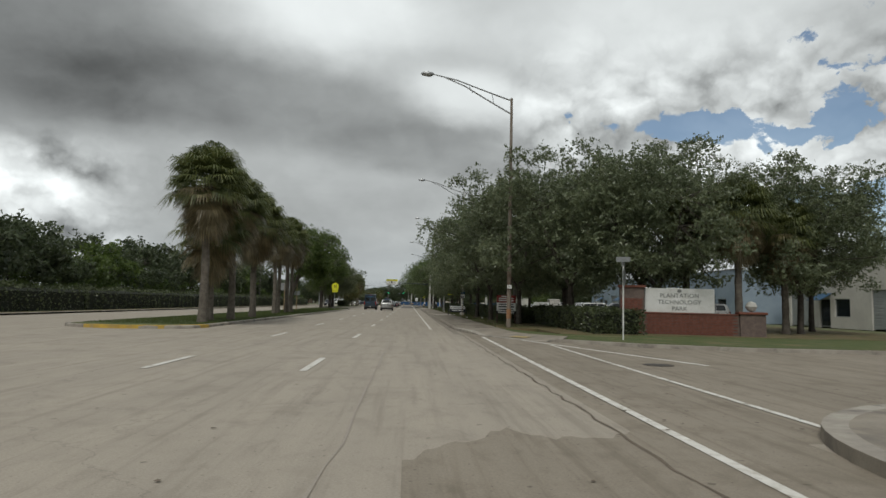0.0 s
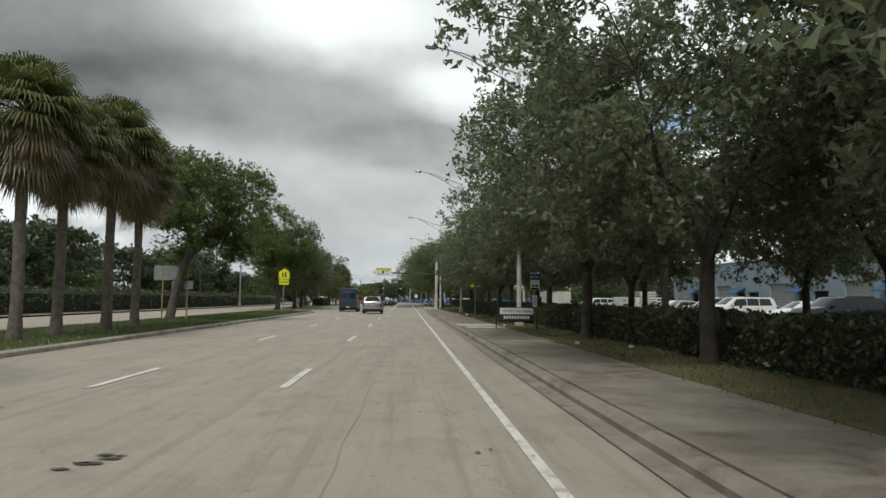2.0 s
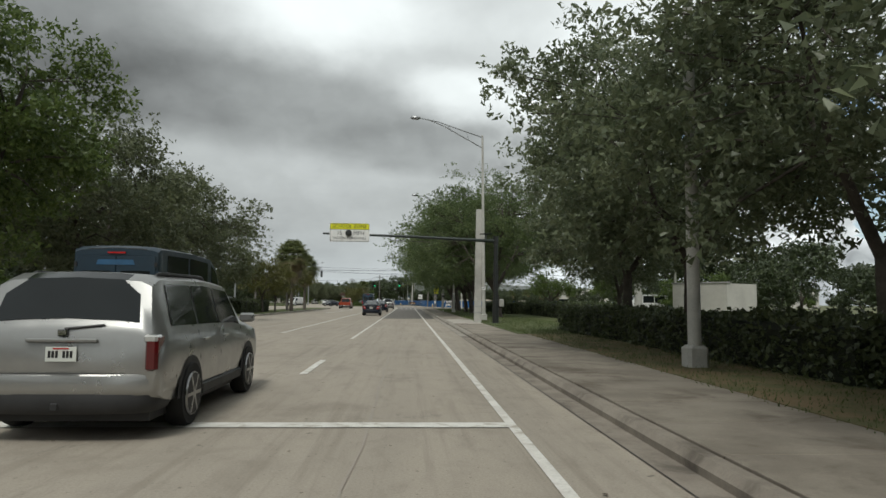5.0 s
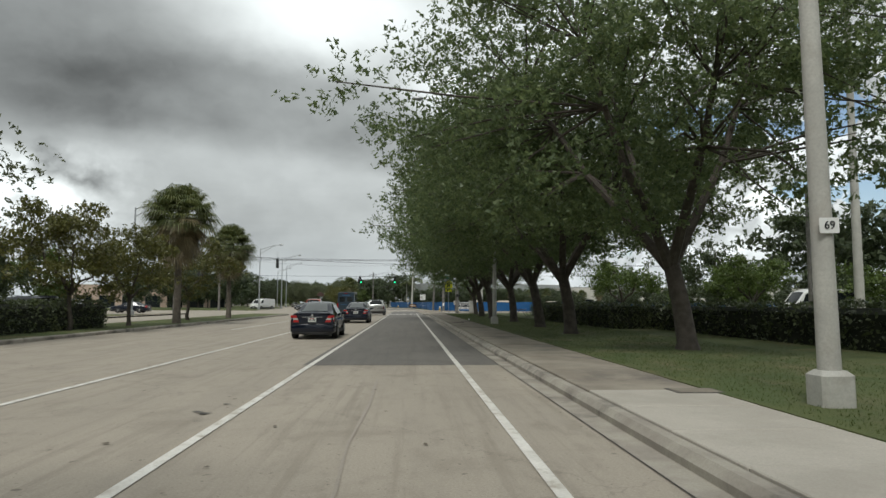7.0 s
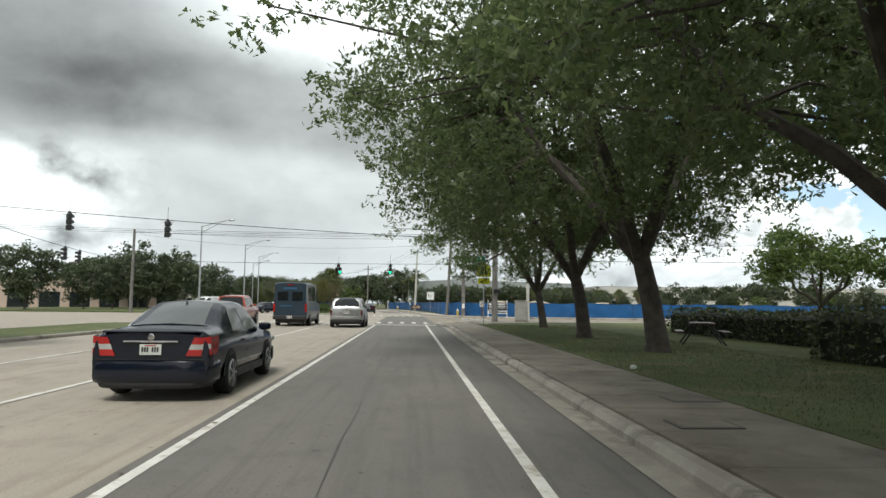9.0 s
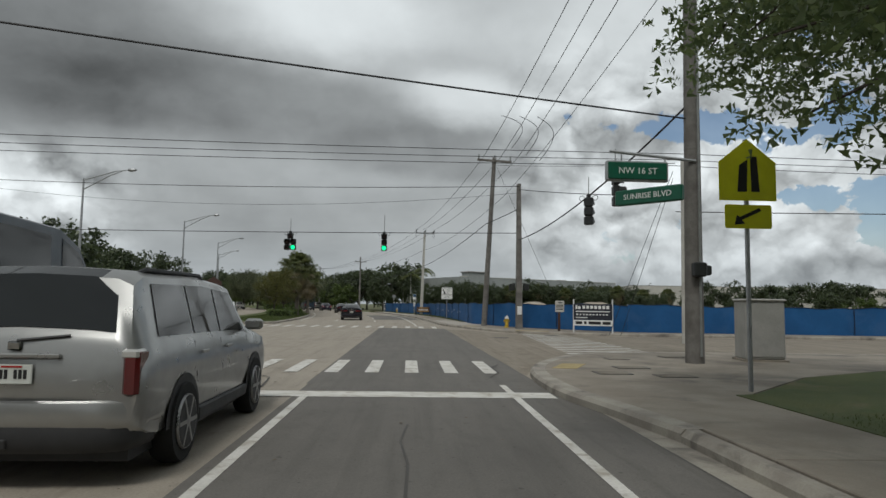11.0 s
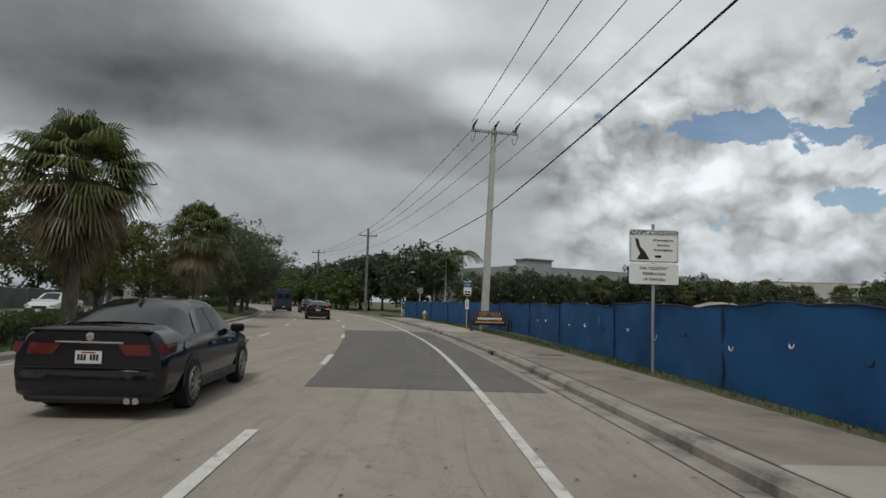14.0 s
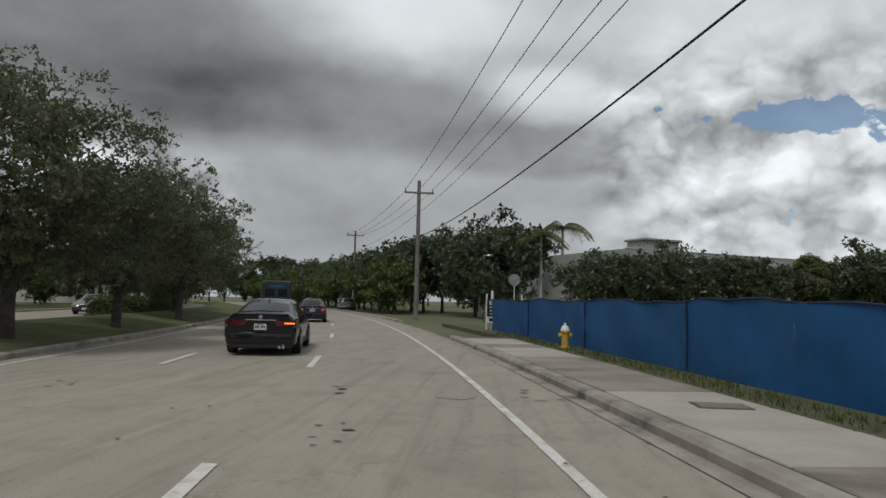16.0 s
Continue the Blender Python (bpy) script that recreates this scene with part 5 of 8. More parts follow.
def street_lamp(x, y, h, m_arm=-1, number="", reach=4.6, rise=1.25, lean=0.0, heading=0.0, rusty=False, mat="polewhite", label="tall pale concrete street lamp with a double-tube arm"):
    t = thing("street_lamp", label, "street lamp", pose(x, y, 0.15, 0, lean, heading), "street lamps")
    g = Geo()
    n = 8
    g.tube([(0, 0, -0.1), (0, 0, 0.5), (0, 0, h * 0.5), (0, 0, h)], [0.145, 0.14, 0.11, 0.075], 10)
    part("pole", g, M[mat], t, smooth=True)
    if not rusty:
        part("base", Geo().box(-0.22, -0.22, -0.1, 0.22, 0.22, 0.46, 0.06), M[mat], t)
    if rusty:
        part("rust_stain", Geo().tube([(0, 0, 0.5), (0, 0, 1.05)], [0.147, 0.143], 10, False), M["rust"], t, "rusty brown stain")
    s = m_arm
    for k, (z0, end) in enumerate(((h - 0.15, (s * reach, 0, h + rise)), (h - 0.95, (s * reach * 0.86, 0, h + rise - 0.14)))):
        p0, p3 = Vector((0, 0, z0)), Vector(end)
        pts = [p0, p0.lerp(p3, 0.35) + Vector((0, 0, 0.05)), p0.lerp(p3, 0.7) + Vector((0, 0, 0.13)), p3 + Vector((0, 0, 0.0))]
        part("arm", Geo().tube(pts, [0.045, 0.042, 0.038, 0.034], 6), M["galv"], t, smooth=True)
    for f in (0.25, 0.55):
        a = Vector((0, 0, h - 0.15)).lerp(Vector((s * reach, 0, h + rise)), f)
        b = Vector((0, 0, h - 0.95)).lerp(Vector((s * reach * 0.86, 0, h + rise - 0.14)), f * 1.05)
        part("brace", Geo().tube([a, b], 0.02, 5), M["galv"], t)
    hx, hz = s * (reach + 0.35), h + rise + 0.02
    v = Geo().lathe([(0.04, -0.13), (0.15, -0.1), (0.19, 0.0), (0.15, 0.09), (0.05, 0.13)], n=12)
    v.v = [(hx + q[0] * 2.1, q[1] * 0.95, hz + q[2]) for q in v.v]
    lum = part("luminaire", v, M["galv"], t, smooth=True)
    lens = Geo().lathe([(0.02, -0.17), (0.11, -0.13), (0.13, -0.08)], n=12)
    lens.v = [(hx - 0.08 * s + q[0] * 1.6, q[1], hz + q[2]) for q in lens.v]
    part("lens", lens, M["signback"], lum)
    if number:
        pl = part("number_plate", Geo().plate(rounded(0.26, 0.2, 0.02), -0.165, -0.153), M["signwhite"], t, "small number plate", m=pose(0, 0, 2.3))
        part("number", writing(number, 0.15, M["ink"]), None, pl, m=pose(0, -0.172, 0))
    return t


street_lamp(6.55, 37.6, 13.3, number="61", rusty=True, mat="polebrown", label="tall brown-stained concrete street lamp with a double-tube arm")
street_lamp(6.95, 74.9, 14.2)
street_lamp(6.9, 112.3, 14.6)
street_lamp(6.3, 145.5, 13.6, number="69", lean=-0.7)
street_lamp(6.4, 178.2, 13.2, number="72")
for x, y, h in [(-27.3, 262, 11.5), (-28.5, 290, 11.5), (-33.0, 320, 11.5), (-41, 348, 11.5), (-27.2, 205, 11.0), (-27.2, 150, 11.5)]:
    street_lamp(x, y, h, 1, reach=3.6, rise=0.8, label="distant grey street lamp with a bent arm", mat="galv")
street_lamp(-5.2, 352, 5.6, 1, reach=0.5, rise=0.2, label="short grey street lamp behind the fence", mat="galv")


def sign_post(name, x, y, h, label, heading=0.0, r=0.03, mat="galv", category="sign", lean=0.0, z=0.15):
    t = thing(name, label, category, pose(x, y, z, 0, lean, heading))
    part("post", Geo().tube([(0, 0, -0.1), (0, 0, h)], r, 8), M[mat], t, smooth=True)
    return t


def school_sign(x, y, lean=0.0):
    t = sign_post("school_sign", x, y, 3.95, "fluorescent yellow school crossing sign with a plate below", lean=lean, r=0.04, mat="grey")
    w = 0.49
    five = [(-w, 3.05), (w, 3.05), (w, 3.68), (0, 4.05), (-w, 3.68)]
    p = part("sign_panel", Geo().plate(five, -0.06, -0.045), M["signyellow"], t)
    for dx, s in ((-0.13, 0.85), (0.13, 1.0)):
        part("symbol", Geo().plate([(dx - 0.07 * s, 3.22), (dx + 0.09 * s, 3.22), (dx + 0.05, 3.22 + 0.3 * s), (dx + 0.08 * s, 3.22 + 0.42 * s), (dx, 3.22 + 0.54 * s), (dx - 0.07 * s, 3.22 + 0.4 * s)], -0.068, -0.06), M["ink"], p)
    b = 0.035
    edge = Geo()
    inner = [(-w + b, 3.05 + b), (w - b, 3.05 + b), (w - b, 3.665), (0, 4.01), (-w + b, 3.665)]
    for k in range(5):
        a, c = Vector((inner[k][0], -0.064, inner[k][1])), Vector((inner[(k + 1) % 5][0], -0.064, inner[(k + 1) % 5][1]))
        edge.tube([a, c], 0.008, 4)
    part("border", edge, M["ink"], p)
    q = part("plate", Geo().plate(shifted(rounded(0.84, 0.46, 0.04), 0, 2.78), -0.06, -0.045), M["signyellow"], t)
    part("lettering", writing("AHEAD", 0.235, M["ink"]), None, q, m=pose(0, -0.064, 2.78))
    return t


school_sign(7.1, 99.1)
school_sign(-10.3, 98.5, 1.5)
t = sign_post("school_sign", 5.95, 217.3, 4.2, "fluorescent yellow school crossing sign with an arrow plate", r=0.04)
p = part("sign_panel", Geo().plate([(-0.49, 3.15), (0.49, 3.15), (0.49, 3.8), (0, 4.2), (-0.49, 3.8)], -0.06, -0.045), M["signyellow"], t)
part("symbol", Geo().plate([(-0.18, 3.3), (-0.02, 3.3), (0.0, 3.85), (-0.14, 3.75)], -0.068, -0.06), M["ink"], p)
part("symbol", Geo().plate([(0.06, 3.3), (0.2, 3.3), (0.16, 3.9), (0.05, 3.9)], -0.068, -0.06), M["ink"], p)
q = part("plate", Geo().plate(shifted(rounded(0.8, 0.4, 0.04), 0, 2.88), -0.06, -0.045), M["signyellow"], t)
part("arrow", Geo().plate([(0.22, 2.98), (-0.12, 2.82), (-0.06, 2.76), (-0.24, 2.74), (-0.2, 2.9), (-0.15, 2.87), (0.18, 3.03)], -0.068, -0.06), M["ink"], q)

# school zone arm over the lane
t = thing("signal_mast", "dark green mast arm carrying a school zone sign", "sign gantry", pose(6.25, 138.8, 0.04))
part("pole", Geo().tube([(0, 0, -0.1), (0, 0, 1.55), (0, 0, 1.56), (0, 0, 5.5)], [0.2, 0.19, 0.155, 0.125], 12), M["black"], t, smooth=True)
part("base_plate", Geo().lathe([(0.3, -0.05), (0.3, 0.06), (0.22, 0.16)], n=14), M["black"], t)
part("collar", Geo().tube([(0, 0, 5.0), (0, 0, 5.52)], 0.16, 12), M["black"], t)
part("mast_arm", Geo().tube([(0.05, 0, 5.22), (-5, 0, 5.42), (-10.75, 0, 5.55)], [0.115, 0.09, 0.06], 10), M["darkgreen"], t, smooth=True)
part("solar_panel", Geo().box(-1.0, -0.25, 5.62, -0.28, 0.25, 5.68, 0.01, m=pose(0, 0, 0.0)), M["glass"], t, "tilted dark solar panel")
part("panel_post", Geo().tube([(-0.62, 0, 5.25), (-0.62, 0, 5.62)], 0.03, 6), M["grey"], t)
box = part("control_box", Geo().box(0.24, -0.12, 1.15, 0.5, 0.12, 1.6, 0.02), M["cabinet"], t)
s = part("sign_panel", Geo().plate(shifted(rounded(2.44, 1.16, 0.09), -9.1, 5.62), -0.13, -0.115), M["signwhite"], t, "white and yellow school zone board")
part("yellow_band", Geo().plate([(-10.3, 5.82), (-7.9, 5.82), (-7.9, 6.12), (-8.0, 6.185), (-10.2, 6.185), (-10.3, 6.12)], -0.136, -0.13), M["signyellow"], s)
part("lettering", writing("SCHOOL ZONE", 0.295, M["ink"]), None, s, m=pose(-9.1, -0.137, 5.995))
part("lettering", writing("15", 0.34, M["ink"]), None, s, m=pose(-9.72, -0.132, 5.57))
part("lettering", writing("MPH", 0.34, M["ink"]), None, s, m=pose(-8.53, -0.132, 5.57))
part("lettering", writing("WHEN FLASHING", 0.255, M["ink"]), None, s, m=pose(-9.1, -0.132, 5.26))
part("beacon", Geo().lathe([(0.14, 0), (0.19, 0.03), (0.2, 0.12), (0.06, 0.14)], n=14, m=pose(-9.15, -0.13, 5.57, 90)), M["black"], s)
part("band_line", Geo().box(-10.3, -0.14, 5.80, -7.9, -0.13, 5.82), M["ink"], s)
part("rim", Geo().tube([(-10.28, -0.134, 5.08), (-7.92, -0.134, 5.08), (-7.92, -0.134, 6.16), (-10.28, -0.134, 6.16), (-10.28, -0.134, 5.08)], 0.014, 4), M["ink"], s)

t = thing("concrete_pole", "thick square pale concrete utility pole without wires", "utility pole", pose(5.32, 140.6, 0.15, 0, 0.4))
v = Geo()
v.add([(-0.23, -0.21, -0.1), (0.23, -0.21, -0.1), (0.23, 0.21, -0.1), (-0.23, 0.21, -0.1), (-0.17, -0.16, 7.35), (0.17, -0.16, 7.35), (0.17, 0.16, 7.35), (-0.17, 0.16, 7.35)], [(3, 2, 1, 0), (4, 5, 6, 7), (0, 1, 5, 4), (1, 2, 6, 5), (2, 3, 7, 6), (3, 0, 4, 7)])
part("shaft", v, M["polewhite"], t)
part("band", Geo().box(-0.26, -0.23, 0.62, 0.26, 0.23, 0.66), M["galv"], t)
part("band", Geo().box(-0.25, -0.22, 1.0, 0.25, 0.22, 1.03), M["galv"], t)

# advertising bench, twice
def ad_bench(x, y, heading, board, words, colour, label, w=1.64):
    t = thing("ad_bench", label, "bench", pose(x, y, 0.15, 0, 0, heading))
    b = part("ad_board", Geo().box(-w / 2, 0.02, 0.36, w / 2, 0.06, 1.02, 0.012, m=pose(0, 0, 0, -7)), M[board], t)
    part("board_frame", Geo().box(-w / 2 - 0.03, 0.045, 0.33, w / 2 + 0.03, 0.085, 1.05, 0.012, m=pose(0, 0, 0, -7)), M["black"], t)
    for k in range(4):
        part("seat_slat", Geo().box(-w / 2 - 0.1, -0.42 + k * 0.115, 0.40, w / 2 + 0.1, -0.33 + k * 0.115, 0.435, 0.008), M["black"], t)
    for sx in (-1, 1):
        ex = sx * (w / 2 + 0.16)
        part("armrest", Geo().tube([(ex, 0.1, 0.08), (ex, 0.06, 0.62), (ex, -0.1, 0.68), (ex, -0.36, 0.66), (ex, -0.46, 0.56), (ex, -0.44, 0.40)], 0.028, 6), M["black"], t, smooth=True)
        part("leg", Geo().tube([(ex, -0.44, 0.0), (ex, -0.40, 0.2), (ex, -0.3, 0.40)], 0.03, 6), M["black"], t, smooth=True)
        part("leg", Geo().tube([(ex, 0.14, 0.0), (ex, 0.10, 0.40)], 0.03, 6), M["black"], t, smooth=True)
        part("crossbar", Geo().tube([(ex, -0.36, 0.40), (ex, 0.1, 0.40)], 0.024, 6), M["black"], t)
    words(b)
    return t


def words_a(b):
    part("white_band", Geo().box(-0.80, 0.008, 0.70, 0.80, 0.016, 1.0, m=pose(0, 0, 0, -7)), M["signwhite"], b)
    part("lettering", writing("ADVERTISE HERE", 0.195, M["ink"]), None, b, m=pose(0, 0.105, 0.845, -7))
    for k in range(10):
        part("text_bar", Geo().box(-0.62 + k * 0.128, 0.008, 0.48, -0.53 + k * 0.128, 0.016, 0.62, m=pose(0, 0, 0, -7)), M["signwhite"], b)


def words_b(b):
    part("red_band", Geo().box(-0.80, 0.012, 0.38, 0.80, 0.016, 1.0, m=pose(0, 0, 0, -7)), M["brown"], b)
    part("lettering", writing("DIET PILLS", 0.24, M["gold"]), None, b, m=pose(0, 0.105, 0.875, -7))
    for k in range(10):
        part("text_bar", Geo().box(-0.62 + k * 0.128, 0.006, 0.60, -0.53 + k * 0.128, 0.011, 0.72, m=pose(0, 0, 0, -7)), M["signwhite"], b)
    for k in range(14):
        part("text_bar", Geo().box(-0.72 + k * 0.105, 0.006, 0.43, -0.645 + k * 0.105, 0.011, 0.52, m=pose(0, 0, 0, -7)), M["gold"], b)


ad_bench(6.15, 71.0, -8, "navy", words_a, "white", "black metal bench with a white lettered advertising board")
ad_bench(2.1, 289.85, 5, "brown", words_b, "gold", "black metal bench with a brown gold-lettered advertising board")
on_road("bench_pad", Geo().box(3.85, 71.5, 0.1, 5.9, 73.0, 0.158), M["slab"], "pale concrete pad before the bench", "paving")


def bus_stop(x, y, h, post, heading, label):
    t = sign_post("bus_stop_sign", x, y, h, label, heading, 0.028, post)
    p = part("sign_panel", Geo().plate(shifted(rounded(0.42, 0.40, 0.03), 0, h - 0.28), -0.05, -0.04), M["signblue"], t)
    part("lettering", writing("BUS", 0.15, M["signwhite"]), None, p, m=pose(-0.08, -0.053, h - 0.2))
    part("lettering", writing("STOP", 0.15, M["signwhite"]), None, p, m=pose(-0.03, -0.053, h - 0.37))
    part("symbol", Geo().plate(shifted(rounded(0.1, 0.08, 0.02), 0.14, h - 0.17), -0.056, -0.05), M["signwhite"], p)
    q = part("route_panel", Geo().plate(shifted(rounded(0.42, 0.44, 0.03), 0, h - 0.71), -0.05, -0.04), M["signwhite"], t)
    bars(q, [(-0.14, -0.03, h - 0.74, 0.09), (0.02, 0.14, h - 0.74, 0.09), (-0.18, 0.18, h - 0.87, 0.08)], M["ink"], -0.05)
    r = part("timetable", Geo().plate(shifted(rounded(0.2, 0.5, 0.02), 0, h - 1.4), -0.05, -0.035), M["signwhite"], t)
    bars(r, [(-0.07, 0.07, h - 1.25 - 0.07 * k, 0.025) for k in range(5)], M["signblue"], -0.05)
    return t


bus_stop(6.4, 67.8, 2.75, "post", 6, "blue and white bus stop sign on a thin post")
bus_stop(0.95, 291.1, 2.75, "yellowpost", 12, "blue and white bus stop sign on a yellow post")

# red leasing board
t = thing("leasing_board", "red and white leasing board on two dark posts", "sign board", pose(7.55, 45.2, 0.15, 0, 0, -4))
for x in (-0.62, 0.62):
    part("post", Geo().box(x - 0.045, 0, -0.1, x + 0.045, 0.09, 1.95, 0.01), M["brown"], t)
p = part("red_panel", Geo().box(-0.66, -0.03, 1.42, 0.66, -0.005, 1.92, 0.008), M["signred"], t)
bars(p, [(-0.34, 0.34, 1.84, 0.07), (-0.5, 0.5, 1.7, 0.08), (-0.5, 0.5, 1.56, 0.08)], M["signwhite"], -0.03)
p = part("white_panel", Geo().box(-0.66, -0.03, 0.85, 0.66, -0.005, 1.41, 0.008), M["signwhite"], t)
bars(p, [(-0.5, 0.5, 1.30, 0.07), (-0.52, 0.52, 1.14, 0.09), (-0.5, 0.5, 0.95, 0.07)], M["ink"], -0.03)
p = part("number_panel", Geo().box(-0.66, -0.03, 0.66, 0.66, -0.005, 0.845, 0.008), M["ink"], t)
bars(p, [(-0.55 + 0.11 * k, -0.47 + 0.11 * k, 0.75, 0.11) for k in range(10)], M["signwhite"], -0.03)

# brick entrance sign
t = thing("brick_sign", "red brick entrance wall with a white lettered panel", "entrance sign", pose(11.4, 32.9, 0.1, 0, 0, -14))
part("wall_core", Geo().box(0.02, 0.02, -0.1, 5.6, 0.48, 1.06), M["mortar"], t)
part("pier_core", Geo().box(0.02, -0.08, -0.1, 1.18, 0.58, 2.33), M["mortar"], t)
part("pier_core", Geo().box(5.62, -0.08, -0.1, 6.78, 0.58, 1.12), M["mortar"], t)
part("pier_cap", Geo().box(-0.05, -0.16, 2.33, 1.25, 0.66, 2.45, 0.02), M["brick"], t)
part("pier_cap", Geo().box(5.55, -0.16, 1.12, 6.85, 0.66, 1.24, 0.02), M["brick"], t)
part("cap_ball", Geo().lathe([(0.02, 0.0), (0.2, 0.08), (0.28, 0.26), (0.2, 0.44), (0.02, 0.52)], at=(6.2, 0.25, 1.24), n=14), M["polewhite"], t, smooth=True)
part("wall_cap", Geo().box(1.2, -0.04, 1.06, 5.6, 0.54, 1.12, 0.015), M["brick"], t)
p = part("white_panel", Geo().box(1.22, 0.08, 1.13, 4.5, 0.3, 2.32, 0.02), M["white"], t)
for k, line in enumerate(("PLANTATION", "TECHNOLOGY", "PARK")):
    part("lettering", writing(line, 0.30, M["grey"], thick=0.012), None, p, m=pose(2.86, 0.07, 1.96 - 0.32 * k))
part("emblem", Geo().plate(shifted(rounded(0.2, 0.16, 0.06), 2.86, 2.2), 0.06, 0.08), M["grey"], p)
brick = Geo().box(-0.1, -0.02, -0.028, 0.1, 0.02, 0.028).mesh("brick", M["brick"])
for r in range(12):
    for k in range(6):
        x = 0.115 + k * 0.21 + (0.05 if r % 2 else 0)
        for z in ((0.035 + r * 0.075),) + ((0.935 + r * 0.075,) if 0.935 + r * 0.075 < 2.3 else ()):
            if x < 1.12:
                part("brick", brick, None, t, m=pose(x, -0.085, z))
for r in range(14):
    for k in range(11):
        x = 1.32 + k * 0.4 + (0.2 if r % 2 else 0)
        if x < 5.5:
            ob = part("brick", brick, None, t, m=pose(x, 0.015, 0.035 + r * 0.075) @ Matrix.Diagonal((1.9, 1, 1, 1)))
bushes("hedge", 12.5, 17, 34.2, 35.4, 0.9, 2500, M["hedge"], "low dark shrubs behind the brick sign", 0.13, curved=False)

t = sign_post("stop_sign", 9.4, 26.4, 2.95, "grey back of a stop sign with street plates", 62, 0.03, "white")
part("street_plate", Geo().plate(shifted(rounded(0.62, 0.2, 0.02), 0, 3.0), -0.01, 0.01), M["signback"], t)
part("street_plate", Geo().plate(shifted(rounded(0.55, 0.2, 0.02), 0, 0), -0.01, 0.01), M["signback"], t, m=pose(0, 0, 3.2, 0, 0, 90))
part("octagon", Geo().plate([(0.38 * math.cos(radians(22.5 + 45 * k)), 2.48 + 0.38 * math.sin(radians(22.5 + 45 * k))) for k in range(8)], -0.045, -0.035), M["signback"], t)

# signs on the median and beyond
t = thing("back_sign", "grey back of a large road sign on two posts", "sign", pose(-13.6, 80.9, 0.15))
for x in (-0.75, 0.75):
    part("post", Geo().tube([(x, 0, -0.1), (x, 0, 3.3)], 0.05, 8), M["post"], t)
part("sign_panel", Geo().plate(rounded(1.5, 0.9, 0.05), -0.04, -0.02), M["signback"], t, m=pose(-0.55, 0, 2.85))
part("sign_panel", Geo().plate(rounded(1.3, 0.5, 0.05), -0.04, -0.02), M["signback"], t, m=pose(0.45, 0, 2.1))
t = sign_post("back_sign", -15.4, 259.5, 3.3, "brown back of a triangular-topped road sign on a thin post", 8, 0.035)
part("sign_panel", Geo().plate([(-0.62, 2.5), (0.62, 2.5), (0.62, 2.9), (0, 3.3), (-0.62, 2.9)], -0.04, -0.025), M["brown"], t)
part("plate", Geo().plate(shifted(rounded(0.5, 0.3, 0.03), 0.1, 2.2), -0.04, -0.025), M["signback"], t)

t = sign_post("adopt_sign", 4.0, 270.5, 3.2, "white adopt-a-highway road sign on a grey post", 2, 0.035)
p = part("sign_panel", Geo().plate(shifted(rounded(1.08, 0.72, 0.05), 0, 2.72), -0.055, -0.04), M["signwhite"], t)
part("lettering", writing("ADOPT-A-HIGHWAY", 0.115, M["ink"]), None, p, m=pose(0, -0.06, 2.99))
for k, line in enumerate(("A Partnership For", "Litter-Free", "Florida Highways")):
    part("lettering", writing(line, 0.062, M["ink"]), None, p, m=pose(0.2, -0.06, 2.85 - 0.105 * k))
bars(p, [(0.02, 0.16, 2.5, 0.05)], M["ink"], -0.055)
part("rim", Geo().tube([(-0.51, -0.058, 2.39), (0.51, -0.058, 2.39), (0.51, -0.058, 3.05), (-0.51, -0.058, 3.05), (-0.51, -0.058, 2.39)], 0.006, 4), M["ink"], p)
part("symbol", Geo().plate([(-0.38, 2.43), (-0.1, 2.43), (-0.2, 2.6), (-0.3, 2.7), (-0.34, 2.86), (-0.42, 2.9), (-0.38, 2.72), (-0.3, 2.56)], -0.06, -0.055), M["ink"], p)
q = part("plate", Geo().plate(shifted(rounded(1.08, 0.44, 0.05), 0, 2.12), -0.055, -0.04), M["signwhite"], t)
for k, line in enumerate(('THE "CELESTIAL"', "FEDERATION", "OF YAHWEH")):
    part("lettering", writing(line, 0.085, M["ink"]), None, q, m=pose(0, -0.06, 2.24 - 0.12 * k))

t = sign_post("notice_sign", 8.6, 242.3, 1.55, "small tan notice on a dark post below the fence", 10, 0.08, "brown")
p = part("sign_panel", Geo().plate(shifted(rounded(0.52, 0.62, 0.02), 0, 1.35), -0.1, -0.085), M["stucco"], t)
bars(p, [(-0.1, 0.14, 1.55, 0.06), (-0.2, 0.2, 1.42, 0.05), (-0.2, 0.2, 1.32, 0.05), (-0.2, 0.2, 1.2, 0.05)], M["ink"], -0.1)

# developer's board
t = thing("developer_board", "dark blue developer board with white bars on white posts", "sign board", pose(10.05, 240.75, 0.1, 0, 0, -22) @ Matrix.Scale(0.9, 4))
for x in (-1.12, 1.12):
    part("post", Geo().box(x - 0.04, 0.0, -0.1, x + 0.04, 0.08, 2.0, 0.01), M["white"], t)
p = part("dark_panel", Geo().box(-1.12, -0.03, 0.78, 1.12, 0.0, 1.72, 0.006), M["navy"], t)
part("logo", Geo().plate([(-1.0, 1.42), (-0.9, 1.42), (-0.9, 1.64), (-1.0, 1.64)], -0.036, -0.03), M["signwhite"], p)
part("logo", Geo().plate([(-0.86, 1.42), (-0.7, 1.42), (-0.7, 1.56), (-0.86, 1.6)], -0.036, -0.03), M["signwhite"], p)
bars(p, [(-0.6 + 0.23 * k, -0.44 + 0.23 * k, 1.53, 0.19) for k in range(7)] + [(-0.98, 0.98, 1.28, 0.06)] + [(-0.95 + 0.19 * k, -0.85 + 0.19 * k, 1.1, 0.08) for k in range(10)] + [(-0.98, -0.3, 0.92, 0.05)], M["signwhite"], -0.03)
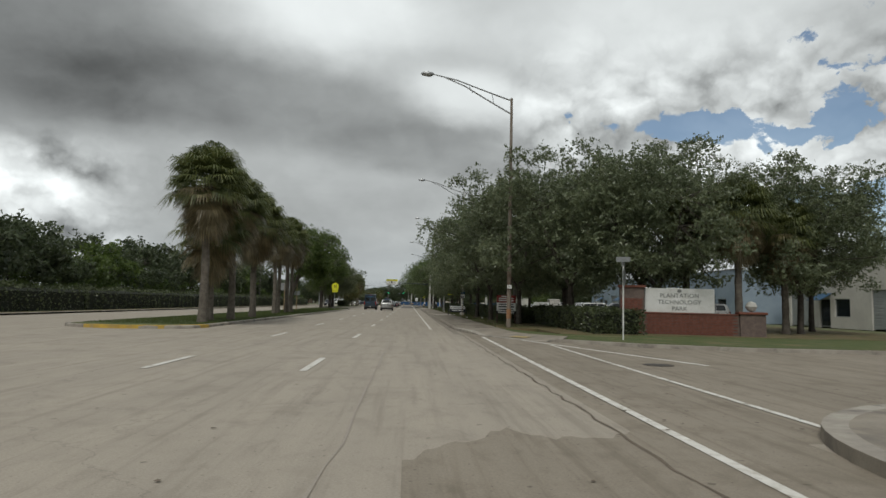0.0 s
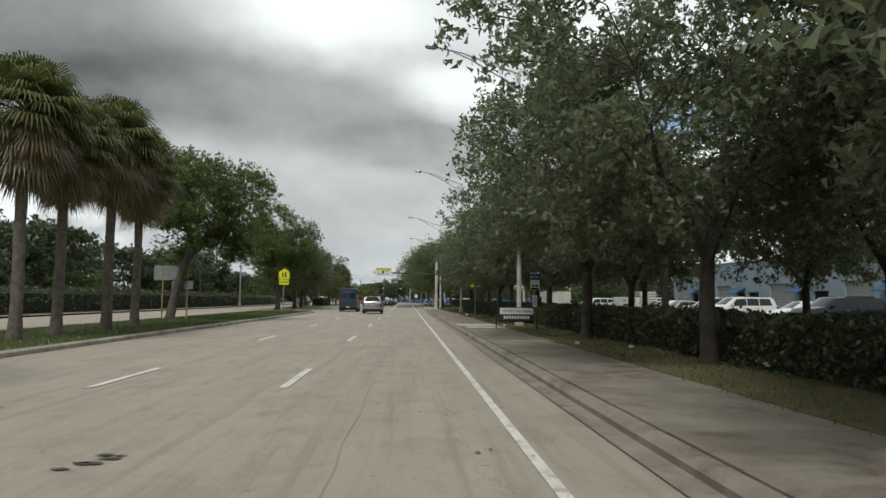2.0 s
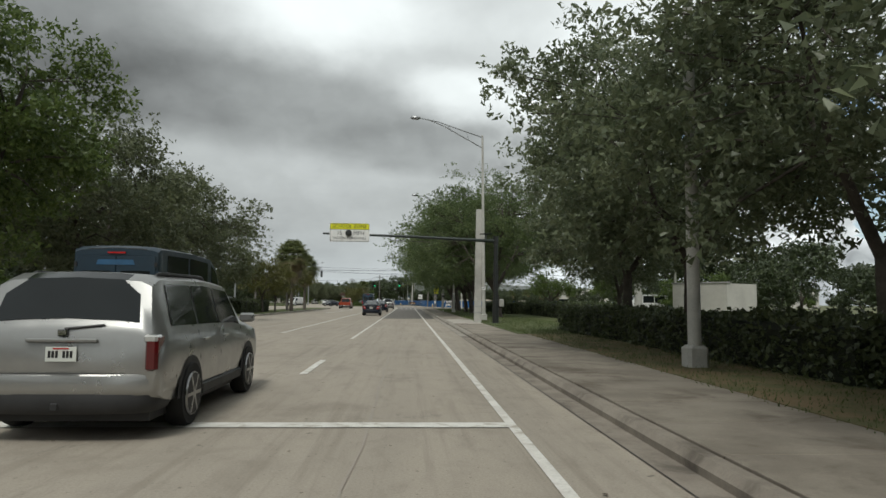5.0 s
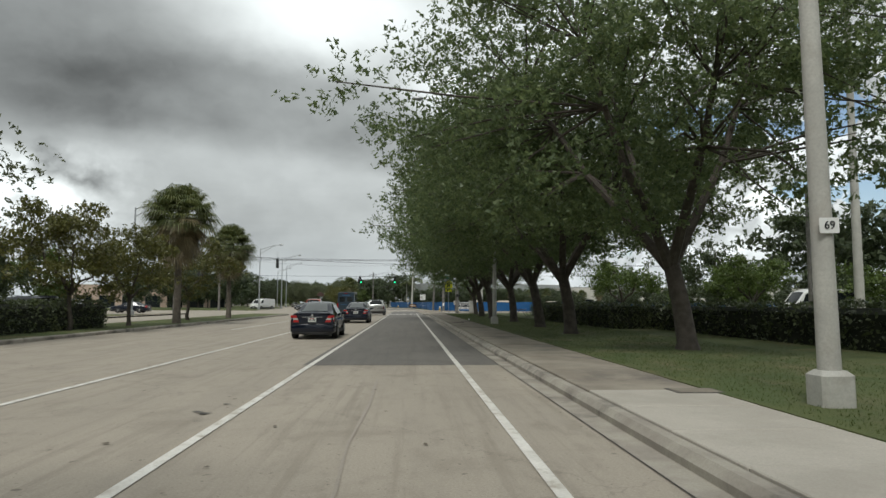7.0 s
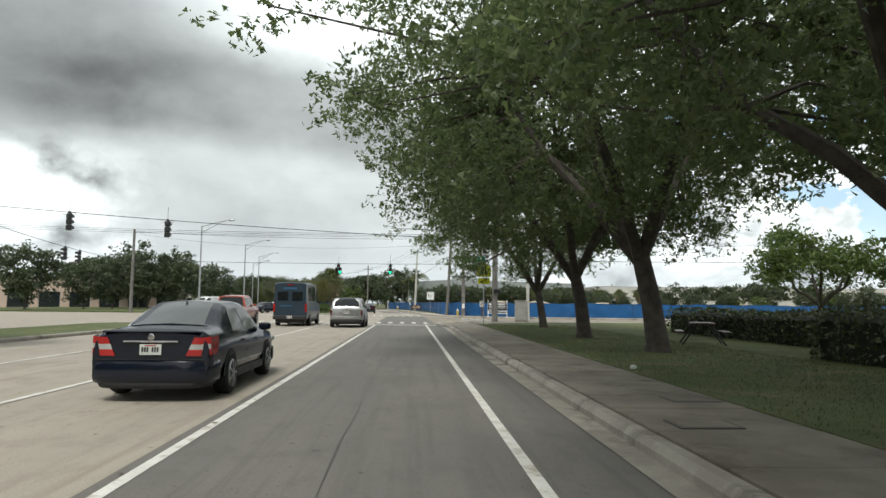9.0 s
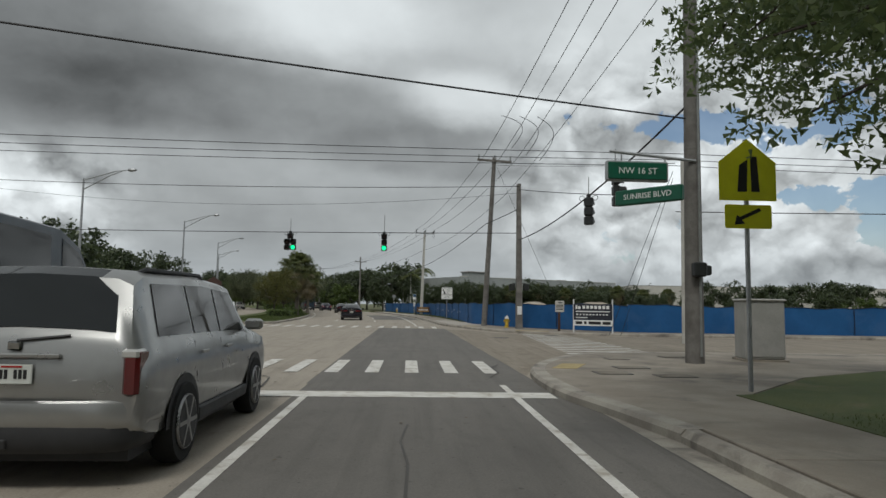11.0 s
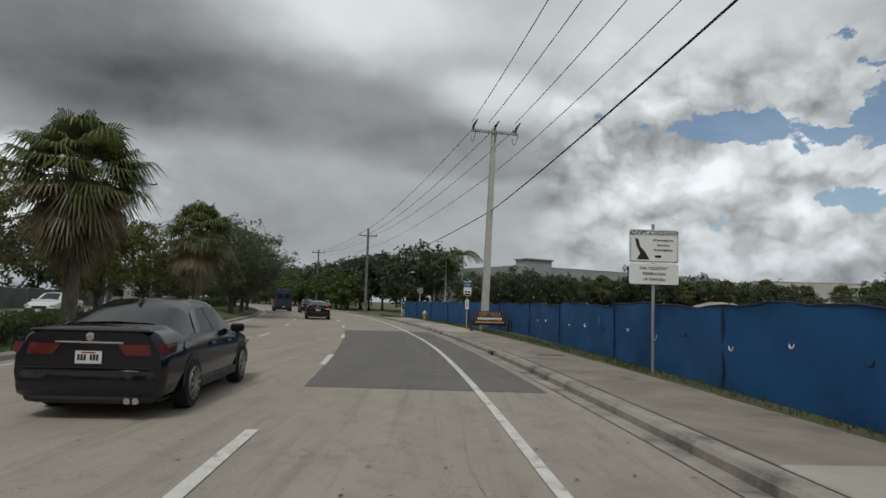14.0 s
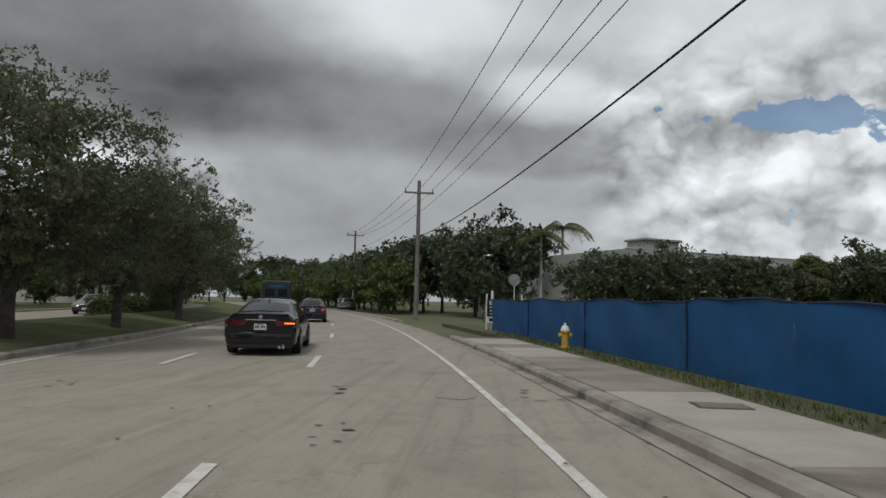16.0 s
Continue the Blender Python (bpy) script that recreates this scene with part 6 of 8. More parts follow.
q = part("white_panel", Geo().box(-1.12, -0.03, 0.44, 1.12, 0.0, 0.775, 0.006), M["signwhite"], t)
bars(q, [(-1.0, -0.62, 0.61, 0.17), (-0.5, -0.36, 0.61, 0.17), (-0.24, 0.46, 0.61, 0.17), (0.56, 1.02, 0.61, 0.17)], M["ink"], -0.03)
t = copy_thing(t, pose(-3.3, 322.5, 0.1, 0, 0, 30))

t = sign_post("stop_sign", -2.62, 330, 2.75, "round-looking pale back of a stop sign beyond the fence", 0, 0.03, "white")
part("octagon", Geo().plate([(0.38 * math.cos(radians(22.5 + 45 * k)), 2.75 + 0.38 * math.sin(radians(22.5 + 45 * k))) for k in range(8)], -0.045, -0.035), M["signback"], t)


def hydrant(x, y, heading, label):
    t = thing("fire_hydrant", label, "hydrant", pose(x, y, 0.15, 0, 0, heading))
    part("barrel", Geo().lathe([(0.17, -0.02), (0.17, 0.05), (0.115, 0.07), (0.11, 0.46), (0.15, 0.48), (0.15, 0.53)], n=16), M["hydrant"], t, smooth=True)
    part("bonnet", Geo().lathe([(0.14, 0.53), (0.13, 0.6), (0.08, 0.68), (0.035, 0.70), (0.035, 0.76), (0.02, 0.77)], n=16), M["white"], t, smooth=True)
    for a, r in ((0, 0.07), (180, 0.07), (270, 0.09)):
        part("nozzle", Geo().lathe([(r * 0.8, 0.08), (r, 0.11), (r, 0.19), (r * 0.6, 0.21)], n=10, m=pose(0, 0, 0.40, 90, 0, a + 90)), M["hydrant"], t, smooth=True)


hydrant(6.35, 246.6, 200, "yellow fire hydrant with a pale cap before the fence")
hydrant(-1.65, 310.3, 190, "yellow fire hydrant with a pale cap on the sidewalk")


# utility poles and their cables
def utility_pole(x, y, h, r, mat, label, lean=(0, 0), arm=0.0, heading=0.0, square=False, insulators=3, arm_drop=0.25, z=0.12, pins="up"):
    t = thing("utility_pole", label, "utility pole", pose(x, y, z, lean[1], lean[0], heading))
    if square:
        a, b = r, r * 0.62
        v = Geo().add([(-a, -a, -0.1), (a, -a, -0.1), (a, a, -0.1), (-a, a, -0.1), (-b, -b, h), (b, -b, h), (b, b, h), (-b, b, h)], [(3, 2, 1, 0), (4, 5, 6, 7), (0, 1, 5, 4), (1, 2, 6, 5), (2, 3, 7, 6), (3, 0, 4, 7)])
        part("shaft", v, M[mat], t)
    else:
        part("shaft", Geo().tube([(0, 0, -0.1), (0, 0, h * 0.4), (0, 0, h)], [r, r * 0.88, r * 0.68], 12), M[mat], t, smooth=True)
    if arm:
        c = part("crossarm", Geo().box(-arm, -0.2, h - arm_drop - 0.07, arm, -0.08, h - arm_drop + 0.07, 0.01), M["galv" if square else "polewood"], t)
        for k in range(insulators):
            px = -arm * 0.92 + 2 * arm * 0.92 * k / (insulators - 1)
            if pins == "up":
                part("insulator", Geo().lathe([(0.03, 0), (0.06, 0.06), (0.035, 0.1), (0.06, 0.14), (0.03, 0.24), (0.05, 0.3)], at=(px, -0.14, h - arm_drop + 0.07), n=8), M["grey"], c)
            else:
                for s in (-1, 1):
                    part("insulator", Geo().tube([(px, -0.14, h - arm_drop + 0.05), (px + 0.05 * s, -0.14 + s * 0.35, h - arm_drop + 0.2), (px + 0.06, -0.14 + s * 0.75, h - arm_drop + 0.42)], [0.03, 0.07, 0.025], 7), M["black"], c)
                part("jumper", Geo().tube([(px, -0.14 + 0.6 * math.cos(a), h - arm_drop - 0.1 - 0.5 * math.sin(a)) for a in [math.pi * q / 8 for q in range(9)]], 0.014, 5, False), M["wire"], c)
    return t


utility_pole(5.3, 249.8, 11.3, 0.19, "polewood", "leaning grey wooden utility pole with a crossarm", (2.7, 3.0), 1.15)
utility_pole(1.85, 290.7, 10.85, 0.185, "polewhite", "pale square concrete utility pole with a steel crossarm", (1.6, 0), 1.25, 8, True, 3, 0.2, pins="dead")
utility_pole(-10.0, 341.2, 11.0, 0.2, "polewood", "weathered wooden utility pole with a crossarm", (0, 0), 1.2, 14, arm_drop=1.0)
utility_pole(-23.6, 379.8, 11.0, 0.19, "polewood", "weathered wooden utility pole with a crossarm", (0, 0), 1.2, 18, arm_drop=0.6)
utility_pole(11.95, 233.6, 7.7, 0.14, "polewhite", "pale square concrete utility pole with a crossarm", (0, 0), 1.3, 70, True, 3, 0.2)
utility_pole(-31.8, 251.6, 9.8, 0.2, "polewood", "grey wooden pole holding the signal span wires", (0, 0))
utility_pole(-25.9, 213.5, 8.0, 0.2, "polewood", "dark wooden pole holding the near span wires", (0, 0))
utility_pole(-60, 232, 8.8, 0.2, "polewood", "distant wooden pole carrying the crossing lines", (0, 0), 1.3, 90)
utility_pole(60, 226, 7.0, 0.2, "polewood", "distant wooden pole beside the side street", (0, 0))
utility_pole(-31.2, 141.5, 8.6, 0.2, "polewood", "bare grey wooden pole beyond the far hedge", (0, 0))
utility_pole(11.5, 66.0, 8.5, 0.15, "polewood", "pale wooden pole among the oaks", (0, 0))
utility_pole(27, 178, 9.0, 0.14, "polewood", "slim wooden pole behind the park hedge", (0, 0))
utility_pole(-14.5, 181.5, 6.6, 0.14, "polewood", "bare wooden post on the median", (0, 0))
wp = utility_pole(6.85, 245.1, 8.75, 0.19, "polewood", "thick grey signal pole with crossing signals", (-0.2, -1.0), square=True)
for s in (-1, 1):
    b = part("pedestrian_signal", Geo().box(s * 0.42 - 0.17, -0.16, 2.3, s * 0.42 + 0.17, 0.16, 2.68, 0.03), M["black"], wp)
    part("bracket", Geo().tube([(s * 0.1, 0, 2.72), (s * 0.42, 0, 2.72)], 0.02, 6), M["black"], b)
part("push_button", Geo().box(-0.13, -0.23, 0.85, 0.13, -0.19, 1.35, 0.01), M["signwhite"], wp)
sp = utility_pole(7.4, 222.6, 12.2, 0.23, "polewood", "thick dark wooden signal pole with street name signs", (0.2, 0), 1.9)
part("conduit", Geo().tube([(0.06, -0.24, 0.2), (0.06, -0.22, 9)], 0.03, 6), M["grey"], sp)
part("pedestrian_signal", Geo().box(-0.16, -0.42, 2.15, 0.16, -0.2, 2.5, 0.03), M["black"], sp)
part("pedestrian_signal", Geo().box(0.2, -0.12, 2.2, 0.42, 0.2, 2.45, 0.03), M["black"], sp)
arm = part("sign_arm", Geo().tube([(0, -0.2, 5.05), (-2.2, -0.25, 5.22)], 0.04, 8), M["galv"], sp, smooth=True)
s1 = part("street_name_sign", Geo().box(-2.28, -0.36, 4.50, -0.78, -0.16, 4.95, 0.03), M["signgreen"], sp, "green lighted street name sign")
part("sign_rim", Geo().box(-2.31, -0.34, 4.47, -0.75, -0.18, 4.98, 0.03), M["galv"], s1)
part("lettering", writing("NW 16 ST", 0.22, M["signwhite"]), None, s1, m=pose(-1.53, -0.366, 4.72))
s2 = part("street_name_sign", Geo().box(-0.85, -0.08, -0.19, 0.85, 0.08, 0.19, 0.03), M["signgreen"], sp, "green lighted street name sign", m=pose(-1.40, -0.70, 4.05, 0, 0, -46))
part("lettering", writing("SUNRISE BLVD", 0.19, M["signwhite"]), None, s2, m=pose(0, -0.084, 0))
part("hanger", Geo().tube([(-1.9, -0.24, 5.19), (-1.9, -0.24, 4.95)], 0.02, 5), M["galv"], arm)
part("hanger", Geo().tube([(-0.8, -0.24, 5.1), (-0.8, -0.24, 4.95)], 0.02, 5), M["galv"], arm)
t = thing("control_cabinet", "grey aluminium traffic control cabinet on the corner lawn", "cabinet", pose(9.6, 223.6, 0.15, 0, 0, -8))
part("body", Geo().box(-0.5, -0.4, 0.05, 0.5, 0.4, 1.55, 0.03), M["cabinet"], t)
part("roof", Geo().box(-0.54, -0.45, 1.55, 0.54, 0.45, 1.62, 0.03), M["cabinet"], t)
part("plinth", Geo().box(-0.56, -0.46, -0.1, 0.56, 0.46, 0.05, 0.01), M["walk"], t)
d = part("door", Geo().box(-0.46, -0.425, 0.12, 0.46, -0.4, 1.5, 0.01), M["cabinet"], t)
part("handle", Geo().box(-0.4, -0.45, 0.85, -0.36, -0.425, 1.0, 0.008), M["black"], d)

def cable(a, b, sag, r, label="thin black overhead cable between poles"):
    a, b = Vector(a), Vector(b)
    n = 16
    pts = [a.lerp(b, k / n) - Vector((0, 0, sag * 4 * (k / n) * (1 - k / n))) for k in range(n + 1)]
    return tagged(part("overhead_cable", Geo().tube(pts, r, 5), M["wire"]), label, "cable", "overhead cables")


for k in (-1, 0, 1):
    cable((6.35 + k * 0.75, 222.46, 12.1), (6.2 + k * 1.15, 249.1, 11.35), 0.25, 0.016)
    cable((6.2 + k * 1.15, 249.1, 11.35), (2.05 + k * 1.15 - (0.25 if k == 0 else 0), 290.0, 11.1), 0.6, 0.016)
    cable((2.15 + k * 1.15, 291.4, 11.1), (-10 + k * 1.1, 341.0, 10.35), 0.7, 0.016)
    cable((-10 + k * 1.1, 341.4, 10.35), (-23.6 + k * 1.1, 379.7, 10.7), 0.6, 0.016)
    cable((11.6 + 0.4 * k, 233.6 + 1.1 * k, 7.85), (-60, 232 + 2 * k, 8.6), 0.5, 0.014)
    cable((11.6 + 0.4 * k, 233.6 + 1.1 * k, 7.85), (60, 226 + 1.5 * k, 7.0), 0.5, 0.014)
    # slack jumper from a line conductor to the crossing line
    a = Vector((5.95 + k * 0.95, 240, 11.5))
    b = Vector((5.2 + k * 0.8, 233.8 + 1.1 * k, 7.95))
    bow = [a.lerp(b, q / 10) + Vector((0.75, 0, 0.2)) * math.sin(math.pi * q / 10) for q in range(11)]
    tagged(part("jumper_cable", Geo().tube(bow, 0.016, 5), M["wire"]), "slack black jumper cable looping between overhead lines", "cable", "jumper cables")
cable((8.3, 222.46, 11.9), (6.6, 249.3, 8.9), 0.3, 0.013)
cable((6.6, 249.3, 8.9), (2.2, 290.7, 8.6), 0.6, 0.013)
cable((2.2, 290.7, 8.6), (-10.0, 341.2, 8.5), 0.6, 0.013)
cable((-10.0, 341.2, 8.5), (-23.6, 379.8, 8.6), 0.5, 0.013)
cable((6.75, 245.1, 7.3), (5.3, 249.4, 6.9), 0.02, 0.025, "thick black overhead cable between poles")
cable((5.3, 249.4, 6.9), (2.1, 290.5, 6.5), 0.3, 0.025, "thick black overhead cable between poles")
cable((2.1, 290.5, 6.5), (-10.0, 341.2, 6.6), 0.7, 0.025, "thick black overhead cable between poles")
cable((-10.0, 341.2, 6.6), (-23.6, 379.8, 7.2), 0.5, 0.03, "thick black overhead cable between poles")
cable((6.0, 249.3, 10.9), (11.6, 233.6, 7.7), 0.1, 0.012)
cable((11.6, 233.8, 7.4), (9.9, 237.5, 0.15), 0.0, 0.012, "thin steel guy wire of the pole")
cable((11.6, 233.8, 7.1), (10.3, 237.0, 0.15), 0.0, 0.012, "thin steel guy wire of the pole")
cable((7.4, 222.6, 6.75), (6.85, 245.1, 5.45), 0.5, 0.03, "thick black span cable for signals")
cable((-31.8, 251.6, 9.4), (6.85, 245.1, 8.3), 1.15, 0.010, "thin steel messenger wire over signals")
cable((-31.8, 251.6, 6.2), (6.85, 245.1, 5.85), 0.1, 0.022, "black span cable carrying signals")
cable((-31.8, 251.6, 9.6), (6.85, 245.1, 8.7), 0.3, 0.02, "black span cable across the junction")
cable((6.85, 245.1, 8.5), (11.6, 233.6, 6.3), 0.1, 0.02, "black span cable across the junction")
cable((-25.9, 213.5, 7.2), (7.4, 222.6, 6.3), 0.2, 0.022, "black span cable carrying signals")
cable((11.6, 233.6, 5.6), (60, 226, 6.0), 0.3, 0.02, "black overhead cable along the side street")
cable((6.0, 249.3, 10.8), (12.5, 257, 0.2), 0.0, 0.01, "thin steel guy wire of the pole")


def signal(x, y, z, heading, label, lit=True, doghouse=False, hang=1.0):
    """A traffic signal hung from a span cable; z is its lower end."""
    t = thing("traffic_signal", label, "traffic signal", pose(x, y, z, 0, 0, heading), "traffic signals")
    heads = [(0, 0.0), (0, 0.36), (0, 0.72)] if not doghouse else [(-0.19, 0.0), (0.19, 0.0), (-0.19, 0.36), (0.19, 0.36), (0, 0.72)]
    for k, (dx, dz) in enumerate(heads):
        h = part("signal_head", Geo().box(dx - 0.175, -0.12, dz, dx + 0.175, 0.1, dz + 0.345, 0.04), M["black"], t)
        on = lit and ((k == 0 and not doghouse) or (k == 1 and doghouse))
        part("lens", Geo().lathe([(0.135, 0.0), (0.12, 0.02), (0.05, 0.035), (0.01, 0.038)], n=16, m=pose(dx, -0.118, dz + 0.172, 90)), M["lens_green" if on else "lens_off"], h, "lit green lens" if on else "", smooth=True)
        v = Geo()
        n = 12
        for j in range(n + 1):
            a = radians(-25 + 230 * j / n)
            v.v += [(dx + 0.155 * math.cos(a), -0.12, dz + 0.172 + 0.155 * math.sin(a)), (dx + 0.155 * math.cos(a), -0.34, dz + 0.165 + 0.155 * math.sin(a))]
        v.f = [(2 * j, 2 * j + 1, 2 * j + 3, 2 * j + 2) for j in range(n)]
        part("visor", v, M["black"], h)
    part("hanger", Geo().tube([(0, 0, 1.05), (0, 0, 1.07 + hang)], 0.018, 6), M["grey"], t)
    part("clamp", Geo().box(-0.08, -0.05, 1.05, 0.08, 0.05, 1.2, 0.02), M["black"], t)
    for s in (-1, 1):
        part("wire_loop", Geo().tube([(s * 0.26 + 0.1 * math.cos(a), 0, 1.05 + 0.1 * math.sin(a)) for a in [2 * math.pi * q / 10 for q in range(11)]], 0.012, 5, False), M["wire"], t)
    return t


def hung(a, b, sag, f):
    p = Vector(a).lerp(Vector(b), f)
    return p.x, p.y, p.z - sag * 4 * f * (1 - f) - 1.13


FAR_SPAN, NEAR_SPAN, SIDE_SPAN = ((-31.8, 251.6, 6.2), (6.85, 245.1, 5.85), 0.1), ((-25.9, 213.5, 7.2), (7.4, 222.6, 6.3), 0.2), ((7.4, 222.6, 6.75), (6.85, 245.1, 5.45), 0.5)
for x in (-1.3, -7.2):
    f = (x + 31.8) / 38.65
    signal(*hung(*FAR_SPAN, f), 0, "black three-lamp traffic signal showing green" if x > -3 else "black five-lamp cluster signal showing green", doghouse=x < -3, hang=1.15 if x > -3 else 0.9)
signal(*hung(*SIDE_SPAN, 0.25), 88, "black traffic signal turned to the side street", lit=False, hang=0.9)
signal(*hung(*SIDE_SPAN, 0.385), 150, "grey traffic signal turned to the side street", lit=False, hang=0.8)
WEST_SPAN = ((-25.9, 213.5, 6.6), (-31.8, 251.6, 6.2), 0.45)
cable(*WEST_SPAN, 0.022, "black span cable carrying signals")
for f in (0.44, 0.53):
    signal(*hung(*WEST_SPAN, f), 270, "black traffic signal turned to the side street", lit=False, hang=0.7)
for f in (0.165, 0.33):
    signal(*hung(*NEAR_SPAN, f), 180, "black traffic signal facing oncoming lanes", lit=False, hang=0.9)

# the blue screened fence of the building site
def site_fence(points, h, mat, label, name="site_fence", wave=0.035, posts=3.0, top="fencetop", seam=6.1, back=1):
    t = thing(name, label, "fence", pose(points[0][0], points[0][1], 0.13))
    o = Vector(points[0])
    line = []
    for a, b in zip(points[:-1], points[1:]):
        a, b = Vector(a), Vector(b)
        n = max(1, int((b - a).length / 0.5))
        line += [a.lerp(b, k / n) - o for k in range(n)]
    line.append(Vector(points[-1]) - o)
    v, f, top_pts = [], [], []
    rows_z = [0.0, 0.25, 0.5, 0.75, 1.0]
    for k, p in enumerate(line):
        d = (line[min(k + 1, len(line) - 1)] - line[max(k - 1, 0)]).normalized()
        nrm = Vector((-d.y, d.x))
        dip = 0.04 * math.sin(k * 0.52) + 0.025 * math.sin(k * 1.7 + 1)
        for j, q in enumerate(rows_z):
            w = wave * (math.sin(k * 0.9 + j) + 0.6 * math.sin(k * 2.1 + j * 2.0)) * (1 if 0 < j < 4 else 0.4)
            v.append((p.x + nrm.x * w, p.y + nrm.y * w, 0.03 + q * (h + dip)))
        top_pts.append((p.x, p.y, 0.03 + h + dip))
    m = len(rows_z)
    f = [(k * m + j, (k + 1) * m + j, (k + 1) * m + j + 1, k * m + j + 1) for k in range(len(line) - 1) for j in range(m - 1)]
    part("screen", Geo().add(v, f), M[mat], t, smooth=True)
    part("top_rail", Geo().tube(top_pts, 0.022, 5), M[top], t)
    step = max(1, int(posts / 0.5))
    for k in range(0, len(line), step):
        p = line[k]
        d = (line[min(k + 1, len(line) - 1)] - line[max(k - 1, 0)]).normalized()
        p = p + Vector((-d.y, d.x)) * (0.11 * back)
        part("post", Geo().tube([(p.x, p.y, -0.1), (p.x, p.y, h + 0.08)], 0.028, 6), M["galv"], t)
    for k in range(step * 2, len(line) - 1, max(1, int(seam / 0.5))):
        p, q = line[k], line[k + 1]
        d = (q - p).normalized()
        g = Geo().tube([Vector((p.x + 0.05 * d.y + 0.02 * math.sin(3.0 * z), p.y - 0.05 * d.x - 0.04, z * h)) for z in (0.05, 0.3, 0.55, 0.8, 1.0)], [0.02, 0.03, 0.018, 0.03, 0.02], 5)
        part("seam_fold", g, M[top], t, "dark gathered seam between sheets")
    return t


FENCE = [(bend(y) + float(np.interp(y, (254, 262, 270, 280, 287, 294, 299, 322), (5.0, 5.0, 5.3, 5.7, 6.35, 6.35, 5.8, 5.7))), y) for y in range(322, 252, -4)] + [(5.6, 251), (7.3, 246.8), (12.2, 241.5)]
blue = site_fence(FENCE, 1.46, "fence", "long blue mesh screened site fence with dark seams and torn flaps")
rng = random.Random(8)
for k in range(16):
    y = 259.0 + k * 1.75 + rng.uniform(-0.3, 0.3)
    x, z, w = bend(y) + float(np.interp(y, (254, 262, 270, 280, 287, 294), (5.0, 5.0, 5.3, 5.7, 6.35, 6.35))) - 0.085, 1.02 + rng.uniform(-0.08, 0.1), rng.uniform(0.06, 0.14)
    u = [Vector((x, y + w * math.cos(a), z + 1.1 * w * math.sin(a))) - blue.location for a in [math.pi * (1.05 + 0.9 * q / 8) for q in range(9)]]
    part("torn_flap", Geo().tube(u, [0.006 + 0.010 * math.sin(math.pi * q / 8) for q in range(9)], 5), M["signwhite" if k % 3 else "fencetop"], blue, "pale edge of a torn flap")
site_fence([(12.2, 241.5), (32, 240.4), (70, 238)], 1.46, "fence", "blue mesh screened site fence along the side street")
site_fence([(-27.6 + bend(y), y) for y in range(274, 341, 4)], 1.6, "greysheet", "grey screened fence beyond the far carriageway", top="galv")
part("fence_end_post", Geo().box(-0.06, -0.06, -0.1, 0.06, 0.06, 1.95, 0.01), M["white"], None, m=pose(bend(322) + 5.7, 322.3, 0.13))
tagged(bpy.data.objects["fence_end_post"], "white end post of the blue fence", "post")
for k, (dy, w) in enumerate([(263, 0.2), (267, 0.14), (271.5, 0.12), (275.0, 0.2), (278.6, 0.16), (283, 0.12), (300.5, 0.14)]):
    off = 5.45 if dy < 300 else 5.75
    pts = [(0, 1.15), (-0.05, 1.0), (-w * 0.3, 0.86), (0.02, 0.8), (w * 0.4, 0.9), (0.05, 1.02)]
    tagged(part("screen_tear", Geo().plate(pts, -0.02, -0.008), M["signblue"], None, m=pose(bend(dy) + off - 0.07, dy, 0.14, 0, 0, -92)), "small torn flap in the blue screen", "tear", "tears in the screen")

# drain and utility covers
def cover(x, y, w, d, label, z=0.158, mat="tar"):
    t = thing("utility_cover", label, "cover", pose(x, y, z))
    part("lid", Geo().box(-w / 2, -d / 2, -0.02, w / 2, d / 2, 0.008, 0.004), M["walkdark"], t)
    part("frame", Geo().box(-w / 2 - 0.05, -d / 2 - 0.05, -0.03, w / 2 + 0.05, d / 2 + 0.05, 0.003, 0.004), M[mat], t)


for x, y in [(4.9, 36.9), (4.0, 137.2), (5.2, 147), (5.0, 182.9), (4.3, 181.0), (5.3, 221.2), (5.6, 219.5), (2.6, 275.0), (-0.7, 299.5), (7.6, 224.4)]:
    cover(x, y, 0.62, 0.42, "dark rectangular utility cover in the pavement")
cover(5.75, 223.6, 0.45, 0.4, "dark rectangular utility cover in the pavement")
cover(4.5, 220.0, 0.6, 0.5, "dark rectangular utility cover in the pavement")
for x, y in [(7.2, 17.2), (7.6, 239.6), (4.6, 236.8)]:
    t = thing("manhole_cover", "round dark manhole cover in the road", "manhole", pose(x, y, 0.004))
    part("lid", Geo().lathe([(0.38, 0.0), (0.38, 0.008), (0.3, 0.012)], n=20), M["tar"], t)
# no hollow is cut: a solid black block stands for each inlet's inner shade
for y in (79.5, 91.2):
    t = thing("storm_inlet", "dark storm drain opening in the kerb", "drain", pose(3.66, y, 0.02))
    part("opening", Geo().box(-0.175, -0.9, -0.02, 0.0, 0.9, 0.09, 0.01), M["tar"], t)
    part("hood", Geo().box(-0.2, -1.05, 0.1, 0.18, 1.05, 0.14, 0.02), M["curb"], t)
t = thing("storm_inlet", "broken stained gutter opening in the kerb", "drain", pose(2.75 + bend(276.5), 276.5, 0.02))
part("opening", Geo().box(-0.17, -0.35, -0.02, 0.0, 0.35, 0.09, 0.01), M["tar"], t)
part("hood", Geo().box(-0.19, -0.45, 0.1, 0.16, 0.45, 0.14, 0.02), M["curb"], t)

